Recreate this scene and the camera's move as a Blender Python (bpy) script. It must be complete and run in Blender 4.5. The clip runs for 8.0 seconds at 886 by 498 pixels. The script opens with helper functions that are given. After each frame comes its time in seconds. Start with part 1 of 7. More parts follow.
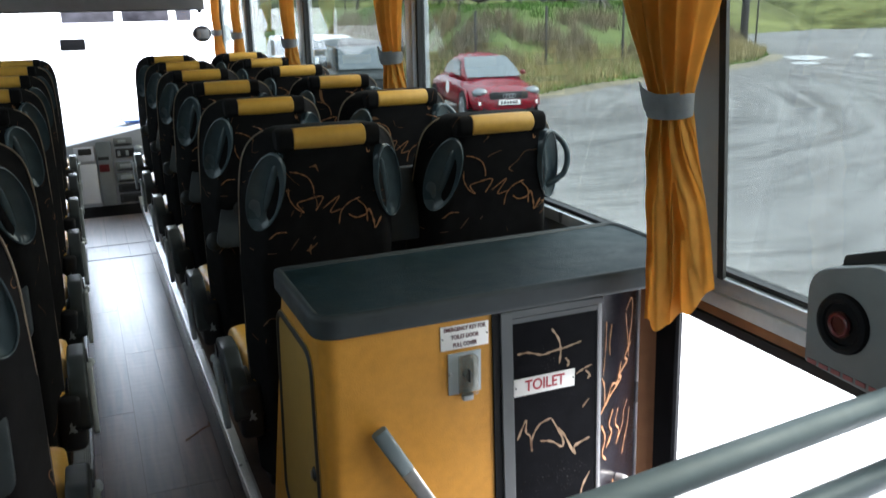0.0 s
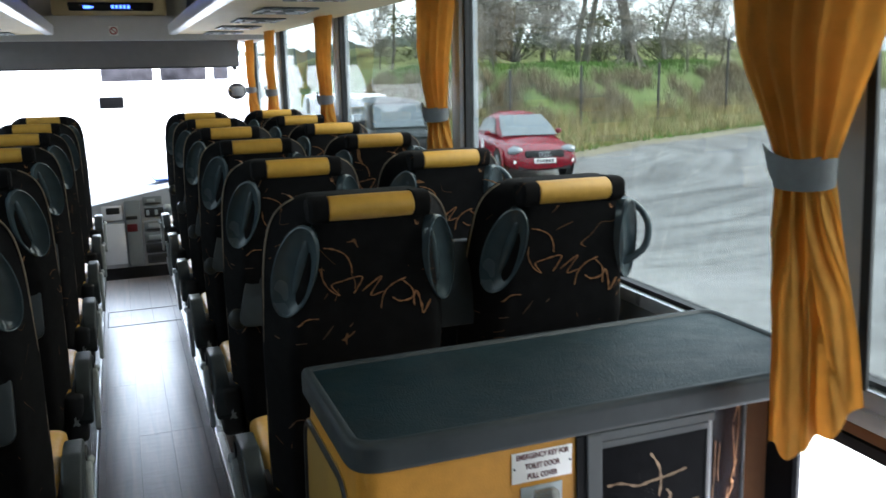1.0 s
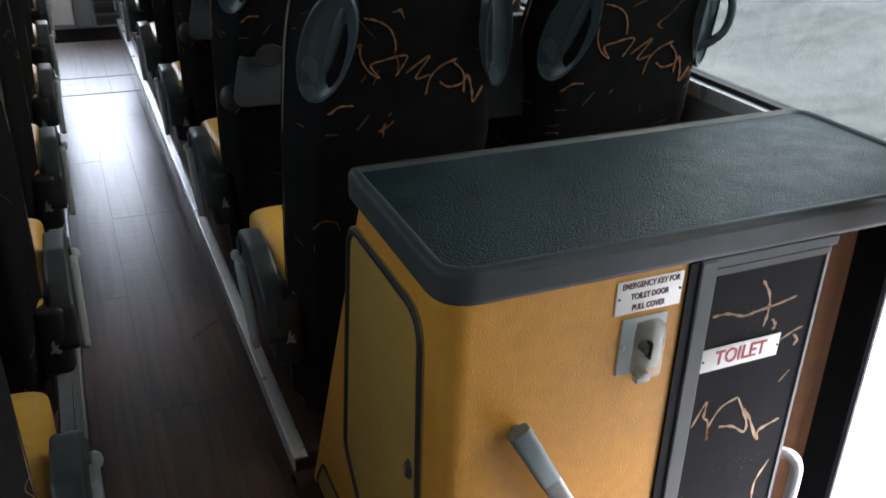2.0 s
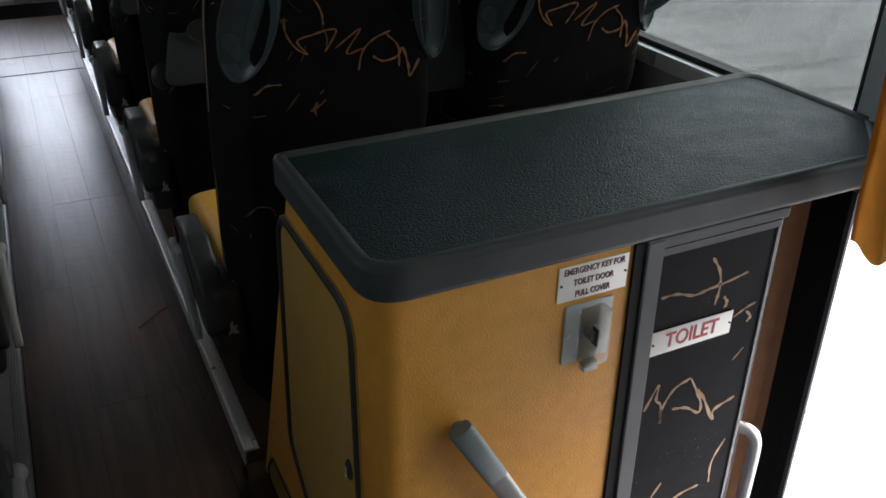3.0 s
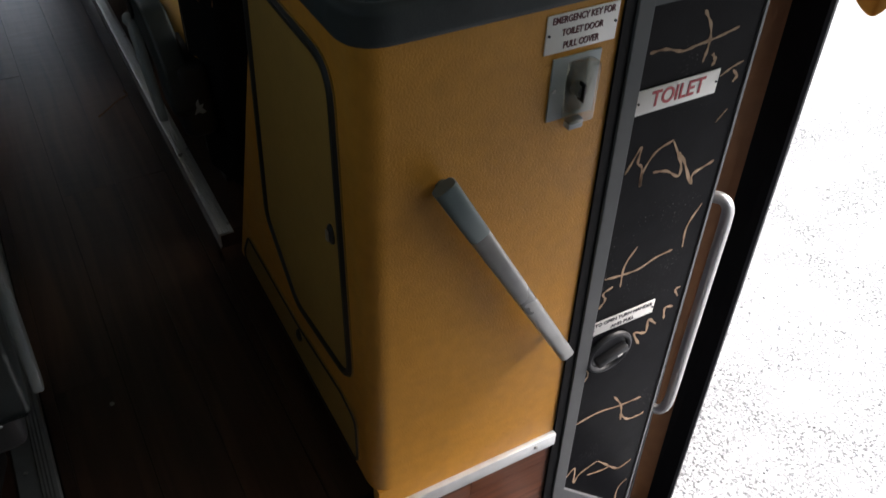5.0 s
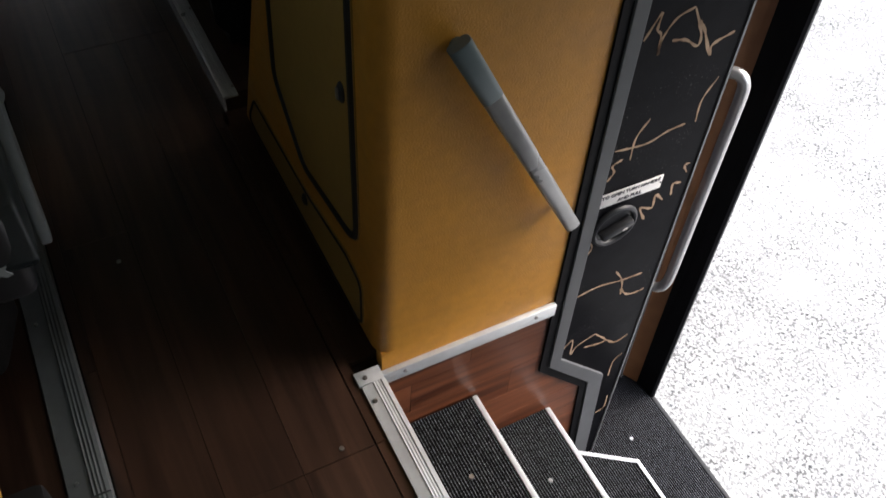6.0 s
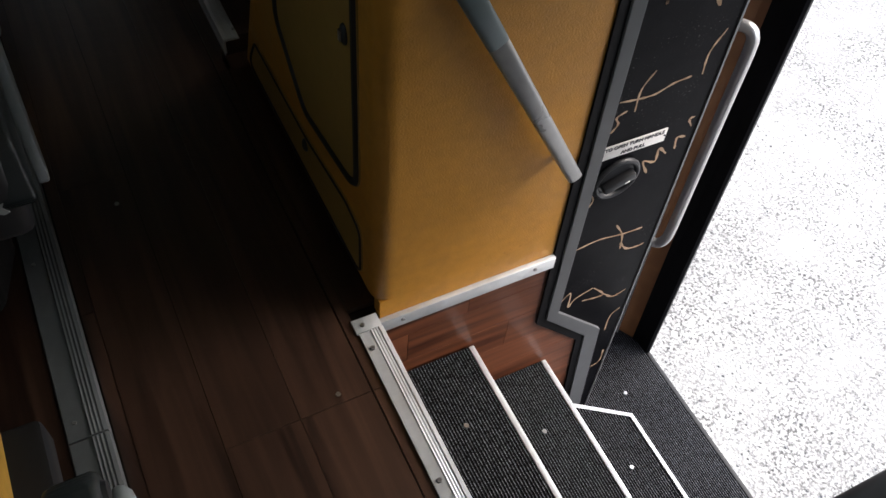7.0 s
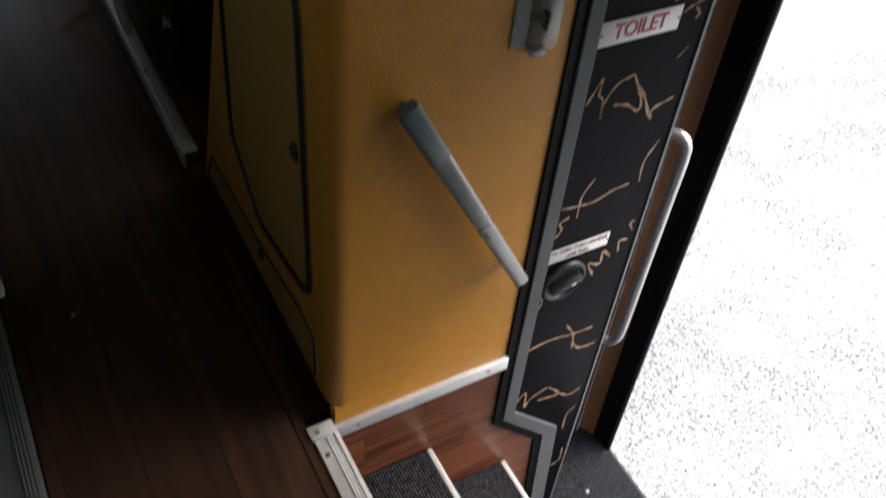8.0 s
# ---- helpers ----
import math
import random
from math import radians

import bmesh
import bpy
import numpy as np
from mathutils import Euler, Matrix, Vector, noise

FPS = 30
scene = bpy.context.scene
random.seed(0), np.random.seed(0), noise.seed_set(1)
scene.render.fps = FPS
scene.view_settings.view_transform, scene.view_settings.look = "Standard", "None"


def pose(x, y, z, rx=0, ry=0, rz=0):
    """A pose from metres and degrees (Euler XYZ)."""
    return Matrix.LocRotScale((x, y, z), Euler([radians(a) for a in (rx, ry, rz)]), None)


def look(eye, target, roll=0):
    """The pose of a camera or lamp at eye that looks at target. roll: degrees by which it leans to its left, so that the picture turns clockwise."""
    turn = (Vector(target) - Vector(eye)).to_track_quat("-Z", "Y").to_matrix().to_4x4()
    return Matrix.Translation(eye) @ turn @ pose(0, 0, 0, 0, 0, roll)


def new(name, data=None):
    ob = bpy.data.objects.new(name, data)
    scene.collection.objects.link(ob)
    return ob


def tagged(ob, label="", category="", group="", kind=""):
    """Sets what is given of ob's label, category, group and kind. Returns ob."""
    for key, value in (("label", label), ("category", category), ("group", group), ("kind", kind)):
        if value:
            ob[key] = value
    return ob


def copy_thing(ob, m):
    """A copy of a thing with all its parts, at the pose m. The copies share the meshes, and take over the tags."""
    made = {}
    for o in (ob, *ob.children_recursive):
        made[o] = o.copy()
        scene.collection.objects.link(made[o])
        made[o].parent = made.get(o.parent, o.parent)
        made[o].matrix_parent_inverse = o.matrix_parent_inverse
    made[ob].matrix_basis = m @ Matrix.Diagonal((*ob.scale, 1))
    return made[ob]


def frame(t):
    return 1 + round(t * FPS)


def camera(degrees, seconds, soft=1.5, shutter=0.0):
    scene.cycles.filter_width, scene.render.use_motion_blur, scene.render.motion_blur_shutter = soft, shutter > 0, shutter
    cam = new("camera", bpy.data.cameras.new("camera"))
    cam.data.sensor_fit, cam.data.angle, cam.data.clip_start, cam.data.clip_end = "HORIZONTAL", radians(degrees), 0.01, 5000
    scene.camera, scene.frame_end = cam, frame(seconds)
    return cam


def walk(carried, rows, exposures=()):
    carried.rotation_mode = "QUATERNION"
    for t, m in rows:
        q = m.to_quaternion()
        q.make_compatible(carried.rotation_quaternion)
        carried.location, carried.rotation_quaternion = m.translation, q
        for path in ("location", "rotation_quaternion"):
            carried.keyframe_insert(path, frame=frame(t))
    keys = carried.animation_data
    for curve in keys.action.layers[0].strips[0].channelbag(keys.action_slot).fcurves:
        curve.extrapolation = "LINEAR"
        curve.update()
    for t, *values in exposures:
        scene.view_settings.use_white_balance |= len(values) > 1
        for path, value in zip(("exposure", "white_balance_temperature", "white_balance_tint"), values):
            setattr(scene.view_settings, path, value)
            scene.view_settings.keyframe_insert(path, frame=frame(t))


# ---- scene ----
cam = camera(55.0, 8.0, shutter=0.3)
PATH = [
    (0, (-0.303, -1.421, 1.444), (0.435, 0.354, 0.893), -1.1),
    (0.5, (-0.26, -1.298, 1.433), (0.467, 0.51, 0.982), -2.3),
    (1, (-0.228, -1.078, 1.42), (0.456, 0.753, 0.999), -1.1),
    (1.2, (-0.249, -1.02, 1.387), (0.435, 0.822, 1.011), 0.8),
    (1.5, (-0.289, -0.907, 1.366), (0.402, 0.909, 0.891), 2.3),
    (1.8, (-0.3, -0.801, 1.363), (0.415, 0.899, 0.589), 3.3),
    (2, (-0.312, -0.768, 1.367), (0.419, 0.856, 0.457), 2.0),
    (2.2, (-0.295, -0.736, 1.363), (0.458, 0.867, 0.433), 2.0),
    (3.3, (-0.228, -0.712, 1.359), (0.554, 0.804, 0.314), 1.1),
    (3.5, (-0.224, -0.705, 1.35), (0.537, 0.77, 0.233), 1.1),
    (4, (-0.239, -0.711, 1.341), (0.536, 0.699, 0.153), 1.8),
    (4.5, (-0.251, -0.718, 1.321), (0.505, 0.623, 0.045), 2.1),
    (4.7, (-0.26, -0.713, 1.302), (0.504, 0.604, 0.005), 2.0),
    (5.8, (-0.268, -0.744, 1.279), (0.394, 0.409, -0.216), 3.5),
    (6, (-0.281, -0.728, 1.266), (0.381, 0.382, -0.26), 4.7),
    (6.5, (-0.288, -0.724, 1.246), (0.357, 0.302, -0.344), 6.8),
    (7, (-0.284, -0.73, 1.254), (0.348, 0.303, -0.338), 6.5),
    (7.5, (-0.273, -0.737, 1.265), (0.383, 0.27, -0.334), 7.6),
    (8, (-0.271, -0.753, 1.296), (0.499, 0.402, -0.144), 7.0),
]
EXPOSURE = 2.2
# seconds, stops, kelvin and tint by which the clip's camera opens, closes and balances its picture
GAIN = [(0, 1.55, 6350, 11), (1, 1.66, 6250, 11), (1.5, 1.92, 6200, 10), (2, 1.62, 6450, 16), (3.5, 0.68, 6700, 15), (4.5, 0.22, 6700, 14), (6, -0.05, 6600, 13), (7, -0.1, 6600, 13), (8, -0.05, 6650, 13)]
walk(cam, [(t, look(eye, target, roll)) for t, eye, target, roll in PATH], [(t, EXPOSURE + g, k, tint) for t, g, k, tint in GAIN])

# ---- light and sky: a bright overcast day, low winter sun behind cloud ----
world = bpy.data.worlds.new("overcast_sky")
scene.world = world
world.use_nodes = True
wn = world.node_tree
wn.nodes.clear()
w_out = wn.nodes.new("ShaderNodeOutputWorld")
w_bg = wn.nodes.new("ShaderNodeBackground")
w_sky = wn.nodes.new("ShaderNodeTexSky")
w_sky.sky_type = "NISHITA"
w_sky.sun_disc = False
w_sky.sun_elevation = radians(41)
w_sky.sun_rotation = radians(100)
w_sky.air_density, w_sky.dust_density, w_sky.ozone_density = 1.0, 4.0, 1.0
w_mix = wn.nodes.new("ShaderNodeMixRGB")
w_mix.blend_type = "MIX"
w_mix.inputs[0].default_value = 0.55
w_mix.inputs[2].default_value = (8.7, 9.4, 10.5, 1)
wn.links.new(w_sky.outputs[0], w_mix.inputs[1])
wn.links.new(w_mix.outputs[0], w_bg.inputs[0])
w_bg.inputs[1].default_value = 0.15
wn.links.new(w_bg.outputs[0], w_out.inputs[0])

sun_data = bpy.data.lights.new("sun", "SUN")
sun_data.energy, sun_data.angle, sun_data.color = 0.42, radians(35), (1.0, 0.96, 0.9)
sun = new("sun", sun_data)
sun.matrix_basis = look((34, -6, 30), (0, 0, 0))


# ---- materials ----
def mat(name, base=(0.5, 0.5, 0.5), rough=0.5, metal=0.0, var=0.0, scale=20.0, bump=0.0, bscale=200.0, spec=0.5, var2=None, coords="Object", wear=0.0):
    """A principled material with two scales of colour variation, a fine bump and roughness wear."""
    m = bpy.data.materials.new(name)
    m.use_nodes = True
    nt = m.node_tree
    b = nt.nodes["Principled BSDF"]
    b.inputs["Base Color"].default_value = (*base, 1)
    b.inputs["Roughness"].default_value = rough
    b.inputs["Metallic"].default_value = metal
    b.inputs["Specular IOR Level"].default_value = spec
    tc = nt.nodes.new("ShaderNodeTexCoord")
    if var:
        n1 = nt.nodes.new("ShaderNodeTexNoise")
        n1.inputs["Scale"].default_value = scale
        n1.inputs["Detail"].default_value = 6
        nt.links.new(tc.outputs[coords], n1.inputs["Vector"])
        n2 = nt.nodes.new("ShaderNodeTexNoise")
        n2.inputs["Scale"].default_value = scale * 0.17
        n2.inputs["Detail"].default_value = 3
        nt.links.new(tc.outputs[coords], n2.inputs["Vector"])
        add = nt.nodes.new("ShaderNodeMath")
        add.operation = "ADD"
        nt.links.new(n1.outputs["Fac"], add.inputs[0])
        nt.links.new(n2.outputs["Fac"], add.inputs[1])
        ramp = nt.nodes.new("ShaderNodeValToRGB")
        lo = [max(0, c * (1 - var)) for c in base]
        hi = [min(1, c * (1 + var)) for c in (var2 or base)]
        ramp.color_ramp.elements[0].position, ramp.color_ramp.elements[1].position = 0.3, 0.7
        ramp.color_ramp.elements[0].color, ramp.color_ramp.elements[1].color = (*lo, 1), (*hi, 1)
        half = nt.nodes.new("ShaderNodeMath")
        half.operation = "MULTIPLY"
        half.inputs[1].default_value = 0.5
        nt.links.new(add.outputs[0], half.inputs[0])
        nt.links.new(half.outputs[0], ramp.inputs[0])
        nt.links.new(ramp.outputs[0], b.inputs["Base Color"])
        if wear:
            mr = nt.nodes.new("ShaderNodeMapRange")
            mr.inputs[1].default_value, mr.inputs[2].default_value = 0.35, 0.65
            mr.inputs[3].default_value, mr.inputs[4].default_value = max(0.05, rough - wear), min(1, rough + wear)
            nt.links.new(n2.outputs["Fac"], mr.inputs[0])
            nt.links.new(mr.outputs[0], b.inputs["Roughness"])
    if bump:
        nb = nt.nodes.new("ShaderNodeTexNoise")
        nb.inputs["Scale"].default_value = bscale
        nb.inputs["Detail"].default_value = 4
        nt.links.new(tc.outputs[coords], nb.inputs["Vector"])
        bp = nt.nodes.new("ShaderNodeBump")
        bp.inputs["Strength"].default_value = bump
        bp.inputs["Distance"].default_value = 0.002
        nt.links.new(nb.outputs["Fac"], bp.inputs["Height"])
        nt.links.new(bp.outputs[0], b.inputs["Normal"])
    return m


def glass_mat(name, tint, gloss_rough=0.0, gain=1.0):
    """Thin sheet glass: what passes is tinted, what mirrors grows towards grazing view."""
    m = bpy.data.materials.new(name)
    m.use_nodes = True
    nt = m.node_tree
    nt.nodes.clear()
    out = nt.nodes.new("ShaderNodeOutputMaterial")
    tr = nt.nodes.new("ShaderNodeBsdfTransparent")
    tr.inputs[0].default_value = (*tint, 1)
    gl = nt.nodes.new("ShaderNodeBsdfGlossy")
    gl.inputs["Roughness"].default_value = gloss_rough
    lw = nt.nodes.new("ShaderNodeLayerWeight")
    lw.inputs[0].default_value = 0.5
    pw = nt.nodes.new("ShaderNodeMath")
    pw.operation = "POWER"
    pw.inputs[1].default_value = 5.0
    fr = nt.nodes.new("ShaderNodeMath")
    fr.operation = "MULTIPLY_ADD"
    fr.inputs[1].default_value, fr.inputs[2].default_value = 0.32 * gain, 0.02 * gain
    nt.links.new(lw.outputs["Facing"], pw.inputs[0])
    nt.links.new(pw.outputs[0], fr.inputs[0])
    mx = nt.nodes.new("ShaderNodeMixShader")
    nt.links.new(fr.outputs[0], mx.inputs[0])
    nt.links.new(tr.outputs[0], mx.inputs[1])
    nt.links.new(gl.outputs[0], mx.inputs[2])
    nt.links.new(mx.outputs[0], out.inputs[0])
    return m


def wood_mat(name, dark, light, rough, along="y", scale=1.0, spec=0.5, ior=1.5, ripple=0.0):
    """Printed wood: long grain streaks, each plank its own tone."""
    m = bpy.data.materials.new(name)
    m.use_nodes = True
    nt = m.node_tree
    b = nt.nodes["Principled BSDF"]
    tc = nt.nodes.new("ShaderNodeTexCoord")
    mp = nt.nodes.new("ShaderNodeMapping")
    s = {"y": (26, 1.6, 26), "x": (1.6, 26, 26)}[along]
    mp.inputs["Scale"].default_value = [v * scale for v in s]
    info = nt.nodes.new("ShaderNodeObjectInfo")
    off = nt.nodes.new("ShaderNodeVectorMath")
    off.operation = "SCALE"
    off.inputs[0].default_value = (37, 91, 13)
    nt.links.new(info.outputs["Random"], off.inputs["Scale"])
    shift = nt.nodes.new("ShaderNodeVectorMath")
    shift.operation = "ADD"
    nt.links.new(tc.outputs["Object"], mp.inputs[0])
    nt.links.new(mp.outputs[0], shift.inputs[0])
    nt.links.new(off.outputs[0], shift.inputs[1])
    n = nt.nodes.new("ShaderNodeTexNoise")
    n.inputs["Scale"].default_value, n.inputs["Detail"].default_value, n.inputs["Distortion"].default_value = 1.3, 8, 0.8
    nt.links.new(shift.outputs[0], n.inputs["Vector"])
    ramp = nt.nodes.new("ShaderNodeValToRGB")
    ramp.color_ramp.elements[0].position, ramp.color_ramp.elements[1].position = 0.32, 0.66
    ramp.color_ramp.elements[0].color, ramp.color_ramp.elements[1].color = (*dark, 1), (*light, 1)
    nt.links.new(n.outputs["Fac"], ramp.inputs[0])
    hsv = nt.nodes.new("ShaderNodeHueSaturation")
    mr = nt.nodes.new("ShaderNodeMapRange")
    mr.inputs[3].default_value, mr.inputs[4].default_value = 0.88, 1.12
    nt.links.new(info.outputs["Random"], mr.inputs[0])
    nt.links.new(mr.outputs[0], hsv.inputs["Value"])
    nt.links.new(ramp.outputs[0], hsv.inputs["Color"])
    nt.links.new(hsv.outputs[0], b.inputs["Base Color"])
    big = nt.nodes.new("ShaderNodeTexNoise")
    big.inputs["Scale"].default_value, big.inputs["Detail"].default_value = 3, 6
    b.inputs["Specular IOR Level"].default_value = spec
    nt.links.new(tc.outputs["Object"], big.inputs["Vector"])
    rr = nt.nodes.new("ShaderNodeMapRange")
    rr.inputs[1].default_value, rr.inputs[2].default_value = 0.3, 0.7
    rr.inputs[3].default_value, rr.inputs[4].default_value = rough - 0.01, rough + 0.015
    nt.links.new(big.outputs["Fac"], rr.inputs[0])
    nt.links.new(rr.outputs[0], b.inputs["Roughness"])
    b.inputs["IOR"].default_value = ior
    if ripple:      # soft unevenness of the laid vinyl
        rp = nt.nodes.new("ShaderNodeTexNoise")
        rp.inputs["Scale"].default_value, rp.inputs["Detail"].default_value = 22, 1.5
        rmap = nt.nodes.new("ShaderNodeMapping")
        rmap.inputs["Scale"].default_value = (0.5, 1.6, 1)
        nt.links.new(tc.outputs["Object"], rmap.inputs[0])
        nt.links.new(rmap.outputs[0], rp.inputs["Vector"])
        bp = nt.nodes.new("ShaderNodeBump")
        bp.inputs["Strength"].default_value, bp.inputs["Distance"].default_value = ripple, 0.01
        nt.links.new(rp.outputs["Fac"], bp.inputs["Height"])
        nt.links.new(bp.outputs[0], b.inputs["Normal"])
    return m


def rib_mat(name, lo, hi, pitch, axis=0):
    """Ribbed cord matting, ribs every pitch metres across one axis."""
    m = bpy.data.materials.new(name)
    m.use_nodes = True
    nt = m.node_tree
    b = nt.nodes["Principled BSDF"]
    b.inputs["Roughness"].default_value = 0.9
    b.inputs["Specular IOR Level"].default_value = 0.1
    tc = nt.nodes.new("ShaderNodeTexCoord")
    sep = nt.nodes.new("ShaderNodeSeparateXYZ")
    nt.links.new(tc.outputs["Object"], sep.inputs[0])
    nz = nt.nodes.new("ShaderNodeTexNoise")
    nz.inputs["Scale"].default_value, nz.inputs["Detail"].default_value = 60, 3
    nt.links.new(tc.outputs["Object"], nz.inputs["Vector"])
    mul = nt.nodes.new("ShaderNodeMath")
    mul.operation = "MULTIPLY"
    mul.inputs[1].default_value = 2 * math.pi / pitch
    nt.links.new(sep.outputs[axis], mul.inputs[0])
    jit = nt.nodes.new("ShaderNodeMath")
    jit.operation = "MULTIPLY_ADD"
    jit.inputs[1].default_value = 1.6
    nt.links.new(nz.outputs["Fac"], jit.inputs[0])
    nt.links.new(mul.outputs[0], jit.inputs[2])
    sn = nt.nodes.new("ShaderNodeMath")
    sn.operation = "SINE"
    nt.links.new(jit.outputs[0], sn.inputs[0])
    speck = nt.nodes.new("ShaderNodeTexNoise")
    speck.inputs["Scale"].default_value, speck.inputs["Detail"].default_value = 420, 2
    nt.links.new(tc.outputs["Object"], speck.inputs["Vector"])
    k = nt.nodes.new("ShaderNodeMath")
    k.operation = "MULTIPLY_ADD"
    k.inputs[1].default_value = 4.4
    nt.links.new(speck.outputs["Fac"], k.inputs[0])
    nt.links.new(sn.outputs[0], k.inputs[2])
    ramp = nt.nodes.new("ShaderNodeValToRGB")
    ramp.color_ramp.elements[0].color, ramp.color_ramp.elements[1].color = (*lo, 1), (*hi, 1)
    mr = nt.nodes.new("ShaderNodeMapRange")
    mr.inputs[1].default_value, mr.inputs[2].default_value = 2.55, 4.4
    nt.links.new(k.outputs[0], mr.inputs[0])
    nt.links.new(mr.outputs[0], ramp.inputs[0])
    nt.links.new(ramp.outputs[0], b.inputs["Base Color"])
    bp = nt.nodes.new("ShaderNodeBump")
    bp.inputs["Strength"].default_value, bp.inputs["Distance"].default_value = 0.9, 0.0025
    nt.links.new(sn.outputs[0], bp.inputs["Height"])
    nt.links.new(bp.outputs[0], b.inputs["Normal"])
    return m


def plush_mat(name):
    """Black plush with broken tan threads running through it."""
    m = mat(name, (0.0068, 0.0062, 0.0064), 0.95, var=0.5, scale=30, bump=0.3, bscale=700, spec=0.15)
    nt = m.node_tree
    b = nt.nodes["Principled BSDF"]
    old = b.inputs["Base Color"].links[0].from_socket
    tc = nt.nodes.new("ShaderNodeTexCoord")
    info = nt.nodes.new("ShaderNodeObjectInfo")
    off = nt.nodes.new("ShaderNodeVectorMath")
    off.operation = "SCALE"
    off.inputs[0].default_value = (5, 3, 9)
    nt.links.new(info.outputs["Random"], off.inputs["Scale"])
    add = nt.nodes.new("ShaderNodeVectorMath")
    nt.links.new(tc.outputs["Object"], add.inputs[0])
    nt.links.new(off.outputs[0], add.inputs[1])
    n1 = nt.nodes.new("ShaderNodeTexNoise")
    n1.inputs["Scale"].default_value, n1.inputs["Detail"].default_value, n1.inputs["Distortion"].default_value = 7, 1.0, 1.2
    nt.links.new(add.outputs[0], n1.inputs["Vector"])
    sub = nt.nodes.new("ShaderNodeMath")
    sub.operation = "SUBTRACT"
    sub.inputs[1].default_value = 0.5
    nt.links.new(n1.outputs["Fac"], sub.inputs[0])
    ab = nt.nodes.new("ShaderNodeMath")
    ab.operation = "ABSOLUTE"
    nt.links.new(sub.outputs[0], ab.inputs[0])
    line = nt.nodes.new("ShaderNodeMath")
    line.operation = "LESS_THAN"
    line.inputs[1].default_value = 0.0035
    nt.links.new(ab.outputs[0], line.inputs[0])
    n2 = nt.nodes.new("ShaderNodeTexNoise")
    n2.inputs["Scale"].default_value, n2.inputs["Detail"].default_value = 11, 1
    nt.links.new(add.outputs[0], n2.inputs["Vector"])
    gate = nt.nodes.new("ShaderNodeMath")
    gate.operation = "GREATER_THAN"
    gate.inputs[1].default_value = 0.60
    nt.links.new(n2.outputs["Fac"], gate.inputs[0])
    both = nt.nodes.new("ShaderNodeMath")
    both.operation = "MULTIPLY"
    nt.links.new(line.outputs[0], both.inputs[0])
    nt.links.new(gate.outputs[0], both.inputs[1])
    mx = nt.nodes.new("ShaderNodeMixRGB")
    mx.inputs[2].default_value = (0.20, 0.10, 0.045, 1)
    nt.links.new(both.outputs[0], mx.inputs[0])
    nt.links.new(old, mx.inputs[1])
    nt.links.new(mx.outputs[0], b.inputs["Base Color"])
    return m


M_FLOOR = wood_mat("walnut_vinyl_plank", (0.025, 0.0122, 0.0082), (0.092, 0.046, 0.0295), 0.30, spec=0.85, ior=1.55, ripple=0.07)
M_WOODWALL = wood_mat("walnut_vinyl_riser", (0.062, 0.018, 0.008), (0.225, 0.076, 0.034), 0.36, along="x")
M_GAP = mat("dark_joint", (0.010, 0.006, 0.005), 0.5)
M_ALU = mat("brushed_aluminium", (0.68, 0.69, 0.70), 0.36, 0.55, var=0.08, scale=40, bump=0.05, bscale=300, wear=0.1)
M_ALU_DULL = mat("dull_aluminium_frame", (0.112, 0.116, 0.12), 0.6, 0.0, var=0.08, scale=30, wear=0.08, spec=0.2)
# strip aluminium with the shade of the left platform edge put into its colour
M_ALU_SHADED = mat("shaded_worn_aluminium", (0.27, 0.29, 0.30), 0.38, 0.45, var=0.12, scale=40, wear=0.1)
M_SATIN = mat("satin_steel_handle", (0.56, 0.55, 0.54), 0.36, 0.75, var=0.05, scale=40)
M_EDGE = mat("scuffed_grey_door_edge", (0.13, 0.13, 0.135), 0.5, 0.15, var=0.25, scale=90, wear=0.08)
M_STRIP = mat("pale_worn_aluminium_strip", (0.74, 0.77, 0.79), 0.38, 0.3, var=0.1, scale=50, wear=0.08)
M_NOSE = mat("pale_step_edge", (0.60, 0.62, 0.635), 0.5, 0.2, var=0.15, scale=60)
M_CARPET = rib_mat("ribbed_step_matting", (0.0015, 0.0015, 0.002), (0.23, 0.237, 0.26), 0.0062)
M_YELLOW = mat("ochre_vinyl_panel", (0.555, 0.254, 0.035), 0.46, var=0.15, scale=45, bump=0.32, bscale=300, spec=0.35, wear=0.08)
M_YELLOW_DOOR = mat("pale_ochre_laminate", (0.37, 0.225, 0.055), 0.45, var=0.08, scale=60, bump=0.2, bscale=260, spec=0.35)
M_LEATHER = mat("mustard_leatherette", (0.62, 0.34, 0.055), 0.42, var=0.12, scale=50, bump=0.25, bscale=420, wear=0.08)
M_TOP = mat("grained_slate_worktop", (0.006, 0.021, 0.026), 0.44, var=0.4, scale=120, wear=0.05, spec=0.30)


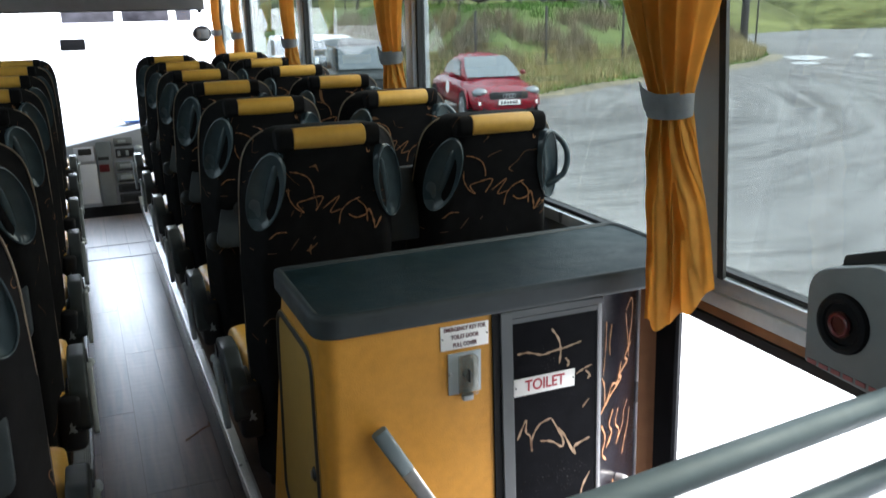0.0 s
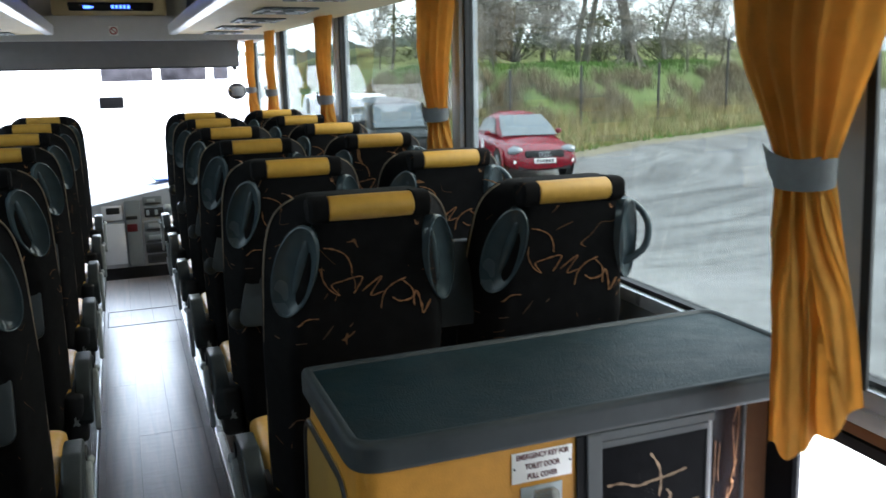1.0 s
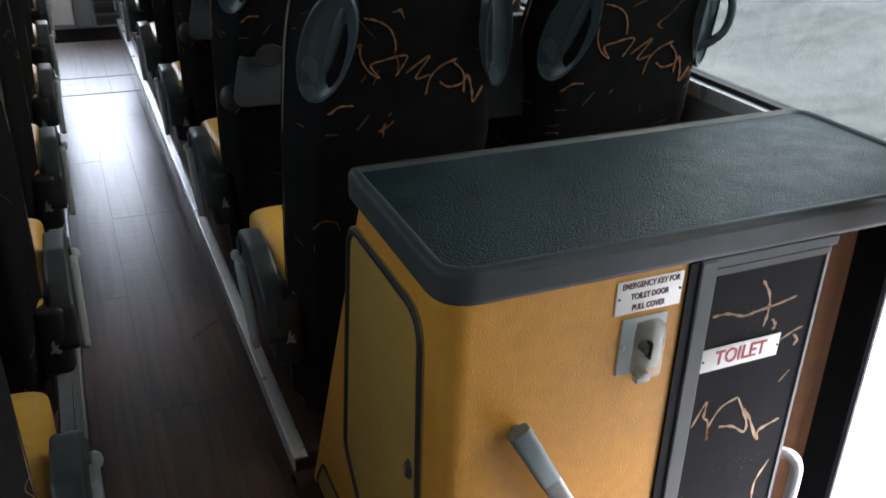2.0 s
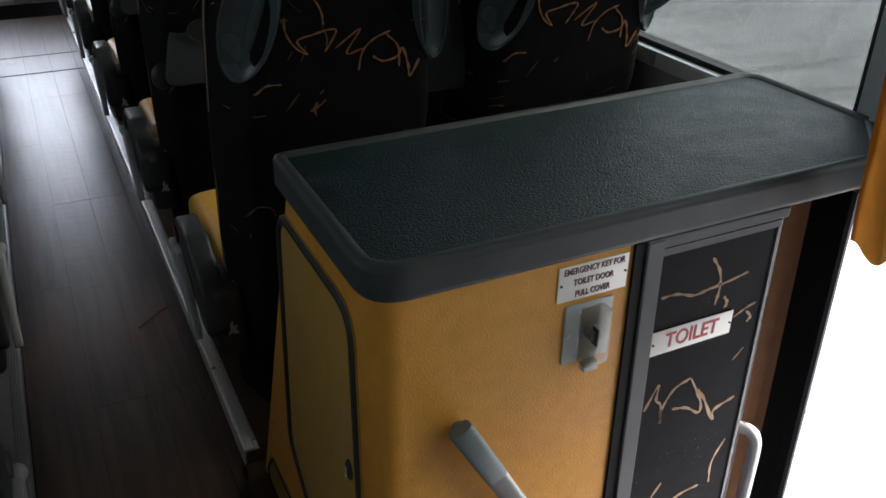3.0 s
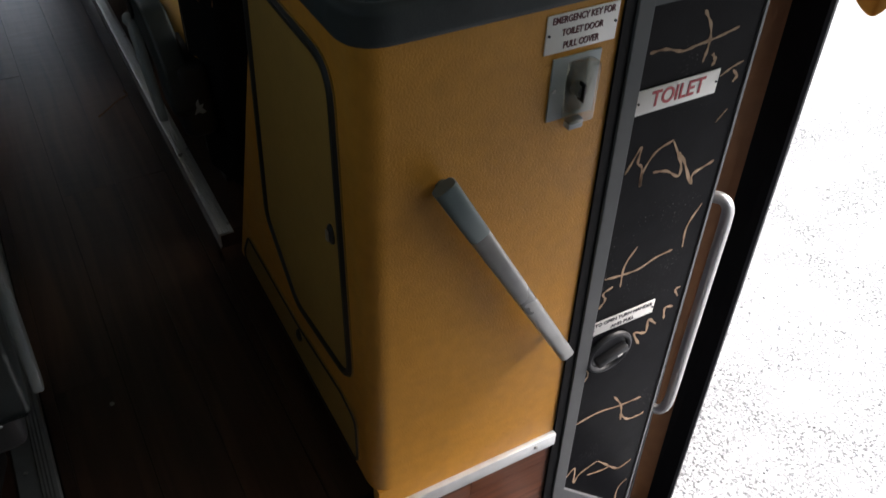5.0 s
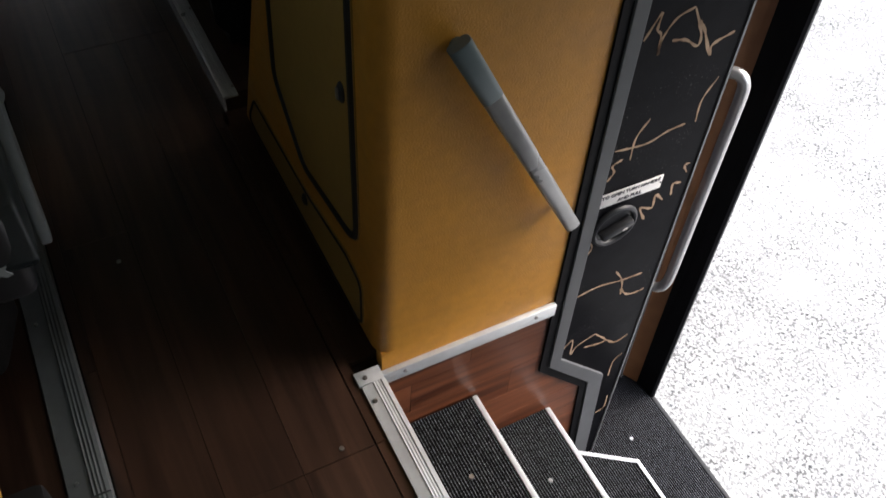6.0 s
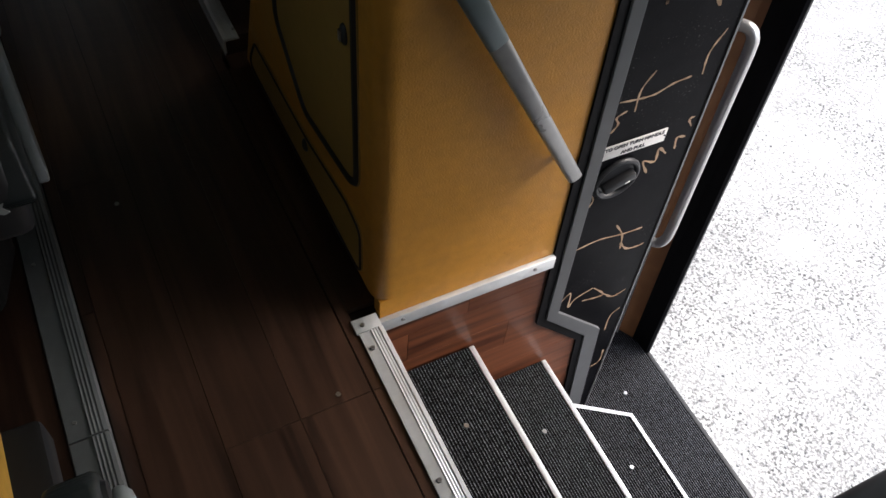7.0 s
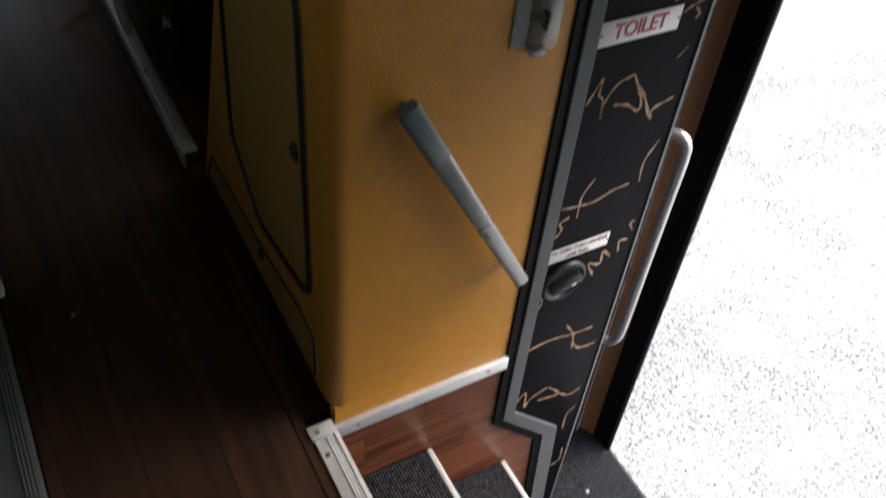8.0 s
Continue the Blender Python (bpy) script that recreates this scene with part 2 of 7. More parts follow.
def leather_grain(m, size, depth, strength):
    """Pebbled leather relief: rounded cells of uneven size with fine creases between them."""
    nt = m.node_tree
    tc = nt.nodes.new("ShaderNodeTexCoord")
    wob = nt.nodes.new("ShaderNodeTexNoise")
    wob.inputs["Scale"].default_value, wob.inputs["Detail"].default_value = size * 0.6, 2
    nt.links.new(tc.outputs["Object"], wob.inputs["Vector"])
    push = nt.nodes.new("ShaderNodeVectorMath")
    push.operation = "MULTIPLY_ADD"
    push.inputs[1].default_value = (0.9 / size, 0.9 / size, 0.9 / size)
    nt.links.new(wob.outputs["Color"], push.inputs[0])
    nt.links.new(tc.outputs["Object"], push.inputs[2])
    cell = nt.nodes.new("ShaderNodeTexVoronoi")
    cell.feature = "SMOOTH_F1"
    cell.inputs["Scale"].default_value, cell.inputs["Smoothness"].default_value = size, 0.35
    nt.links.new(push.outputs[0], cell.inputs["Vector"])
    inv = nt.nodes.new("ShaderNodeMath")
    inv.operation = "SUBTRACT"
    inv.inputs[0].default_value = 1.0
    nt.links.new(cell.outputs["Distance"], inv.inputs[1])
    bp = nt.nodes.new("ShaderNodeBump")
    bp.inputs["Strength"].default_value, bp.inputs["Distance"].default_value = strength, depth
    nt.links.new(inv.outputs[0], bp.inputs["Height"])
    nt.links.new(bp.outputs[0], nt.nodes["Principled BSDF"].inputs["Normal"])


leather_grain(M_TOP, 400, 0.0014, 0.8)
M_TOPEDGE = mat("slate_edge_moulding", (0.034, 0.041, 0.044), 0.5, var=0.15, scale=60, bump=0.15, bscale=400, wear=0.08, spec=0.3)
M_RUBBER = mat("black_rubber", (0.012, 0.012, 0.012), 0.6, var=0.2, scale=60)
M_PLUSH = plush_mat("black_plush_with_tan_threads")
M_THREAD = mat("tan_thread_print", (0.34, 0.17, 0.08), 0.85, var=0.5, scale=45, var2=(0.42, 0.30, 0.20))
M_SEATPRINT = mat("brown_thread_print", (0.30, 0.135, 0.055), 0.9, var=0.5, scale=50)
M_PIPING = mat("pale_tan_piping", (0.26, 0.20, 0.14), 0.8, var=0.4, scale=30)
M_THREAD_DIM = mat("dim_brown_thread", (0.11, 0.06, 0.03), 0.9, var=0.4, scale=60)
M_DOOR = mat("black_patterned_laminate", (0.0055, 0.0055, 0.0068), 0.4, var=0.5, scale=25, bump=0.08, bscale=200, wear=0.08, spec=0.03)
def scuffed(m, tint, size, cover):
    """Fine pale scuffs, crowded in some places, over a material's own colour."""
    nt = m.node_tree
    b = nt.nodes["Principled BSDF"]
    old = b.inputs["Base Color"].links[0].from_socket
    tc = nt.nodes.new("ShaderNodeTexCoord")
    a, c = nt.nodes.new("ShaderNodeTexNoise"), nt.nodes.new("ShaderNodeTexNoise")
    a.inputs["Scale"].default_value, a.inputs["Detail"].default_value = size, 3
    c.inputs["Scale"].default_value, c.inputs["Detail"].default_value = size * 0.035, 2
    nt.links.new(tc.outputs["Object"], a.inputs["Vector"])
    nt.links.new(tc.outputs["Object"], c.inputs["Vector"])
    add = nt.nodes.new("ShaderNodeMath")
    add.operation = "MULTIPLY_ADD"
    add.inputs[1].default_value = 0.6
    nt.links.new(c.outputs["Fac"], add.inputs[0])
    nt.links.new(a.outputs["Fac"], add.inputs[2])
    mr = nt.nodes.new("ShaderNodeMapRange")
    mr.inputs[1].default_value, mr.inputs[2].default_value = cover, cover + 0.08
    nt.links.new(add.outputs[0], mr.inputs[0])
    mx = nt.nodes.new("ShaderNodeMixRGB")
    mx.inputs[2].default_value = (*tint, 1)
    nt.links.new(mr.outputs[0], mx.inputs[0])
    nt.links.new(old, mx.inputs[1])
    nt.links.new(mx.outputs[0], b.inputs["Base Color"])


M_LEAF_GLOSS = mat("glossy_black_laminate", (0.010, 0.009, 0.012), 0.2, var=0.5, scale=25, bump=0.05, bscale=90, wear=0.06, spec=0.35)
scuffed(M_DOOR, (0.075, 0.07, 0.07), 230, 0.99)
scuffed(M_YELLOW, (0.42, 0.16, 0.018), 150, 1.04)
M_SHELL = mat("smoke_grey_plastic", (0.050, 0.070, 0.078), 0.2, var=0.15, scale=30, wear=0.08)
M_ARM = mat("dark_grey_armrest_plastic", (0.035, 0.042, 0.045), 0.42, var=0.2, scale=40, bump=0.1, bscale=400, wear=0.1)
M_GREYLT = mat("light_grey_plastic", (0.34, 0.37, 0.38), 0.4, var=0.1, scale=40)
M_PLASTIC = mat("mid_grey_moulding", (0.17, 0.185, 0.19), 0.45, var=0.08, scale=30, bump=0.1, bscale=500, wear=0.06)
M_DARKPL = mat("charcoal_moulding", (0.022, 0.023, 0.026), 0.45, var=0.2, scale=30)
M_WHITE = mat("white_sign_plate", (0.86, 0.83, 0.80), 0.35, var=0.04, scale=30)
M_RED = mat("red_lettering", (0.42, 0.02, 0.03), 0.5)
M_DULLRED = mat("faded_red_print", (0.30, 0.10, 0.10), 0.6, var=0.3, scale=60)
M_MAROON = mat("maroon_lettering", (0.10, 0.015, 0.02), 0.5)
M_BLACKTXT = mat("black_lettering", (0.02, 0.02, 0.025), 0.5)
M_SCREW = mat("steel_screw", (0.45, 0.45, 0.45), 0.3, 0.9, var=0.2, scale=200)
M_RAILSILVER = mat("worn_silver_rail", (0.36, 0.36, 0.355), 0.32, 0.55, var=0.1, scale=60, wear=0.08)
M_TUBE = mat("grey_painted_rail", (0.135, 0.172, 0.182), 0.48, 0.1, var=0.1, scale=40, wear=0.08)
M_BROWN = mat("brown_trim_panel", (0.27, 0.115, 0.045), 0.5, var=0.2, scale=25, bump=0.15, bscale=300)
M_BLACKTRIM = mat("black_door_jamb", (0.008, 0.008, 0.009), 0.6, var=0.3, scale=20, spec=0.1)
M_MATTBLACK = mat("matt_black_plastic", (0.0022, 0.0022, 0.0024), 0.7, spec=0.03)
M_HEADLINE = mat("cream_ceiling_vinyl", (0.68, 0.55, 0.32), 0.6, var=0.06, scale=15, bump=0.1, bscale=300)
M_RACKEDGE = mat("pale_rack_edge", (0.70, 0.71, 0.74), 0.28, 0.3, var=0.05, scale=20)
M_GREYPANEL = mat("grey_bulkhead_vinyl", (0.62, 0.60, 0.59), 0.6, var=0.06, scale=12, bump=0.1, bscale=300)
M_BLIND = mat("grey_sun_blind", (0.20, 0.19, 0.20), 0.75, var=0.08, scale=18, bump=0.1, bscale=400)
M_DASH = mat("grey_dashboard", (0.36, 0.37, 0.40), 0.5, var=0.08, scale=20, bump=0.1, bscale=400)
M_DASHLT = mat("pale_dashboard_panel", (0.60, 0.61, 0.65), 0.5, var=0.05, scale=20)
M_CURTAIN = mat("amber_curtain_cloth", (0.70, 0.385, 0.088), 0.85, var=0.14, scale=30, bump=0.3, bscale=600, spec=0.2)
cn = M_CURTAIN.node_tree
c_b = cn.nodes["Principled BSDF"]
c_t = cn.nodes.new("ShaderNodeBsdfTranslucent")
c_m = cn.nodes.new("ShaderNodeMixShader")
c_m.inputs[0].default_value = 0.28
cn.links.new(c_b.inputs["Base Color"].links[0].from_socket, c_t.inputs[0])
cn.links.new(c_b.outputs[0], c_m.inputs[1])
cn.links.new(c_t.outputs[0], c_m.inputs[2])
cn.links.new(c_m.outputs[0], cn.nodes["Material Output"].inputs[0])
M_TIE = mat("grey_curtain_tie", (0.29, 0.305, 0.315), 0.8, var=0.12, scale=60, bump=0.2, bscale=600)
M_WINFRAME = mat("grey_window_pillar", (0.38, 0.41, 0.43), 0.5, var=0.1, scale=20)
M_GLASS = glass_mat("tinted_side_glass", (0.38, 0.402, 0.39))
M_CLEAR = glass_mat("clear_windscreen_glass", (0.95, 0.96, 0.955))
M_ACRYL = glass_mat("clear_cover_plastic", (0.80, 0.78, 0.73), 0.12, 3.0)
M_WALL = mat("grey_wall_lining", (0.20, 0.205, 0.21), 0.7, var=0.08, scale=12, bump=0.1, bscale=300)
M_DEEPRED = mat("deep_red_button", (0.045, 0.004, 0.005), 0.3)
M_REDBTN = mat("red_button", (0.10, 0.008, 0.010), 0.35)


# ---- mesh helpers ----
def box(x0, x1, y0, y1, z0, z1, bevel=0.0, segs=2):
    bm = bmesh.new()
    bmesh.ops.create_cube(bm, size=1)
    bmesh.ops.scale(bm, vec=(x1 - x0, y1 - y0, z1 - z0), verts=bm.verts)
    bmesh.ops.translate(bm, vec=((x0 + x1) / 2, (y0 + y1) / 2, (z0 + z1) / 2), verts=bm.verts)
    if bevel:
        bmesh.ops.bevel(bm, geom=bm.edges[:], offset=bevel, segments=segs, profile=0.5, affect="EDGES")
    return bm


def prism(poly, axis, a, b, bevel=0.0, segs=2):
    """A flat polygon drawn out along an axis; poly holds the other two coordinates in axis order."""
    bm = bmesh.new()
    def at(p, v):
        return {"x": (v, p[0], p[1]), "y": (p[0], v, p[1]), "z": (p[0], p[1], v)}[axis]
    lo = [bm.verts.new(at(p, a)) for p in poly]
    hi = [bm.verts.new(at(p, b)) for p in poly]
    n = len(poly)
    bm.faces.new(lo), bm.faces.new(hi)
    for i in range(n):
        bm.faces.new((lo[i], lo[(i + 1) % n], hi[(i + 1) % n], hi[i]))
    bmesh.ops.recalc_face_normals(bm, faces=bm.faces)
    if bevel:
        bmesh.ops.bevel(bm, geom=bm.edges[:], offset=bevel, segments=segs, profile=0.5, affect="EDGES")
    return bm


def rounded(poly, r, n=5):
    """A polygon with its corners rounded: r is one radius or one for each corner."""
    out = []
    for i, p in enumerate(poly):
        rad = r[i] if isinstance(r, (list, tuple)) else r
        p, q, s = Vector(p), Vector(poly[i - 1]), Vector(poly[(i + 1) % len(poly)])
        if rad <= 0:
            out.append(tuple(p))
            continue
        u, v = (q - p).normalized(), (s - p).normalized()
        ang = u.angle(v)
        d = min(rad / math.tan(ang / 2), (q - p).length * 0.49, (s - p).length * 0.49)
        a, b = p + u * d, p + v * d
        for k in range(n + 1):
            f = k / n
            out.append(tuple((1 - f) ** 2 * a + 2 * f * (1 - f) * p + f ** 2 * b))
    return out


def loft(rings, caps=True):
    bm = bmesh.new()
    vs = [[bm.verts.new(p) for p in ring] for ring in rings]
    n = len(vs[0])
    for a, b in zip(vs, vs[1:]):
        for i in range(n):
            bm.faces.new((a[i], a[(i + 1) % n], b[(i + 1) % n], b[i]))
    if caps:
        bm.faces.new(vs[0]), bm.faces.new(vs[-1])
    bmesh.ops.recalc_face_normals(bm, faces=bm.faces)
    return bm


def tube(points, r, seg=12, flat=1.0, closed=False):
    """A round (or flattened) rod along points."""
    pts = [Vector(p) for p in points]
    rings = []
    last = None
    ref = Vector((0, 0, 1))
    for i, p in enumerate(pts):
        if closed:
            d = pts[(i + 1) % len(pts)] - pts[i - 1]
        else:
            d = (pts[min(i + 1, len(pts) - 1)] - pts[max(i - 1, 0)])
        d.normalize()
        if last is None:
            side = d.cross(ref)
            if side.length < 0.05:
                side = d.cross(Vector((0, 1, 0)))
        else:
            side = last - d * last.dot(d)
        side.normalize()
        last = side
        up = side.cross(d).normalized()
        rings.append([p + side * math.cos(2 * math.pi * k / seg) * r + up * math.sin(2 * math.pi * k / seg) * r * flat for k in range(seg)])
    if closed:
        return loft(rings + [rings[0]], caps=False)
    return loft(rings)


def smooth_line(points, n=6):
    """Catmull-Rom through the points."""
    pts = [Vector(p) for p in points]
    pts = [2 * pts[0] - pts[1]] + pts + [2 * pts[-1] - pts[-2]]
    out = []
    for a, b, c, d in zip(pts, pts[1:], pts[2:], pts[3:]):
        for k in range(n):
            t = k / n
            out.append(0.5 * ((2 * b) + (c - a) * t + (2 * a - 5 * b + 4 * c - d) * t * t + (3 * b - a - 3 * c + d) * t ** 3))
    out.append(pts[-2])
    return out


def disc(c, r, h, axis="z", seg=16):
    c = Vector(c)
    bm = bmesh.new()
    bmesh.ops.create_cone(bm, cap_ends=True, segments=seg, radius1=r, radius2=r * 0.88, depth=h)
    turn = {"z": Matrix(), "x": Matrix.Rotation(radians(90), 4, "Y"), "y": Matrix.Rotation(radians(90), 4, "X")}[axis]
    bmesh.ops.transform(bm, matrix=Matrix.Translation(c) @ turn, verts=bm.verts)
    return bm


def ball(c, rx, ry, rz, u=20, v=12):
    bm = bmesh.new()
    bmesh.ops.create_uvsphere(bm, u_segments=u, v_segments=v, radius=1)
    bmesh.ops.transform(bm, matrix=Matrix.Translation(c) @ Matrix.Diagonal((rx, ry, rz, 1)), verts=bm.verts)
    return bm


def merge(*bms):
    out = bms[0]
    for b in bms[1:]:
        me = bpy.data.meshes.new("tmp")
        b.to_mesh(me)
        b.free()
        out.from_mesh(me)
        bpy.data.meshes.remove(me)
    return out


def moved(bm, m):
    bmesh.ops.transform(bm, matrix=m, verts=bm.verts)
    return bm


def mesh_of(name, bm, material, smooth=True):
    me = bpy.data.meshes.new(name)
    bm.normal_update()
    bm.to_mesh(me)
    bm.free()
    me.materials.append(material)
    if smooth:
        for p in me.polygons:
            p.use_smooth = True
        me.set_sharp_from_angle(angle=radians(38))
    return me


def thing(name, base, label, category, group="", kind=""):
    ob = new(name)
    ob.empty_display_size = 0.05
    ob.location = base
    return tagged(ob, label, category, group, kind)


def part(name, bm, material, parent, label="", smooth=True):
    """Links a bmesh, modelled in world space, as one mesh under a thing or a part."""
    ob = new(name, mesh_of(name, bm, material, smooth))
    ob.parent = parent
    if parent.type == "EMPTY":
        ob.matrix_parent_inverse = Matrix.Translation(-Vector(parent.location))
    return tagged(ob, label)


def solid(name, bm, material, label="", category="", kind="", group="", smooth=True):
    return tagged(new(name, mesh_of(name, bm, material, smooth)), label, category, group, kind)


def lettering(name, text, size, material, parent, place, turn=(90, 0, 0), align="CENTER", squeeze=1.0):
    cu = bpy.data.curves.new(name, "FONT")
    cu.body, cu.size, cu.align_x, cu.align_y, cu.extrude = text, size, align, "CENTER", 0.0004
    cu.offset = size * 0.016
    tmp = new("tmp_text", cu)
    me = bpy.data.meshes.new_from_object(tmp.evaluated_get(bpy.context.evaluated_depsgraph_get()))
    bpy.data.objects.remove(tmp)
    me.transform(pose(*place, *turn) @ Matrix.Diagonal((squeeze, 1, 1, 1)))
    me.materials.clear()
    me.materials.append(material)
    ob = new(name, me)
    ob.parent = parent
    if parent.type == "EMPTY":
        ob.matrix_parent_inverse = Matrix.Translation(-Vector(parent.location))
    return ob


def stroke(points, w, plane_y, thick=0.0006, n=6, wob=0.35, seed=1):
    """A hand-drawn line of uneven width printed on an upright face that looks towards -y; points are x, z."""
    rnd = random.Random(seed)
    pts = smooth_line([(p[0], 0, p[1]) for p in points], n)
    bm = bmesh.new()
    row = []
    for i, p in enumerate(pts):
        d = (pts[min(i + 1, len(pts) - 1)] - pts[max(i - 1, 0)]).normalized()
        nrm = Vector((-d.z, 0, d.x))
        ww = 0.72 * w * (1 + wob * math.sin(i * 1.3 + seed)) * (0.55 if i in (0, len(pts) - 1) else 1) * rnd.uniform(0.8, 1.2)
        row.append([bm.verts.new((p.x + s * nrm.x * ww / 2, plane_y - h, p.z + s * nrm.z * ww / 2)) for h in (0, thick) for s in (-1, 1)])
    for a, b in zip(row, row[1:]):
        bm.faces.new((a[2], a[3], b[3], b[2]))
        bm.faces.new((a[0], a[2], b[2], b[0]))
        bm.faces.new((a[3], a[1], b[1], b[3]))
    bmesh.ops.recalc_face_normals(bm, faces=bm.faces)
    return bm

# ================= the coach: shell =================
XR, XL = 0.93, -1.36          # inner faces of the side walls
AISLE_R, AISLE_L = 0.012, -0.415
ROW0, PITCH = 0.56, 0.74      # backrest of the row before the cabinet, and the seat pitch
GROUND = -1.25

# lower walls, header over the side door, upper walls
solid("wall_right", merge(
    box(XR, XR + 0.06, 0.20, 6.6, -0.95, 0.83),
    box(XR, XR + 0.06, -2.5, -0.86, -0.95, 0.83),
    box(XR, XR + 0.06, -0.86, 0.20, 0.776, 0.83),
    box(XR, XR + 0.06, -2.5, 6.9, 1.70, 2.1)), M_WALL, "grey lined side wall with a doorway low in it", "wall", "structure", smooth=False)
solid("wall_left", merge(
    box(XL - 0.06, XL, -2.5, 6.9, -0.95, 0.83),
    box(XL - 0.06, XL, -2.5, 6.9, 1.70, 2.1)), M_WALL, "grey lined side wall under the windows", "wall", "structure", smooth=False)
solid("wall_rear", box(XL - 0.06, XR + 0.06, -2.56, -2.5, -0.95, 2.1), M_WALL, "plain grey rear wall of the coach", "wall", "structure", smooth=False)
solid("ceiling", box(XL - 0.06, XR + 0.06, -2.56, 7.0, 2.1, 2.16), M_HEADLINE, "cream vinyl coach ceiling", "ceiling", "structure", smooth=False)
solid("wall_front", merge(
    box(XL - 0.06, XR + 0.06, 6.98, 7.05, -0.95, 0.28),
    box(XL - 0.06, XR + 0.06, 6.98, 7.05, 1.72, 2.1)), M_DASH, "grey front wall below the windscreen", "wall", "structure", smooth=False)


def window(name, y0, y1, x, sign, material, label):
    w = thing(name, (x, (y0 + y1) / 2, 0.83), label, "window", kind="structure")
    part("pane", box(x + 0.02 * sign, x + 0.026 * sign, y0, y1, 0.84, 1.70), material, w, "tinted glass pane", smooth=False)
    part("sill", box(min(x - 0.012 * sign, x + 0.05 * sign), max(x - 0.012 * sign, x + 0.05 * sign), y0, y1, 0.834, 0.868, 0.004), M_ALU, w, "pale aluminium sill")
    part("gasket", merge(
        box(min(x + 0.005 * sign, x + 0.035 * sign), max(x + 0.005 * sign, x + 0.035 * sign), y0, y0 + 0.016, 0.872, 1.697),
        box(min(x + 0.005 * sign, x + 0.035 * sign), max(x + 0.005 * sign, x + 0.035 * sign), y1 - 0.016, y1, 0.872, 1.697),
        box(min(x + 0.005 * sign, x + 0.035 * sign), max(x + 0.005 * sign, x + 0.035 * sign), y0 + 0.017, y1 - 0.017, 0.8685, 0.879)), M_RUBBER, w, "black rubber gasket", smooth=False)
    return w


PILLARS = [(-2.5, -2.42), (-1.86, -1.78), (0.085, 0.140), (1.79, 1.87), (3.60, 3.68), (5.40, 5.48), (6.80, 6.90)]
n_win = 1
for (a0, a1), (b0, b1) in zip(PILLARS, PILLARS[1:]):
    for x, s in ((XR, 1), (XL, -1)):
        window("window_%d" % n_win, a1 + 0.001, b0 - 0.001, x, s, M_GLASS, "tinted coach side window with rubber gasket")
        n_win += 1
for x, s in ((XR, 1), (XL, -1)):
    for a0, a1 in PILLARS:
        solid("trim", box(min(x, x + 0.06 * s) - 0.012, max(x, x + 0.06 * s) + 0.002, a0, a1, 0.869, 1.699, 0.006), M_WINFRAME, "grey window pillar lining", "window pillar", "structure")

# the lining of the pillar behind the cabinet leans inward and shows a black edge towards the doorway
def pillar_lining(z0, z1, cut):
    def plan(z):
        f = (z - 0.87) / 0.83
        cx, cy = 0.905 - 0.095 * f, -0.066 - 0.039 * f
        if cut:
            return [(cx - 0.003, cy), (cx - 0.003, cy + 0.019), (cx + 0.012, cy + 0.019), (cx + 0.012, cy + 0.008)]
        return [(cx, cy + 0.006), (cx, 0.10), (0.9285, 0.10), (0.9285, -0.015 + 0.075 * f)]
    return loft([[(x, y, z) for x, y in plan(z)] for z in (z0, z1)])


solid("trim", pillar_lining(0.870, 1.695, False), M_WINFRAME, "grey leaning lining of the window pillar", "window pillar", "structure", smooth=False)
solid("trim", pillar_lining(0.872, 1.693, True), M_RUBBER, "black rubber edge of the window pillar", "rubber edge", "structure", smooth=False)

# windscreen, raked a little
w = thing("windscreen", (-0.2, 7.0, 0.3), "large clear coach windscreen with black edge", "windscreen", kind="structure")
part("pane", prism([(6.99, 0.28), (7.0, 0.28), (6.90, 1.72), (6.89, 1.72)], "x", XL, XR), M_CLEAR, w, smooth=False)
part("frame", merge(prism([(6.985, 0.28), (7.01, 0.28), (6.91, 1.72), (6.885, 1.72)], "x", XR - 0.03, XR + 0.05),
                    prism([(6.985, 0.28), (7.01, 0.28), (6.91, 1.72), (6.885, 1.72)], "x", XL - 0.05, XL + 0.03)), M_BLACKTRIM, w, smooth=False)

# floors: aisle deck, seat platforms, stair well
solid("floor", merge(
    box(AISLE_L - 0.05, 0.0, -2.5, 5.13, -0.06, -0.0035),
    box(0.0, XR, -2.5, -0.86, -0.06, -0.0035),
    box(0.0, 0.40, 0.031, 0.76, -0.06, -0.0125)), M_GAP, "dark sub-floor under the plank covering", "floor", "structure", smooth=False)
PLAT = 0.035
solid("platform_right", merge(box(AISLE_R + 0.004, XR, 0.76, 5.55, -0.05, PLAT)), M_FLOOR, "wood-look seat platform beside the aisle", "platform", "structure", smooth=False)
solid("platform_left", merge(box(XL, AISLE_L - 0.004, -2.5, 5.35, -0.05, PLAT)), M_FLOOR, "wood-look seat platform beside the aisle", "platform", "structure", smooth=False)
solid("cab_floor", box(XL, XR, 5.13, 6.98, -0.42, -0.36), M_DARKPL, "dark lowered floor of the driver's cab", "floor", "structure", smooth=False)
solid("step_front", box(AISLE_L, AISLE_R, 5.135, 5.42, -0.30, -0.15, 0.005), M_DARKPL, "dark step down to the driver's cab", "step", "structure")


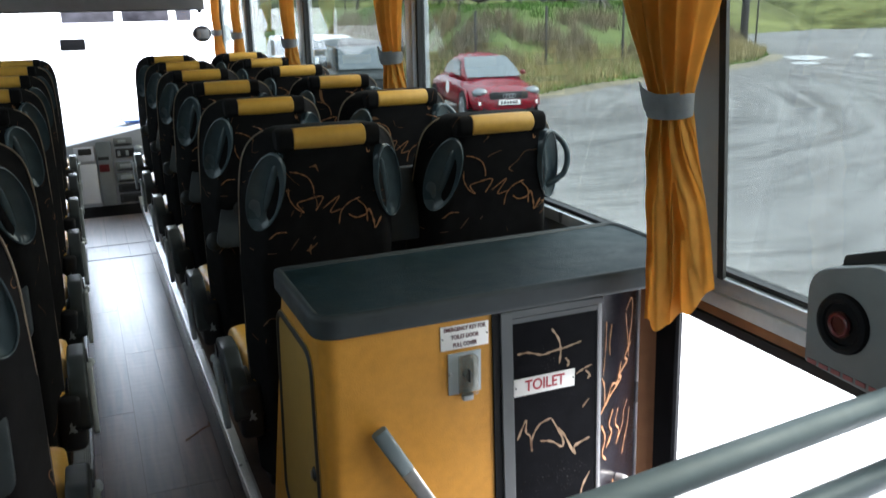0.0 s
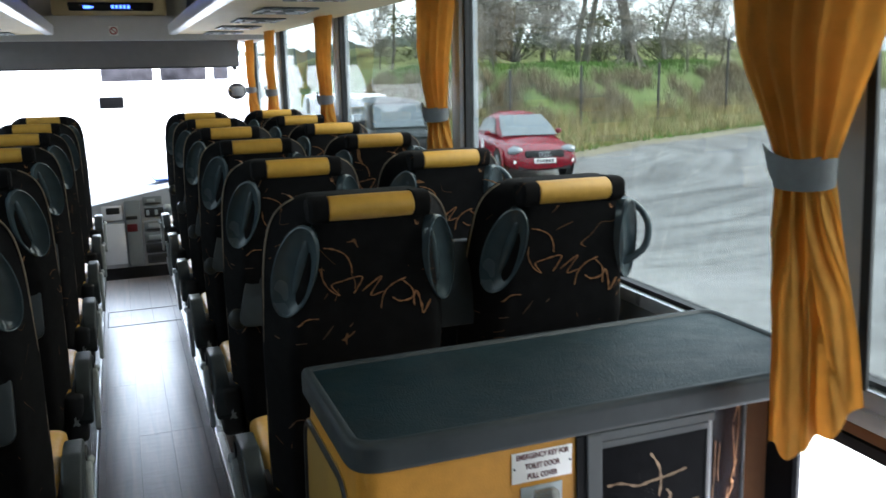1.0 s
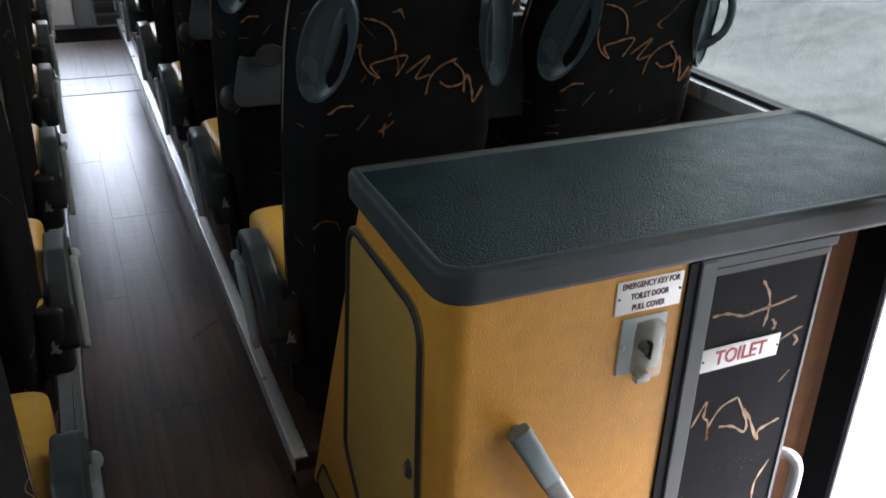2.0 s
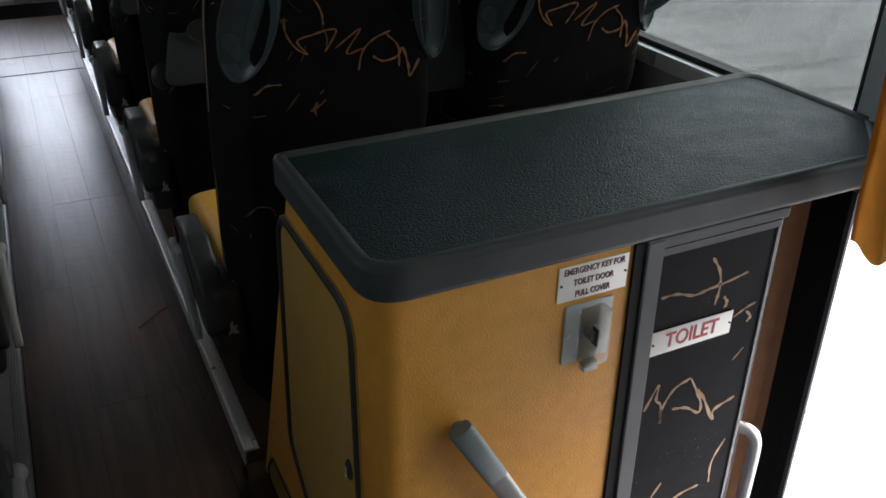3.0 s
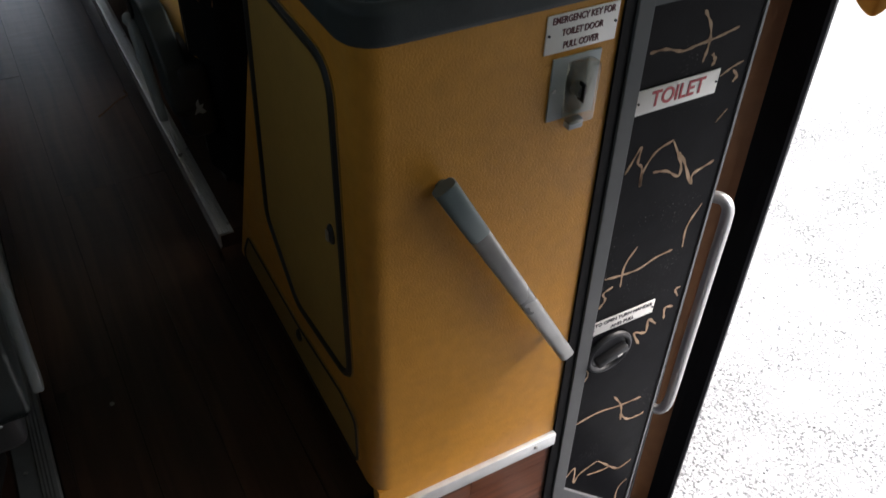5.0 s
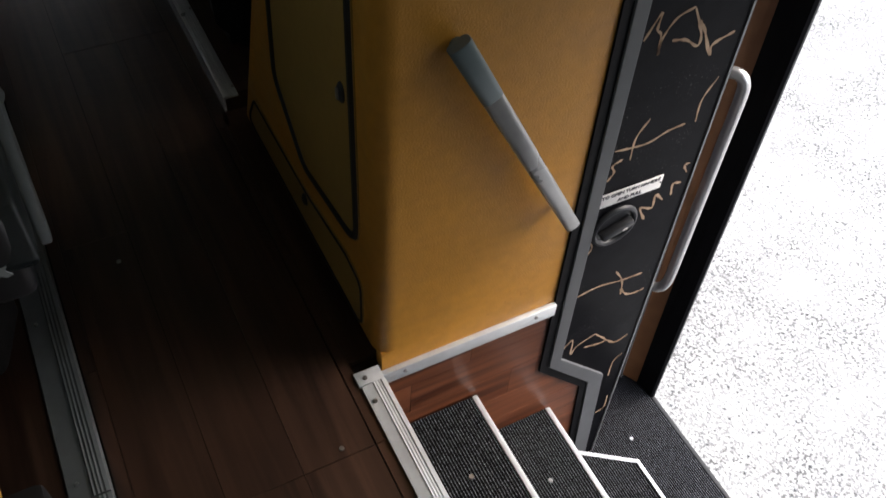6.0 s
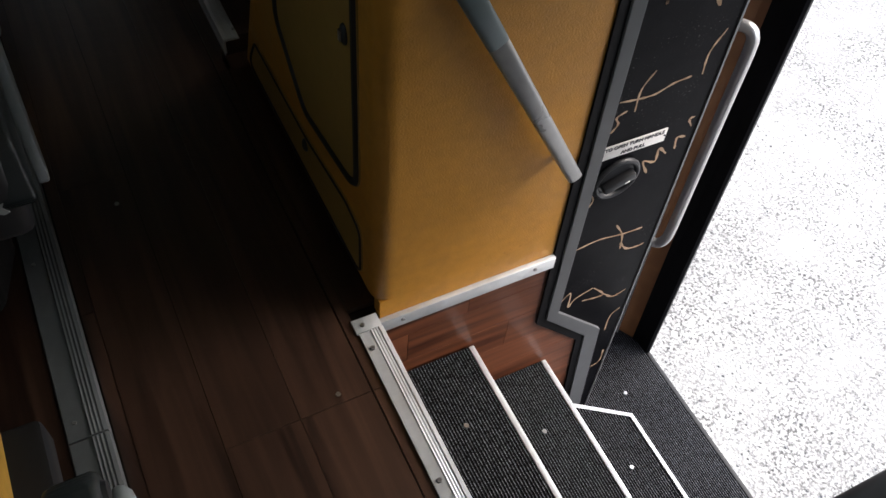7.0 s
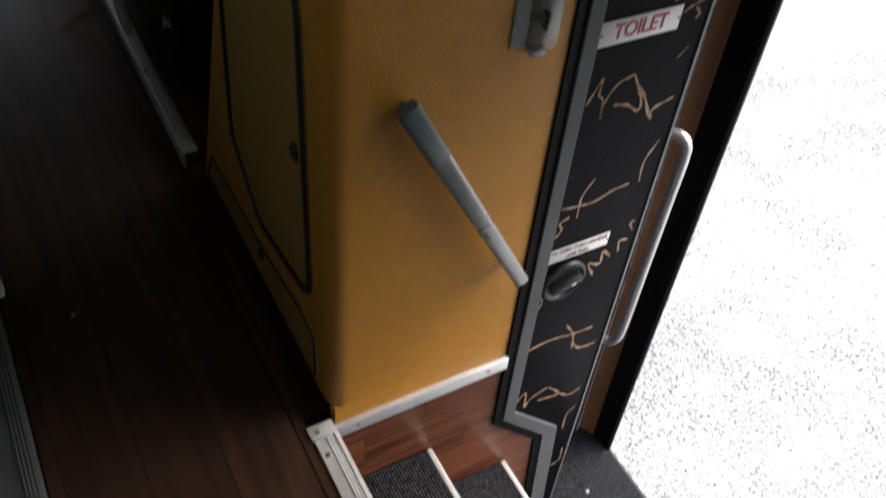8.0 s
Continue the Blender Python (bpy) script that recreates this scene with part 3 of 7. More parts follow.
def edge_strip(name, y0, y1, x, sign, z, label, wide=0.035, metal=M_ALU):
    """Grooved aluminium edge profile with screws, its lip towards the aisle."""
    s = thing(name, (x, (y0 + y1) / 2, z), label, "edge strip", "floor edge strips", "structure")
    prof = [(0.0, -0.030), (0.0, 0.0065), (0.006, 0.008), (0.009, 0.0065), (0.012, 0.008), (0.015, 0.0065), (0.018, 0.008), (0.021, 0.0065),
            (0.024, 0.008), (0.026, 0.0055), (wide - 0.002, 0.0050), (wide, 0.001), (0.004, 0.001), (0.004, -0.030)]
    part("profile", prism([(x + sign * a, z + b) for a, b in prof], "y", y0, y1), metal, s, smooth=False)
    y = y0 + 0.03
    while y < y1:
        part("screw", disc((x + sign * (0.5 * wide + 0.013), y, z + 0.006), 0.0035, 0.003), M_SCREW, s)
        y += 0.32
    return s


edge_strip("edge_strip", 0.745, 5.55, AISLE_R, 1, PLAT, "grooved aluminium edge strip along the seat platform")
# same strip as on the right, its metal coloured darker for shade
edge_strip("edge_strip", -2.5, -0.050, AISLE_L, -1, PLAT, "grooved aluminium edge strip, colour darkened for shade, along the seat platform", 0.060, M_ALU_SHADED)
edge_strip("edge_strip", -0.047, 5.35, AISLE_L, -1, PLAT, "grooved aluminium edge strip, colour darkened for shade, along the seat platform", 0.060, M_ALU_SHADED)

# stair edge: flat strip with grooves over the first riser, and its cross piece under the cabinet
s = thing("stair_edge_strip", (0.02, -0.4, 0), "aluminium edge strip at the top of the stair well", "edge strip", "floor edge strips", "structure")
prof = [(0.0, 0.0), (0.0, 0.004), (0.02, 0.005), (0.0215, 0.0065), (0.024, 0.0055), (0.0265, 0.0065), (0.029, 0.0055), (0.0315, 0.0065), (0.034, 0.0055), (0.036, 0.0075), (0.043, 0.0065), (0.0445, 0.002), (0.0445, -0.03), (0.041, -0.03), (0.040, 0.0)]
part("profile", prism(prof, "y", -0.86, -0.026), M_STRIP, s, smooth=False)
part("cross_piece", box(-0.004, 0.043, -0.0255, 0.003, 0.0, 0.006, 0.001), M_STRIP, s)
for y in (-0.06, -0.315, -0.57):
    part("screw", disc((0.010, y, 0.0055), 0.0045, 0.003), M_SCREW, s)
part("screw", disc((0.012, -0.012, 0.0065), 0.0045, 0.003), M_SCREW, s)

# stairs: treads with matting, pale nosing
T1, T2, T3, T4 = -0.246, -0.455, -0.655, -0.855
YB = -0.86                    # rear side of the stair well
stairs = thing("stairs", (0.3, -0.4, T4), "steps covered in black ribbed matting with pale edges", "stairs", kind="structure")
part("carcass", merge(box(0.0, 0.040, YB, -0.002, T1 - 0.05, -0.012), box(0.04, 0.252, YB, -0.002, T1 - 0.06, T1 - 0.006),
     box(0.22, 0.252, YB, -0.002, T2 - 0.05, T1 - 0.01), box(0.25, 0.463, YB, -0.002, T2 - 0.06, T2 - 0.006), box(0.43, 0.463, YB, -0.002, T3 - 0.05, T2 - 0.01)), M_DARKPL, stairs, smooth=False)
part("tread", box(0.045, 0.247, YB, -0.003, T1 - 0.006, T1), M_CARPET, stairs, smooth=False)
part("tread", box(0.259, 0.458, YB, -0.003, T2 - 0.006, T2), M_CARPET, stairs, smooth=False)
part("tread", prism([(0.466, YB), (0.672, YB), (0.672, -0.147), (0.478, -0.012), (0.466, -0.012)], "z", T3 - 0.2, T3), M_CARPET, stairs, smooth=False)
part("tread", box(0.30, 0.930, YB, 0.17, T4 - 0.03, T4), M_CARPET, stairs, smooth=False)
part("nosing", box(0.247, 0.260, YB, -0.003, T1 - 0.03, T1 + 0.003, 0.003), M_NOSE, stairs)
part("nosing", box(0.458, 0.471, YB, -0.003, T2 - 0.03, T2 + 0.003, 0.003), M_NOSE, stairs)
part("nosing", prism([(0.672, YB), (0.681, YB), (0.681, -0.142), (0.672, -0.147)], "z", T3 - 0.02, T3 + 0.003), M_NOSE, stairs, smooth=False)
part("nosing", prism([(0.672, -0.147), (0.681, -0.142), (0.484, -0.004), (0.478, -0.012)], "z", T3 - 0.02, T3 + 0.002), M_NOSE, stairs, smooth=False)
for x, y, z in ((0.164, -0.156, T1), (0.377, -0.159, T2), (0.60, -0.26, T3), (0.80, -0.02, T4)):
    part("screw", disc((x, y, z + 0.002), 0.0055, 0.004), M_SCREW, stairs)
solid("door_sill", box(0.9302, 0.944, YB, 0.17, T4 - 0.06, T4 - 0.002, 0.003), M_RUBBER, "black sill of the side doorway", "door sill", "structure")
solid("wall_stairwell_rear", box(0.0, XR, YB - 0.04, YB, -0.95, 0.02), M_DARKPL, "dark rear wall of the stair well", "wall", "structure", smooth=False)

# door jamb: brown return wall behind the toilet door, black pillar at the doorway
def upright(low, high, z0, z1, n=1):
    """A prism between two plans of as many corners, one at its foot and one at its head: walls that lean."""
    return loft([[(p[0] + (q[0] - p[0]) * k / n, p[1] + (q[1] - p[1]) * k / n, z0 + (z1 - z0) * k / n) for p, q in zip(low, high)] for k in range(n + 1)])


solid("wall_door_return", upright([(0.897, 0.170), (0.923, 0.125), (0.923, 0.26), (0.897, 0.26)], [(0.897, 0.222), (0.929, 0.190), (0.929, 0.26), (0.897, 0.26)], T4, 0.845), M_BROWN, "brown trim wall between toilet door and doorway", "wall", "structure", smooth=False)
solid("door_jamb", upright([(0.9235, 0.124), (0.930, 0.066), (0.936, 0.061), (0.948, 0.066), (0.952, 0.199), (0.9235, 0.199)], [(0.9295, 0.188), (0.927, 0.112), (0.933, 0.107), (0.946, 0.112), (0.952, 0.199), (0.9295, 0.199)], T4 - 0.05, 0.80), M_BLACKTRIM, "black jamb of the open side doorway", "door jamb", "structure", smooth=False)
solid("door_header", merge(box(0.912, 0.99, -0.86, 0.066, 0.754, 0.7755)), M_RUBBER, "black rubber seal over the side doorway", "door header", "structure", smooth=False)
solid("sill_trim", box(0.912, 0.9295, -0.86, 0.199, 0.801, 0.832, 0.002), M_STRIP, "grey band below the window sill", "trim", "structure")
solid("lower_trim", box(0.914, 0.9295, -0.86, 0.199, 0.779, 0.800, 0.002), M_BROWN, "brown trim band over the doorway", "trim", "structure")
solid("door_jamb_rear", box(0.90, 1.02, -0.92, -0.861, T4 - 0.05, 0.764), M_BLACKTRIM, "black rear jamb of the side doorway", "door jamb", "structure", smooth=False)

# ================= toilet cabinet =================
cab = thing("toilet_cabinet", (0.22, 0.3, 0.0), "ochre vinyl toilet cabinet with a dark worktop beside the stairs", "cabinet")
# body in plan has a rounded corner at the aisle; it narrows with height behind
rings = []
for z in (0.034, 0.2, 0.4, 0.6, 0.8, 0.856):
    yb = 0.70 - (z - 0.02) / 0.825 * 0.36
    xr = 0.4055 - 0.0205 * z
    poly = rounded([(0.042, 0.0), (xr, 0.0), (xr, yb), (0.042, yb)], [0.034, 0.0, 0.0, 0.02], 8)
    rings.append([(x, y, z) for x, y in poly])
body = part("body", loft(rings), M_YELLOW, cab, "ochre textured vinyl body")
part("plinth", box(0.062, 0.39, 0.025, 0.66, -0.002, 0.0335), M_RUBBER, cab, "black recessed plinth", smooth=False)
part("front_skirt", box(0.050, 0.4055, 0.0003, 0.0245, -0.020, 0.0335), M_YELLOW, cab, smooth=False)
part("bottom_trim", box(0.044, 0.4065, -0.0105, 0.0, -0.046, -0.013, 0.001), M_STRIP, cab, "aluminium bottom trim")
for x in (0.09, 0.362):
    part("screw", disc((x, -0.0115, -0.026), 0.004, 0.003, "y"), M_SCREW, cab)


def frame_loop(poly, r, w, x, depth):
    """A flat ring standing on a face at x, its outline a rounded polygon in y, z."""
    outer = rounded(poly, r, 6)
    cx, cz = sum(p[0] for p in outer) / len(outer), sum(p[1] for p in outer) / len(outer)
    ring = []
    n = len(outer)
    for i, p in enumerate(outer):
        d = Vector(outer[(i + 1) % n]) - Vector(outer[i - 1])
        nn = Vector((-d.y, d.x)).normalized()
        if nn.dot(Vector((cx, cz)) - Vector(p)) < 0:
            nn = -nn
        ring.append((Vector(p), Vector(p) + nn * w))
    bm = bmesh.new()
    vs = [[bm.verts.new((x - h, q.x, q.y)) for q, h in ((a, 0), (a * 0.7 + b * 0.3, depth), (a * 0.3 + b * 0.7, depth), (b, 0))] for a, b in ring]
    for i in range(n):
        a, b = vs[i], vs[(i + 1) % n]
        for k in range(3):
            bm.faces.new((a[k], a[k + 1], b[k + 1], b[k]))
    bmesh.ops.recalc_face_normals(bm, faces=bm.faces)
    return bm


hatch = [(0.060, 0.252), (0.30, 0.212), (0.425, 0.33), (0.402, 0.55), (0.374, 0.812), (0.064, 0.812)]
flap = [(0.056, 0.045), (0.66, 0.045), (0.590, 0.150), (0.30, 0.155), (0.12, 0.182), (0.056, 0.170)]
hd = part("side_door", prism(rounded(hatch, 0.06, 6), "x", 0.0395, 0.05), M_YELLOW_DOOR, cab, "pale ochre locker door with rubber edge")
part("rubber_edge", frame_loop(hatch, 0.06, 0.017, 0.041, 0.006), M_RUBBER, hd)
part("lock", ball((0.039, 0.104, 0.532), 0.006, 0.011, 0.017), M_DARKPL, hd, "dark oval turn lock")
part("keyway", box(0.031, 0.034, 0.1005, 0.1075, 0.523, 0.541, 0.001), M_SCREW, hd)
fd = part("lower_flap", prism(rounded(flap, 0.03, 6), "x", 0.0395, 0.05), M_YELLOW_DOOR, cab, "low ochre locker flap")
part("rubber_edge", frame_loop(flap, 0.03, 0.008, 0.041, 0.004), M_RUBBER, fd)
part("lock", ball((0.039, 0.312, 0.126), 0.006, 0.011, 0.014), M_DARKPL, fd)

# worktop with raised rim
wt = thing("worktop", (0.48, 0.2, 0.846), "dark slate worktop with grained top and raised rim", "worktop")
rads = [0.055, 0.03, 0.012, 0.05, 0.022]
def ring_at(off, z):
    """The worktop's outline, cut off along the door's side leaf, drawn in by off."""
    p = [(0.030 + off, -0.008 + off), (0.815 - off * 0.45, -0.008 + off), (0.922 - off, 0.100 + off * 0.45), (0.922 - off, 0.372 - off), (0.030 + off, 0.352 - off)]
    return [(x, y, z) for x, y in rounded(p, [max(0.004, r - off) for r in rads], 8)]
part("rim", loft([ring_at(0.012, 0.8575), ring_at(0.003, 0.8575), ring_at(0.0, 0.8625), ring_at(0.0, 0.8655), ring_at(0.0, 0.8925), ring_at(0.0, 0.8955), ring_at(0.003, 0.9015), ring_at(0.008, 0.9040), ring_at(0.014, 0.9035), ring_at(0.019, 0.8990)], caps=False), M_TOPEDGE, wt, "smooth slate-grey rim and front edge")
part("top", loft([ring_at(0.010, 0.8595), ring_at(0.0188, 0.8988)]), M_TOP, wt, "grained leather-like top panel")
part("front_rail", box(0.405, 0.645, -0.0065, 0.010, 0.8405, 0.8565, 0.002), M_ALU_DULL, wt, "dull grey rail under the front edge", smooth=False)

# wood-look wall of the stair well below the cabinet: backing here, planks at the end of the file
solid("wall_stairwell", box(0.0, 0.60, 0.004, 0.03, T4, -0.013), M_GAP, "wood-look stair well wall below the cabinet", "wall", "structure", smooth=False)

# toilet door
td = thing("toilet_door", (0.55, 0.0, T4), "narrow black patterned toilet door in a grey aluminium frame", "door")
SE = [(0.388, 0.854), (0.412, -0.262), (0.546, -0.417), (0.587, -0.852)]
FR = [(0.405, 0.854), (0.4325, -0.254), (0.564, -0.406), (0.606, -0.852)]
FI = [(0.431, 0.854), (0.4610, -0.243), (0.606, -0.402), (0.650, -0.852)]
part("seal", prism(SE + FR[::-1], "y", -0.004, 0.01), M_BLACKTRIM, td, smooth=False)
part("frame", merge(prism(FR + FI[::-1], "y", -0.008, 0.012, 0.0015)), M_ALU_DULL, td, "dull aluminium frame stepping down with the stairs", smooth=False)
part("top_rail", box(0.431, 0.632, -0.007, 0.012, 0.8295, 0.840), M_ALU_DULL, td, smooth=False)
# front leaf, and the side leaf that turns back towards the doorway
part("panel", prism([(0.4315, 0.829), FI[1], FI[2], (0.650, -0.85), (0.6745, -0.85), (0.6322, 0.829)], "y", 0.0, 0.02), M_DOOR, td, "black laminate with tan scribble print", smooth=False)
part("corner", upright([(0.6755, -0.0025), (0.680, -0.0025), (0.6915, 0.0065), (0.680, 0.018), (0.6740, 0.02)], [(0.6335, -0.0025), (0.638, -0.0025), (0.6495, 0.0065), (0.638, 0.018), (0.6320, 0.02)], -0.85, 0.845), M_EDGE, td, "scuffed grey corner profile", smooth=False)
part("side_leaf", upright([(0.683, 0.004), (0.892, 0.163), (0.882, 0.180), (0.673, 0.022)], [(0.641, 0.004), (0.892, 0.213), (0.882, 0.230), (0.631, 0.022)], -0.85, 0.845), M_LEAF_GLOSS, td, "glossy black laminate side leaf turning back to the doorway", smooth=False)
part("edge_profile", upright([(0.888, 0.156), (0.897, 0.163), (0.892, 0.172), (0.884, 0.164)], [(0.888, 0.206), (0.897, 0.213), (0.892, 0.222), (0.884, 0.214)], -0.85, 0.845), M_ALU, td, "bright aluminium edge profile", smooth=False)


def on_side_leaf(bm):
    """Lay a flat print, drawn in x (way along the leaf) and z, on the side leaf."""
    for v in bm.verts:
        z = v.co.z
        cx, ey = 0.6622 - 0.0252 * z, 0.1885 + 0.030 * z
        f, off = v.co.x / 0.32, 0.0012 - v.co.y
        v.co.x, v.co.y = cx + (0.892 - cx) * f + 0.63 * off, 0.004 + (ey - 0.004) * f - 0.777 * off
    return bm


for k, (pts, w) in enumerate([
        ([(0.05, 0.78), (0.045, 0.72), (0.03, 0.66)], 0.006), ([(0.02, 0.66), (0.04, 0.63), (0.045, 0.58)], 0.007),
        ([(0.20, 0.755), (0.25, 0.77), (0.255, 0.72), (0.23, 0.66), (0.215, 0.70), (0.20, 0.75)], 0.006), ([(0.25, 0.70), (0.235, 0.68), (0.23, 0.63)], 0.007),
        ([(0.23, 0.52), (0.20, 0.50), (0.19, 0.47), (0.15, 0.45)], 0.006), ([(0.25, 0.49), (0.235, 0.45), (0.21, 0.42), (0.19, 0.39)], 0.008),
        ([(0.12, 0.36), (0.09, 0.33), (0.06, 0.30), (0.05, 0.26)], 0.006), ([(0.22, 0.24), (0.20, 0.20), (0.24, 0.17)], 0.007),
        ([(0.10, 0.05), (0.14, 0.08), (0.13, 0.0)], 0.006), ([(0.06, -0.2), (0.10, -0.17), (0.16, -0.19)], 0.006),
        ([(0.25, 0.66), (0.20, 0.64), (0.22, 0.622), (0.15, 0.612), (0.17, 0.598), (0.08, 0.588), (0.01, 0.574)], 0.009), ([(0.17, 0.64), (0.14, 0.60), (0.10, 0.61), (0.05, 0.58)], 0.008),
        ([(0.02, 0.545), (0.05, 0.50), (0.03, 0.47), (0.06, 0.44)], 0.010), ([(0.11, 0.545), (0.08, 0.52), (0.10, 0.49), (0.06, 0.47)], 0.009),
        ([(0.15, 0.53), (0.13, 0.50), (0.16, 0.47), (0.14, 0.44)], 0.006), ([(0.09, 0.76), (0.075, 0.72), (0.08, 0.69)], 0.008)]):
    part("printed_scribble", on_side_leaf(stroke(pts, w, 0.0, seed=70 + k)), M_SEATPRINT, td, smooth=False)
PRINT_TOP = [
    ([(0.446, 0.759), (0.472, 0.759), (0.503, 0.749), (0.527, 0.752), (0.561, 0.756), (0.597, 0.763)], 0.005),
    ([(0.526, 0.802), (0.543, 0.776), (0.548, 0.748), (0.545, 0.722)], 0.0055),
    ([(0.560, 0.732), (0.568, 0.720), (0.564, 0.712)], 0.006),
    ([(0.586, 0.690), (0.607, 0.700), (0.625, 0.705)], 0.004),
    ([(0.609, 0.695), (0.620, 0.683), (0.615, 0.674)], 0.006),
    ([(0.604, 0.609), (0.621, 0.628)], 0.003),
    ([(0.448, 0.566), (0.468, 0.607), (0.468, 0.580), (0.478, 0.568), (0.483, 0.532), (0.482, 0.559), (0.499, 0.590), (0.528, 0.601)], 0.0048),
    ([(0.502, 0.552), (0.530, 0.545), (0.556, 0.527), (0.556, 0.549), (0.529, 0.599)], 0.006),
    ([(0.545, 0.574), (0.561, 0.553), (0.588, 0.502), (0.588, 0.521), (0.625, 0.534)], 0.0065)]
PRINT_MIDDLE = [
    ([(0.611, 0.362), (0.608, 0.408), (0.627, 0.449)], 0.005),
    ([(0.453, 0.355), (0.488, 0.350), (0.522, 0.349), (0.555, 0.361), (0.589, 0.365)], 0.0048),
    ([(0.508, 0.404), (0.490, 0.370), (0.491, 0.322)], 0.0045),
    ([(0.454, 0.287), (0.464, 0.304), (0.457, 0.321), (0.475, 0.330)], 0.005),
    ([(0.570, 0.143), (0.552, 0.180), (0.580, 0.169), (0.579, 0.202), (0.600, 0.182)], 0.006),
    ([(0.617, 0.187), (0.613, 0.216), (0.632, 0.212)], 0.006),
    ([(0.636, 0.236), (0.625, 0.256), (0.636, 0.259)], 0.005),
    ([(0.456, 0.094), (0.463, 0.114), (0.456, 0.133)], 0.004)]
PRINT_LOW = [
    ([(0.461, -0.032), (0.511, -0.025), (0.566, -0.035), (0.618, -0.038)], 0.0048),
    ([(0.544, 0.005), (0.569, -0.037), (0.578, -0.087)], 0.005),
    ([(0.572, -0.066), (0.597, -0.097), (0.627, -0.103), (0.640, -0.100)], 0.006),
    ([(0.460, -0.222), (0.484, -0.194), (0.490, -0.251), (0.502, -0.226), (0.543, -0.208)], 0.0045),
    ([(0.524, -0.246), (0.562, -0.255), (0.580, -0.251), (0.546, -0.210)], 0.0055),
    ([(0.580, -0.251), (0.613, -0.281), (0.645, -0.271)], 0.006),
    ([(0.632, -0.435), (0.631, -0.373), (0.651, -0.350)], 0.005),
    ([(0.636, -0.614), (0.659, -0.601), (0.657, -0.544)], 0.005)]
for k, (pts, w) in enumerate(PRINT_TOP + PRINT_MIDDLE + PRINT_LOW):
    part("printed_scribble", stroke(pts, w, 0.0, seed=k), M_THREAD, td, smooth=False)
# satin bow-shaped pull handle on the door's edge
gp = [(0.766 + 0.629 * off, 0.088 - 0.777 * off + 0.013 * z, z - 0.012) for z, off in ((0.360, -0.002), (0.359, 0.018), (0.346, 0.030), (0.315, 0.034), (0.20, 0.034), (0.0, 0.034), (-0.18, 0.034), (-0.225, 0.030), (-0.245, 0.018), (-0.248, -0.002))]
part("pull_handle", tube(smooth_line(gp, 5), 0.0115, 16), M_SATIN, td, "satin silver bow handle")
# turn handle in its round dish
dc = (0.497, 0.0, 0.163)
dish = part("handle_dish", merge(tube([(dc[0] + 0.043 * math.cos(a), -0.004, dc[2] + 0.043 * math.sin(a)) for a in [2 * math.pi * k / 28 for k in range(28)]], 0.0055, 8, closed=True),
            disc((dc[0], -0.001, dc[2]), 0.041, 0.004, "y", 28)), M_DARKPL, td, "black round dish with a turn knob")
knob = moved(box(-0.033, 0.033, -0.020, -0.003, -0.009, 0.009, 0.005), Matrix.Translation((dc[0], 0, dc[2])) @ Matrix.Rotation(radians(-18), 4, "Y"))
part("turn_knob", knob, M_DARKPL, dish)
part("mark", moved(box(-0.005, 0.005, -0.0213, -0.0203, -0.002, 0.002, 0.0004), Matrix.Translation((dc[0] + 0.012, 0, dc[2] + 0.002)) @ Matrix.Rotation(radians(-18), 4, "Y")), M_WHITE, dish)

# signs
def sign(name, x0, x1, z0, z1, y, lines, size, material, label, squeeze=1.0):
    s = thing(name, ((x0 + x1) / 2, y, z0), label, "sign")
    part("plate", box(x0, x1, y - 0.0022, y, z0, z1, 0.0008), M_WHITE, s)
    n = len(lines)
    for k, line in enumerate(lines):
        lettering("lettering", line, size, material, s, ((x0 + x1) / 2, y - 0.0026, z1 - (z1 - z0) * (k + 0.5) / n + 0.0005), squeeze=squeeze)
    for x, z in ((x0 + 0.004, (z0 + z1) / 2), (x1 - 0.004, (z0 + z1) / 2)):
        part("rivet", disc((x, y - 0.003, z), 0.0018, 0.0016, "y", 10), M_DARKPL, s)
    return s


sign("emergency_key_sign", 0.278, 0.381, 0.796, 0.8460, 0.0, ["EMERGENCY KEY FOR", "TOILET DOOR", "PULL COVER"], 0.0122, M_MAROON, "small white plate with dark red capitals above the key box", 0.74)
sign("toilet_sign", 0.4385, 0.582, 0.666, 0.705, -0.0005, ["TOILET"], 0.034, M_RED, "white plate with red capitals on the toilet door", 0.84)
sign("door_handle_sign", 0.446, 0.580, 0.223, 0.255, -0.0005, ["TO OPEN TURN HANDLE", "AND PULL"], 0.0108, M_BLACKTXT, "narrow white plate with black capitals on the toilet door", 0.98)

# emergency key box with clear cover
kb = thing("emergency_key_box", (0.33, 0, 0.70), "clear plastic key box screwed to the ochre cabinet", "key box")
part("back_plate", box(0.293, 0.364, -0.003, 0.0, 0.700, 0.788, 0.001), M_GREYLT, kb)
part("cover", box(0.312, 0.350, -0.026, -0.003, 0.702, 0.784, 0.005), M_ACRYL, kb, "clear moulded cover")
part("lock_barrel", disc((0.332, -0.010, 0.742), 0.009, 0.014, "y"), M_PLASTIC, kb, "grey key barrel")
part("key_bow", box(0.3305, 0.3335, -0.022, -0.010, 0.729, 0.755, 0.001), M_DARKPL, kb)
part("tab", box(0.320, 0.342, -0.016, -0.003, 0.688, 0.701, 0.002), M_GREYLT, kb)
part("screw", disc((0.298, -0.004, 0.745), 0.003, 0.003, "y", 10), M_SCREW, kb)

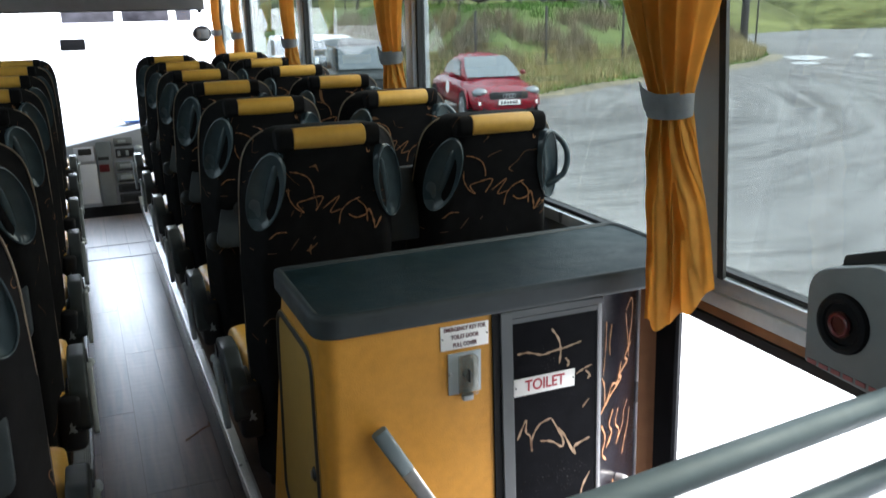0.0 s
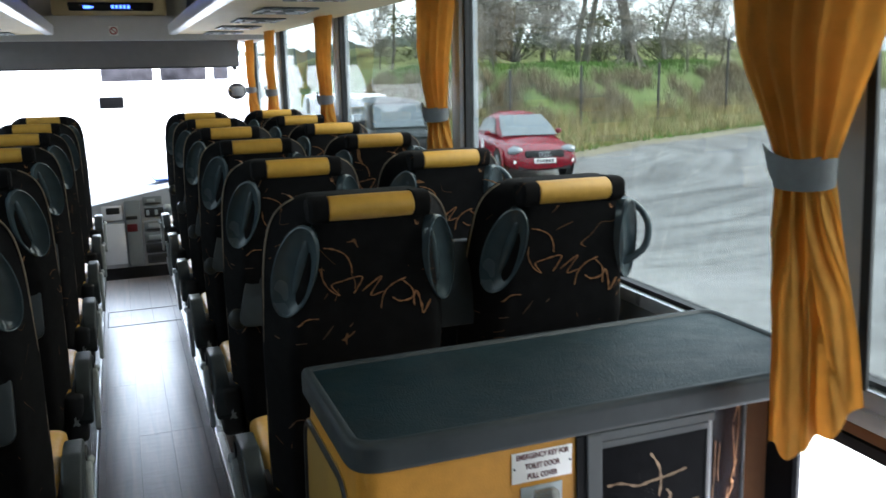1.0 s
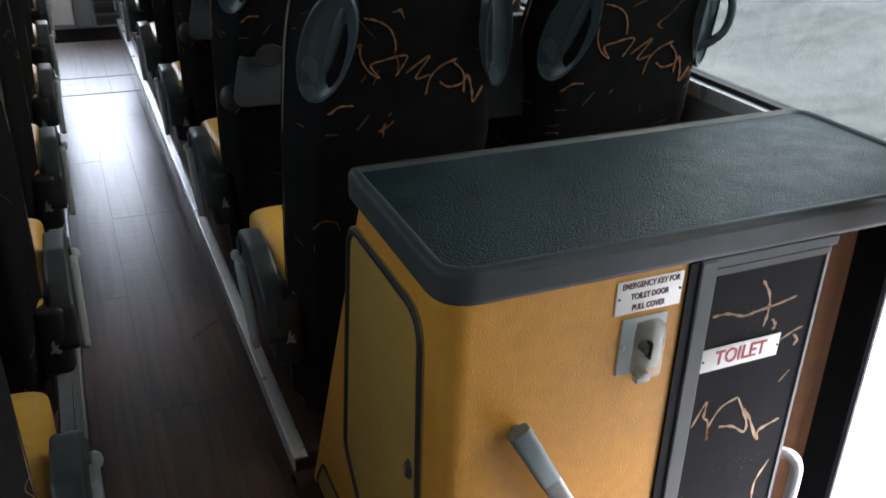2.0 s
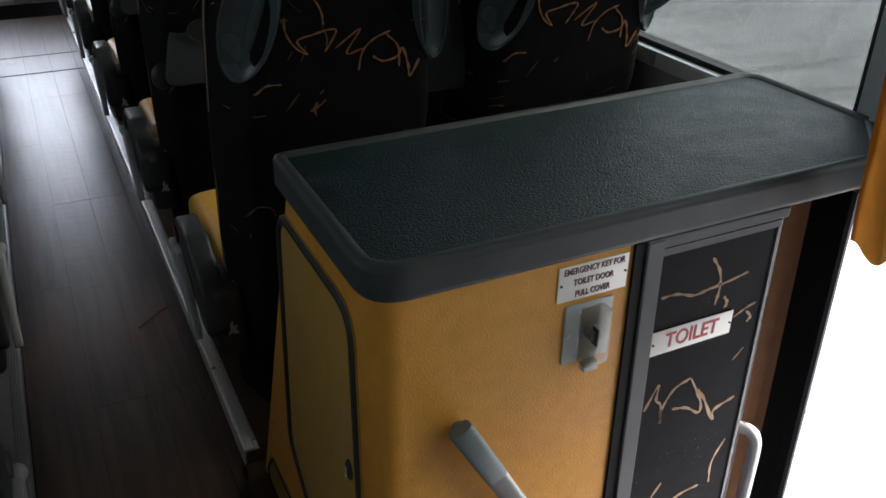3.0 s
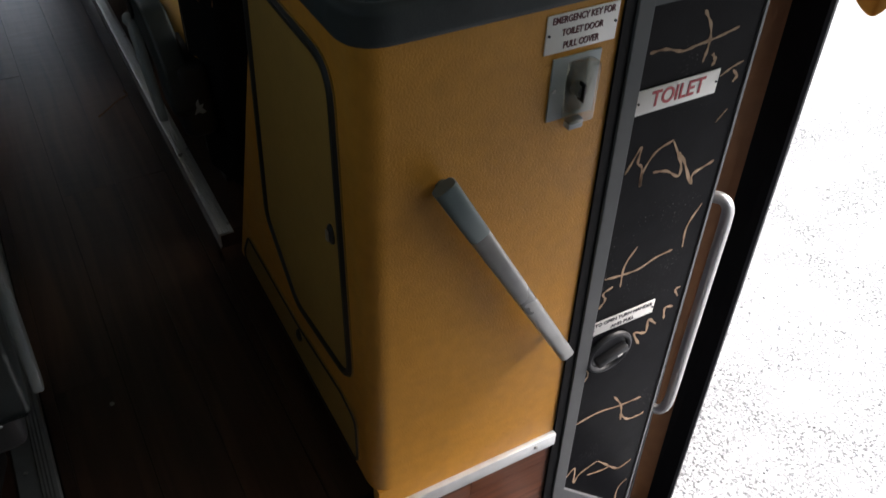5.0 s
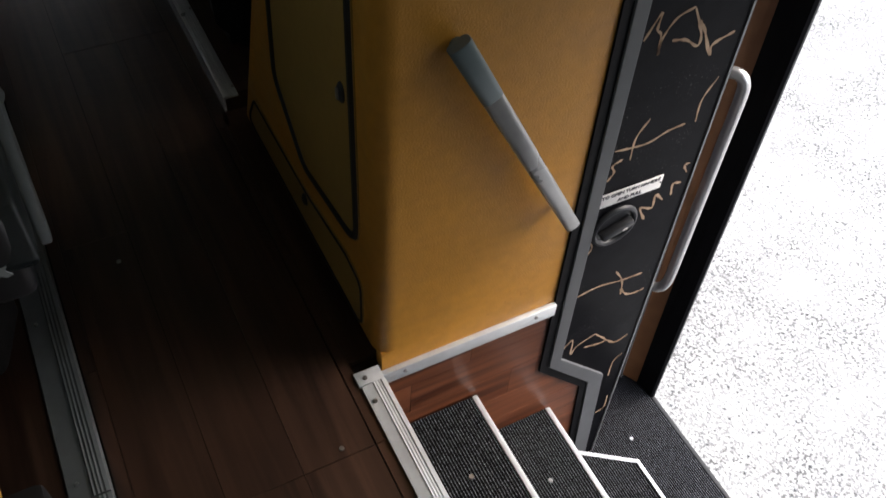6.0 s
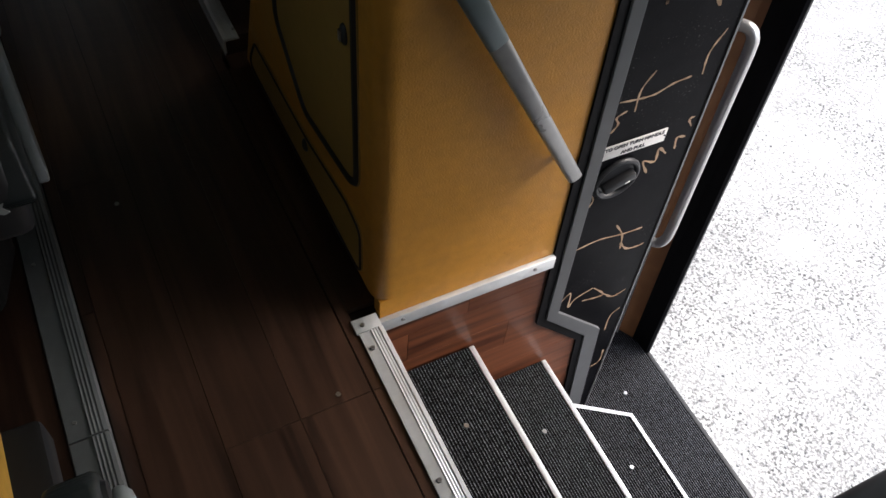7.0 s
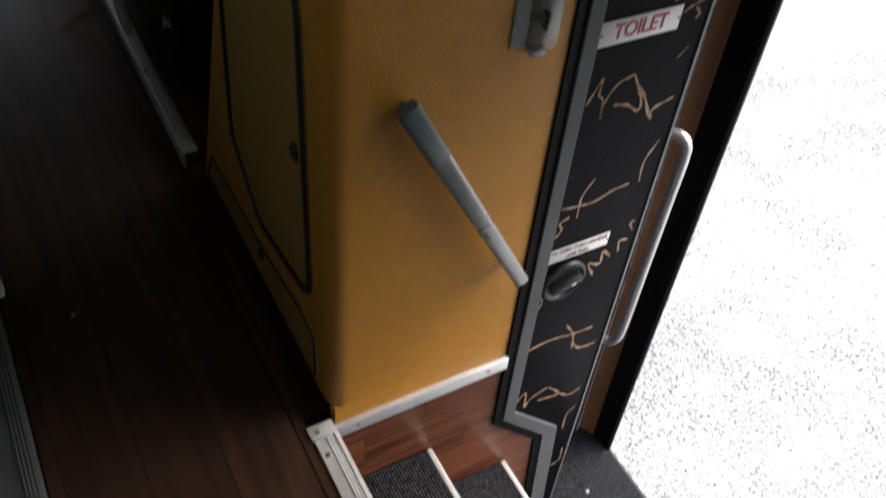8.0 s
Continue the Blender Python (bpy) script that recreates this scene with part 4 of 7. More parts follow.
# sloping hand rail on the cabinet
hr = thing("hand_rail", (0.28, -0.02, 0.25), "flattened silver-grey hand rail sloping down the cabinet", "hand rail")
a, b = Vector((0.142, -0.020, 0.660)), Vector((0.367, -0.036, 0.260))
d = (b - a).normalized()
across = Vector((-d.z, 0, d.x)).normalized()
out = d.cross(across)
if out.y > 0:
    out = -out


def flat_bar(t0, t1, w0, w1, depth, grow=0.0):
    """A flattened bar with softly rounded edges along the rail, tapering from w0 to w1; its ends are cut square."""
    rings = []
    for t, f in ((t0, 0.90), (t0 + 0.002, 1.0), ((t0 + t1) / 2, 1.0), (t1 - 0.002, 1.0), (t1, 0.90)):
        w = (w0 + (w1 - w0) * (t - t0) / (t1 - t0)) * f + grow
        ring = []
        for k in range(28):
            th = 2 * math.pi * k / 28
            c, sn = math.cos(th), math.sin(th)
            ring.append(a + d * t + across * (w / 2 * math.copysign(abs(c) ** 0.55, c)) + out * ((depth * f + grow) / 2 * math.copysign(abs(sn) ** 0.55, sn)))
        rings.append(ring)
    return loft(rings)


length = (b - a).length
part("bar", flat_bar(-0.004, length + 0.004, 0.032, 0.025, 0.019), M_RAILSILVER, hr)
part("painted_end", flat_bar(-0.0045, 0.105, 0.032, 0.0302, 0.019, 0.0008), M_TUBE, hr, "grey-green painted upper end")
part("upper_stud", disc(a + d * 0.012 + Vector((0, 0.016, 0)), 0.010, 0.03, "y"), M_TUBE, hr)
part("lower_stud", disc(b - d * 0.02 + Vector((0, 0.024, 0)), 0.008, 0.046, "y"), M_TUBE, hr)

# guard rail behind the stair well
gr = thing("guard_rail", (0.5, -0.63, 0.02), "grey painted tube guard rail behind the stair well", "guard rail")
part("upper_tube", tube([(0.16, -0.668, 0.862), (0.928, -0.588, 0.862)], 0.021, 16), M_TUBE, gr)
part("lower_tube", tube([(0.30, -0.665, 0.745), (0.928, -0.598, 0.745)], 0.021, 16), M_TUBE, gr)
part("post", tube([(0.905, -0.59, -0.30), (0.905, -0.59, 0.862)], 0.021, 12), M_TUBE, gr)
part("pad", box(0.13, 0.925, -0.70, -0.648, 0.30, 0.50, 0.02, 3), M_DARKPL, gr, "dark padded panel")

# emergency valve housing on the window sill
ev = thing("emergency_valve", (0.90, -0.43, 0.80), "grey rounded housing with a red emergency button by the window", "emergency valve")
part("housing", prism(rounded([(-0.66, 0.785), (-0.335, 0.80), (-0.325, 0.975), (-0.46, 1.018), (-0.66, 0.985)], [0.01, 0.01, 0.06, 0.08, 0.06], 7), "x", 0.865, 0.945, 0.006), M_PLASTIC, ev, "grey moulded housing")
part("ring", tube([(0.863, -0.414 + 0.045 * math.cos(a), 0.900 + 0.045 * math.sin(a)) for a in [2 * math.pi * k / 28 for k in range(28)]], 0.010, 8, closed=True), M_BLACKTRIM, ev, "black collar")
part("well", disc((0.863, -0.414, 0.900), 0.042, 0.006, "x", 24), M_BLACKTRIM, ev)
part("button", disc((0.859, -0.414, 0.900), 0.024, 0.012, "x", 20), M_DEEPRED, ev, "dark red push button")
part("button_rim", tube([(0.8525, -0.414 + 0.018 * math.cos(a), 0.900 + 0.018 * math.sin(a)) for a in [2 * math.pi * k / 20 for k in range(20)]], 0.004, 6, closed=True), M_REDBTN, ev)
part("backing", prism(rounded([(-0.66, 1.0), (-0.365, 0.98), (-0.37, 1.008), (-0.46, 1.04), (-0.66, 1.02)], 0.01, 3), "x", 0.90, 0.94), M_RUBBER, ev)
for k in range(9):
    part("unreadable_lettering", box(0.8632, 0.8648, -0.365 - 0.027 * k, -0.345 - 0.027 * k, 0.803, 0.811), M_DULLRED, ev, smooth=False)

# ================= curtains =================
TIE_Z = 1.262
EDGES = [   # height, the two edges of the cloth in plan
    (1.70, (0.762, 0.170), (0.758, -0.250)), (1.45, (0.755, 0.122), (0.752, -0.182)), (1.34, (0.738, 0.035), (0.765, -0.128)),
    (1.262, (0.728, -0.016), (0.776, -0.088)), (1.16, (0.722, -0.022), (0.785, -0.104)), (1.0, (0.718, -0.040), (0.802, -0.134)), (0.70, (0.715, -0.060), (0.826, -0.172))]


def edge_at(z, side):
    """Where one edge of the cloth hangs at height z."""
    for (z1, *p), (z0, *q) in zip(EDGES, EDGES[1:]):
        if z0 <= z <= z1:
            f = (z - z0) / (z1 - z0)
            return Vector(q[side]) + (Vector(p[side]) - Vector(q[side])) * f
    return Vector(EDGES[0][1 + side]) if z > 1 else Vector(EDGES[-1][1 + side])


def curtain(dx, dy, seed):
    """A pleated curtain gathered by a tie; folds run down it and fan out below, the hem rises towards the rear."""
    rnd = random.Random(seed)
    c = thing("curtain", (0.76 + dx, -0.08 + dy, 0.80), "amber pleated curtain gathered by a grey tie at the window pillar", "curtain", "window curtains")
    ph = [rnd.uniform(0, 6.28) for _ in range(4)]
    rows, nz, nu = [], 64, 120
    bm = bmesh.new()
    for i in range(nz + 1):
        row = []
        for j in range(nu + 1):
            u = j / nu - 0.5
            hem = 0.811 + 0.080 * max(0, u + 0.2) ** 1.2 / 0.7 ** 1.2 + 0.005 * math.sin(13 * u + ph[0])
            z = 1.698 + (hem - 1.698) * i / nz
            lft, rgt = edge_at(z, 0), edge_at(z, 1)
            along = rgt - lft
            w = along.length
            nrm = Vector((along.y, -along.x)).normalized()
            nrm = nrm if nrm.x < 0 else -nrm
            near = math.exp(-((z - TIE_Z) / 0.09) ** 2)
            low = min(1, max(0, (TIE_Z - z) / 0.20))
            amp = (0.027 + 0.012 * low) * (1 - 0.55 * near) * (0.75 + 0.25 * math.sin(3 * u + ph[1])) * (1 - 0.55 * low * max(0.0, 2 * u))
            sway = 0.5 * math.sin(2.5 * z + ph[3]) + (0.9 * math.sin(2.6 * u + 4.5 * z) + 0.4 * math.sin(8 * u - 6 * z + ph[0])) * low
            s1 = math.sin(2 * math.pi * (6.0 - 3.6 * low) * u + ph[2] + sway)
            s2 = math.sin(2 * math.pi * 9 * u + ph[1] + 2 * z + 1.5 * sway)
            crease = math.exp(-((u - 0.06 + 0.35 * (TIE_Z - z) * low) / 0.045) ** 2) * low
            tuck = math.exp(-((u - 0.02 - 1.6 * (1.06 - z)) / 0.05) ** 2) * min(1.0, max(0.0, (1.06 - z) / 0.05))
            rumple = noise.noise(Vector((5 * u, 9 * z, seed))) + 0.6 * noise.noise(Vector((7 * u + 6 * z, 13 * z, seed)))
            fold = math.copysign(abs(s1) ** 0.8, s1) * (1 - abs(2 * u) ** 6) + 0.2 * s2 * near + 1.1 * crease - 0.9 * tuck + 0.55 * rumple * (0.3 + 0.7 * low)
            p = lft + along * (u + 0.5) + nrm * (amp * fold + 0.020 * math.cos(3.0 * u))
            row.append(bm.verts.new((p.x + dx, p.y + dy, z)))
        rows.append(row)
    for a, b in zip(rows, rows[1:]):
        for p, q, r, t in zip(a, a[1:], b[1:], b):
            bm.faces.new((p, q, r, t))
    bmesh.ops.solidify(bm, geom=bm.faces[:], thickness=0.0018)
    part("cloth", bm, M_CURTAIN, c, "amber cloth in soft folds")
    lft, rgt = edge_at(TIE_Z, 0), edge_at(TIE_Z, 1)
    mid, ex = (lft + rgt) / 2, (rgt - lft).normalized()
    ny = Vector((ex.y, -ex.x))
    ny = ny if ny.x < 0 else -ny

    def band(a0, a1, n, grow, z_lo, z_hi):
        """A strip of cloth round the gathers; angle 0 lies at the rear edge, 90 towards the aisle, 180 at the front edge."""
        bt = bmesh.new()
        lo, hi = [], []
        for k in range(n + 1):
            a = radians(a0 + (a1 - a0) * k / n)
            tip = math.exp(-((math.degrees(a) - 176) / 22) ** 2) * (grow > 0)
            rx, ry = 0.048 + grow + 0.010 * tip, 0.039 + grow
            cs, sn = math.cos(a), math.sin(a)
            taper = max(0.0, (k / n - 0.70) / 0.30) ** 1.2 * 0.85 * (grow > 0)
            pinch = 1.0 - 0.13 * max(0.0, -cs)
            z_low = z_lo + (z_hi - z_lo) * taper
            q0, q1 = mid + ex * rx * pinch * cs + ny * (0.010 + ry * 0.97 * sn), mid + ex * rx * cs + ny * (0.010 + ry * sn)
            lo.append(bt.verts.new((q0.x + dx, q0.y + dy, TIE_Z + z_low - 0.006 * sn)))
            hi.append(bt.verts.new((q1.x + dx, q1.y + dy, TIE_Z + z_hi + 0.012 * tip - 0.004 * sn + 0.003 * math.sin(3 * a))))
        for k in range(n):
            bt.faces.new((lo[k], lo[k + 1], hi[k + 1], hi[k]))
        bmesh.ops.solidify(bt, geom=bt.faces[:], thickness=0.003)
        return bt
    tie = part("tie", band(0, 360, 44, 0.0, -0.031, 0.012), M_TIE, c, "grey cloth tie band")
    part("tie_end", band(52, 184, 26, 0.004, -0.020, 0.019), M_TIE, tie, "pointed end of the tie band")
    return c


curtain(0.0, 0.0, 11)
for k, yc in enumerate((1.80, 3.53, 5.25, 6.25, -1.90)):
    curtain(0.085, yc + 0.05, 12 + k)

# ================= seats =================
def superellipse(cx, cy, w, d, n=28, p=4.0):
    """A rounded-rectangle ring in plan."""
    out = []
    for k in range(n):
        a = 2 * math.pi * k / n
        c, s = math.cos(a), math.sin(a)
        out.append((cx + w / 2 * math.copysign(abs(c) ** (2 / p), c), cy + d / 2 * math.copysign(abs(s) ** (2 / p), s)))
    return out


def seat_rear(z):
    """How far forward the rear face of the backrest stands at height z above the platform."""
    return -0.035 + max(0.0, 1.12 - z) * 0.23 + 0.05 * max(0.0, z - 1.03) * 4


def rear_half(z):
    """Half the width of the backrest's flat rear face at height z: narrow at the head, wider below."""
    return 0.118 + 0.047 * max(0.0, min(1.0, (1.06 - z) / 0.26))


def seat_plan(f, z, n=4):
    """Plan of the backrest: a flat rear face whose sides sweep forward to the full width; f scales its width."""
    h = rear_half(z)
    p = [(-0.209, 0.122), (-h, 0.0), (h, 0.0), (0.209, 0.122), (0.190, 0.150), (-0.190, 0.150)]
    return [(x * f, y) for x, y in rounded(p, [0.03, 0.035, 0.035, 0.03, 0.02, 0.02], n)]


def sweep(x, f, z):
    """How far forward of the rear face the backrest's skin lies at x."""
    h = rear_half(z)
    d = abs(x) / f - h + 0.002
    return 0.5 * (d + math.sqrt(d * d + 0.00006)) * 0.122 / (0.209 - h)


def grip(side, loop):
    """The smoke-grey oval grip shell that wraps a rear corner of the backrest."""
    a, b = 0.0440, 0.106
    m = Matrix.Translation((side * 0.147, 0.024, 0.990)) @ Matrix.Rotation(radians(side * 33), 4, "Z") @ Matrix.Rotation(radians(9), 4, "X") @ Matrix.Rotation(radians(side * -20), 4, "Y")
    n = 36
    def ell(f, y, dx=0.0):
        return [(dx + a * f * math.cos(2 * math.pi * k / n), y, b * f * math.sin(2 * math.pi * k / n)) for k in range(n)]
    rim = moved(tube(ell(0.965, -0.0185), 0.0026, 8, closed=True), m)
    dish = moved(loft([ell(0.80, 0.03), ell(0.98, 0.004), ell(1.0, -0.0145), ell(0.96, -0.018), ell(0.92, -0.0172), ell(0.84, -0.0130), ell(0.64, -0.0085), ell(0.40, -0.0065), ell(0.12, -0.006)]), m)
    swell = moved(ball((-side * 0.007, -0.0055, 0.012), 0.011, 0.009, 0.070, 14, 12), m)
    out = [("grip_rim", rim, M_SHELL), ("grip_dish", dish, M_SHELL), ("grip_swell", swell, M_SHELL)]
    if loop:
        pts = [(side * x, y, z) for x, y, z in ((0.150, 0.055, 1.078), (0.186, 0.034, 1.066), (0.210, 0.020, 1.036), (0.217, 0.016, 1.0), (0.209, 0.021, 0.960), (0.180, 0.038, 0.932), (0.150, 0.058, 0.918))]
        out.append(("grab_loop", tube(smooth_line(pts, 6), 0.0085, 10), M_SHELL))
    return out


def coach_seat(loop_side, tray, arm_side, label, arm_x=0.230, cush_dx=0.0):
    """One coach seat at the origin, the aisle seat's or the window seat's; it faces +y, its platform at z = 0."""
    s = thing("coach_seat", (0, 0, 0), label, "coach seat", "coach seats")
    prof = [(0.10, 0.84), (0.30, 0.92), (0.55, 0.97), (0.72, 0.99), (0.80, 1.0), (0.86, 1.0), (0.92, 1.0), (0.98, 1.0), (1.03, 0.985), (1.07, 0.945), (1.098, 0.88), (1.116, 0.79), (1.128, 0.68), (1.134, 0.56)]
    rings = []
    for z, f in prof:
        rings.append([(x, seat_rear(z) + yy * (1 - 0.25 * max(0, (z - 0.9) / 0.22)), z) for x, yy in seat_plan(f, z)])
    back = part("backrest", loft(rings), M_PLUSH, s, "black plush backrest with tan thread print")
    # piping down both rear edges
    for sd in (-1, 1):
        pts = [(sd * 0.203 * f, seat_rear(z) + 0.112 * (1 - 0.25 * max(0, (z - 0.9) / 0.22)), z) for z, f in prof[1:-1]]
        part("piping", tube(smooth_line(pts, 3), 0.0019, 6), M_PIPING, back)
    # printed scribbles on the rear face
    def on_back(bm):
        for v in bm.verts:
            z = v.co.z
            f = max(g for h, g in prof if h >= z) if z < 1.13 else 0.6
            v.co.y += seat_rear(z) - 0.0015 + sweep(v.co.x, f, z) * (1 - 0.25 * max(0, (z - 0.9) / 0.22))
        return bm
    for k, (pts, w) in enumerate([
            ([(-0.100, 1.037), (-0.078, 1.032), (-0.056, 1.019), (-0.044, 0.997), (-0.041, 0.978)], 0.0042),
            ([(-0.104, 0.997), (-0.102, 0.972), (-0.087, 0.946), (-0.066, 0.931), (-0.083, 0.955), (-0.059, 0.963), (-0.031, 0.969), (-0.019, 0.966), (-0.028, 0.946), (-0.037, 0.932)], 0.0042),
            ([(-0.019, 0.936), (0.003, 0.953), (0.022, 0.964), (0.000, 0.925), (0.028, 0.930)], 0.0042),
            ([(0.023, 0.891), (0.028, 0.924), (0.047, 0.945), (0.075, 0.956)], 0.0042),
            ([(0.069, 0.950), (0.091, 0.927), (0.097, 0.889)], 0.0045),
            ([(0.047, 0.914), (0.066, 0.903), (0.091, 0.908), (0.100, 0.923), (0.113, 0.891), (0.119, 0.869), (0.134, 0.899)], 0.0062),
            ([(-0.188, 0.870), (-0.169, 0.882), (-0.153, 0.868), (-0.134, 0.883), (-0.109, 0.883)], 0.0040),
            ([(-0.197, 0.836), (-0.172, 0.829), (-0.134, 0.830)], 0.0035),
            ([(-0.100, 0.834), (-0.078, 0.864)], 0.0038),
            ([(-0.044, 0.856), (-0.036, 0.865)], 0.0035),
            ([(-0.188, 1.076), (-0.169, 1.066), (-0.194, 1.064), (-0.173, 1.082)], 0.0035),
            ([(-0.153, 1.132), (-0.138, 1.127), (-0.131, 1.108)], 0.0055),
            ([(-0.128, 1.129), (-0.113, 1.122), (-0.097, 1.123)], 0.0040),
            ([(0.091, 1.080), (0.097, 1.070), (0.113, 1.090)], 0.0045),
            ([(-0.17, 0.62), (-0.155, 0.645), (-0.13, 0.64), (-0.12, 0.62)], 0.0035),
            ([(0.09, 0.74), (0.12, 0.76), (0.135, 0.74)], 0.0030),
            ([(-0.05, 0.70), (-0.03, 0.72), (0.0, 0.715)], 0.0030)]):
        part("printed_scribble", on_back(stroke(pts, w * 0.8, 0.0, 0.0012, seed=40 + k)), M_SEATPRINT if k < 7 or 9 < k < 14 else M_THREAD_DIM, back, smooth=False)
    for sd in (-1, 1):
        pieces = grip(sd, loop_side == sd)
        shell = part("grip_shell", pieces[1][1], M_SHELL, s, "smoke-grey oval plastic grip shell")
        for nm, bm, mt in pieces[:1] + pieces[2:]:
            part(nm, bm, mt, shell)
    # head roll with its black end caps
    roll = []
    for x, r in ((-0.0875, 0.023), (-0.085, 0.0252), (-0.05, 0.0258), (0.0, 0.026), (0.05, 0.0258), (0.085, 0.0252), (0.0875, 0.023)):
        roll.append([(x, -0.006 + 1.1 * r * math.cos(2 * math.pi * k / 20), 1.113 + r * math.sin(2 * math.pi * k / 20)) for k in range(20)])
    part("head_roll", loft(roll), M_LEATHER, s, "mustard leatherette head roll")
    for sd in (-1, 1):
        cap = []
        for x, r in ((0.088, 0.0275), (0.110, 0.0275), (0.121, 0.026), (0.127, 0.020)):
            cap.append([(sd * x, yy, 1.112 + zz) for yy, zz in superellipse(0.0, 0.0, 2.3 * r, 2 * r, 20, 3.0)])
        part("head_roll_end", loft(cap), M_PLUSH, s)
    # cushion: mustard bolsters, black middle
    cush = []
    for y, h, w in ((0.20, 0.11, 0.425), (0.215, 0.13, 0.43), (0.40, 0.135, 0.43), (0.60, 0.135, 0.43), (0.632, 0.127, 0.428), (0.646, 0.10, 0.41)):
        cush.append([(x, y, 0.375 + zz) for x, zz in superellipse(cush_dx, 0, w * 0.9, h, 32, 7.0)])
    part("cushion", loft(cush), M_LEATHER, s, "mustard leatherette seat cushion")
    part("cushion_panel", box(cush_dx - 0.115, cush_dx + 0.115, 0.26, 0.61, 0.43, 0.452, 0.008), M_PLUSH, s)
    part("seat_frame", merge(box(-0.19, 0.19, 0.28, 0.62, 0.255, 0.31, 0.01), box(-0.14, 0.14, 0.36, 0.52, 0.0, 0.255, 0.01)), M_DARKPL, s, "dark seat frame and pedestal")
    # aisle side: armrest over a recliner cover, with a pale lever
    if arm_side:
        x = arm_side * arm_x
        prof_a = rounded([(0.18, 0.325), (0.255, 0.325), (0.295, 0.385), (0.35, 0.405), (0.425, 0.405), (0.465, 0.437), (0.440, 0.483), (0.32, 0.488), (0.19, 0.425)], [0.01, 0.02, 0.03, 0.02, 0.02, 0.02, 0.03, 0.06, 0.03], 5)
        arm = part("armrest", prism(prof_a, "x", x - 0.024, x + 0.024, 0.008, 3), M_ARM, s, "dark grey plastic armrest")
        part("end_cap", disc((x + arm_side * 0.0255, 0.425, 0.445), 0.022, 0.006, "x", 18), M_DARKPL, arm)
        lever = rounded([(0.265, 0.265), (0.30, 0.255), (0.445, 0.385), (0.440, 0.425), (0.375, 0.425)], 0.012, 4)
        part("lever", prism(lever, "x", x + arm_side * 0.030 - 0.008, x + arm_side * 0.030 + 0.008, 0.004), M_GREYLT, arm, "pale grey recliner bracket")
        part("lever_tip", ball((x + arm_side * 0.033, 0.430, 0.420), 0.013, 0.018, 0.014, 12, 8), M_GREYLT, arm, "pale lever tip")
        xc = x - arm_side * 0.026
        cover = part("recliner_cover", box(xc - 0.033, xc + 0.033, 0.182, 0.34, 0.262, 0.425, 0.018, 3), M_DARKPL, s, "charcoal recliner cover")
        part("pictogram", prism([(xc - 0.011, 0.322), (xc - 0.002, 0.326), (xc + 0.004, 0.321), (xc + 0.012, 0.324), (xc + 0.005, 0.334), (xc + 0.009, 0.342), (xc + 0.001, 0.340), (xc, 0.354), (xc - 0.006, 0.345), (xc - 0.005, 0.335)], "y", 0.1795, 0.1815), M_GREYLT, cover, "small pale pictogram")
    if tray:
        t = part("folding_tray", merge(
            moved(prism(rounded([(-0.19, -0.085), (0.16, -0.085), (0.16, 0.06), (0.12, 0.085), (-0.11, 0.085), (-0.155, 0.05)], 0.03, 6), "y", -0.014, 0.0, 0.005), Matrix.Translation((0.0, seat_rear(0.74) - 0.004, 0.74)) @ Matrix.Rotation(radians(-13), 4, "X"))), M_ARM, s, "dark grey folded tray")
        part("cup_ring", tube([(-0.085 + 0.034 * math.cos(2 * math.pi * k / 24), seat_rear(0.785) - 0.0195, 0.785 + 0.026 * math.sin(2 * math.pi * k / 24)) for k in range(24)], 0.003, 6, closed=True), M_RUBBER, t)
        part("cup_hole", moved(disc((0, 0, 0), 0.032, 0.004, "y", 24), Matrix.Translation((-0.085, seat_rear(0.785) - 0.0185, 0.785)) @ Matrix.Diagonal((1, 1, 0.8, 1))), M_RUBBER, t)
        part("hinge", ball((-0.185, seat_rear(0.68) - 0.004, 0.675), 0.026, 0.014, 0.032), M_ARM, t)
    return s


X_A, X_B = 0.226, 0.684       # centres of the right-hand aisle and window seats
X_C, X_D = -0.637, -1.095     # and of the left-hand ones
proto = {
    "ra": coach_seat(0, False, -1, "black plush coach seat with mustard head roll before the worktop"),
    "rb": coach_seat(1, False, 0, "black plush window seat with mustard head roll and grab loop"),
    "rta": coach_seat(0, True, -1, "black plush coach seat with mustard head roll and folded tray"),
    "rtb": coach_seat(1, True, 0, "black plush window seat with mustard head roll, tray and grab loop"),
    "la": coach_seat(0, True, 1, "black plush coach seat with mustard head roll and folded tray", 0.228, 0.006),
    "lr": coach_seat(0, True, 1, "black plush coach seat with mustard head roll opposite the stairs", 0.228, -0.04),
    "lb": coach_seat(-1, True, 0, "black plush window seat with mustard head roll, tray and grab loop"),
}
Z_SEAT = PLAT + 0.0
def seat_at(key, x, y, used=set()):
    if key in used:
        copy_thing(proto[key], pose(x, y, Z_SEAT, 0, 0, 0))
    else:
        used.add(key)
        proto[key].matrix_basis = pose(x, y, Z_SEAT)


for k in range(6):
    y = ROW0 + PITCH * k
    seat_at("ra" if k == 0 else "rta", X_A, y)
    seat_at("rb" if k == 0 else "rtb", X_B, y)
for k in range(-2, 6):
    y = ROW0 + 0.13 + PITCH * k
    seat_at("lr" if k == -2 else "la", X_C, y)
    seat_at("lb", X_D, y)
for k in range(6):
    y = ROW0 + PITCH * k
    solid("seat_bridge", box(X_A + 0.17, X_B - 0.17, y + 0.105, y + 0.13, Z_SEAT + 0.80, Z_SEAT + 1.0, 0.006), M_ARM, "grey panel bridging the gap between two seats", "seat bridge", group="seat bridges")

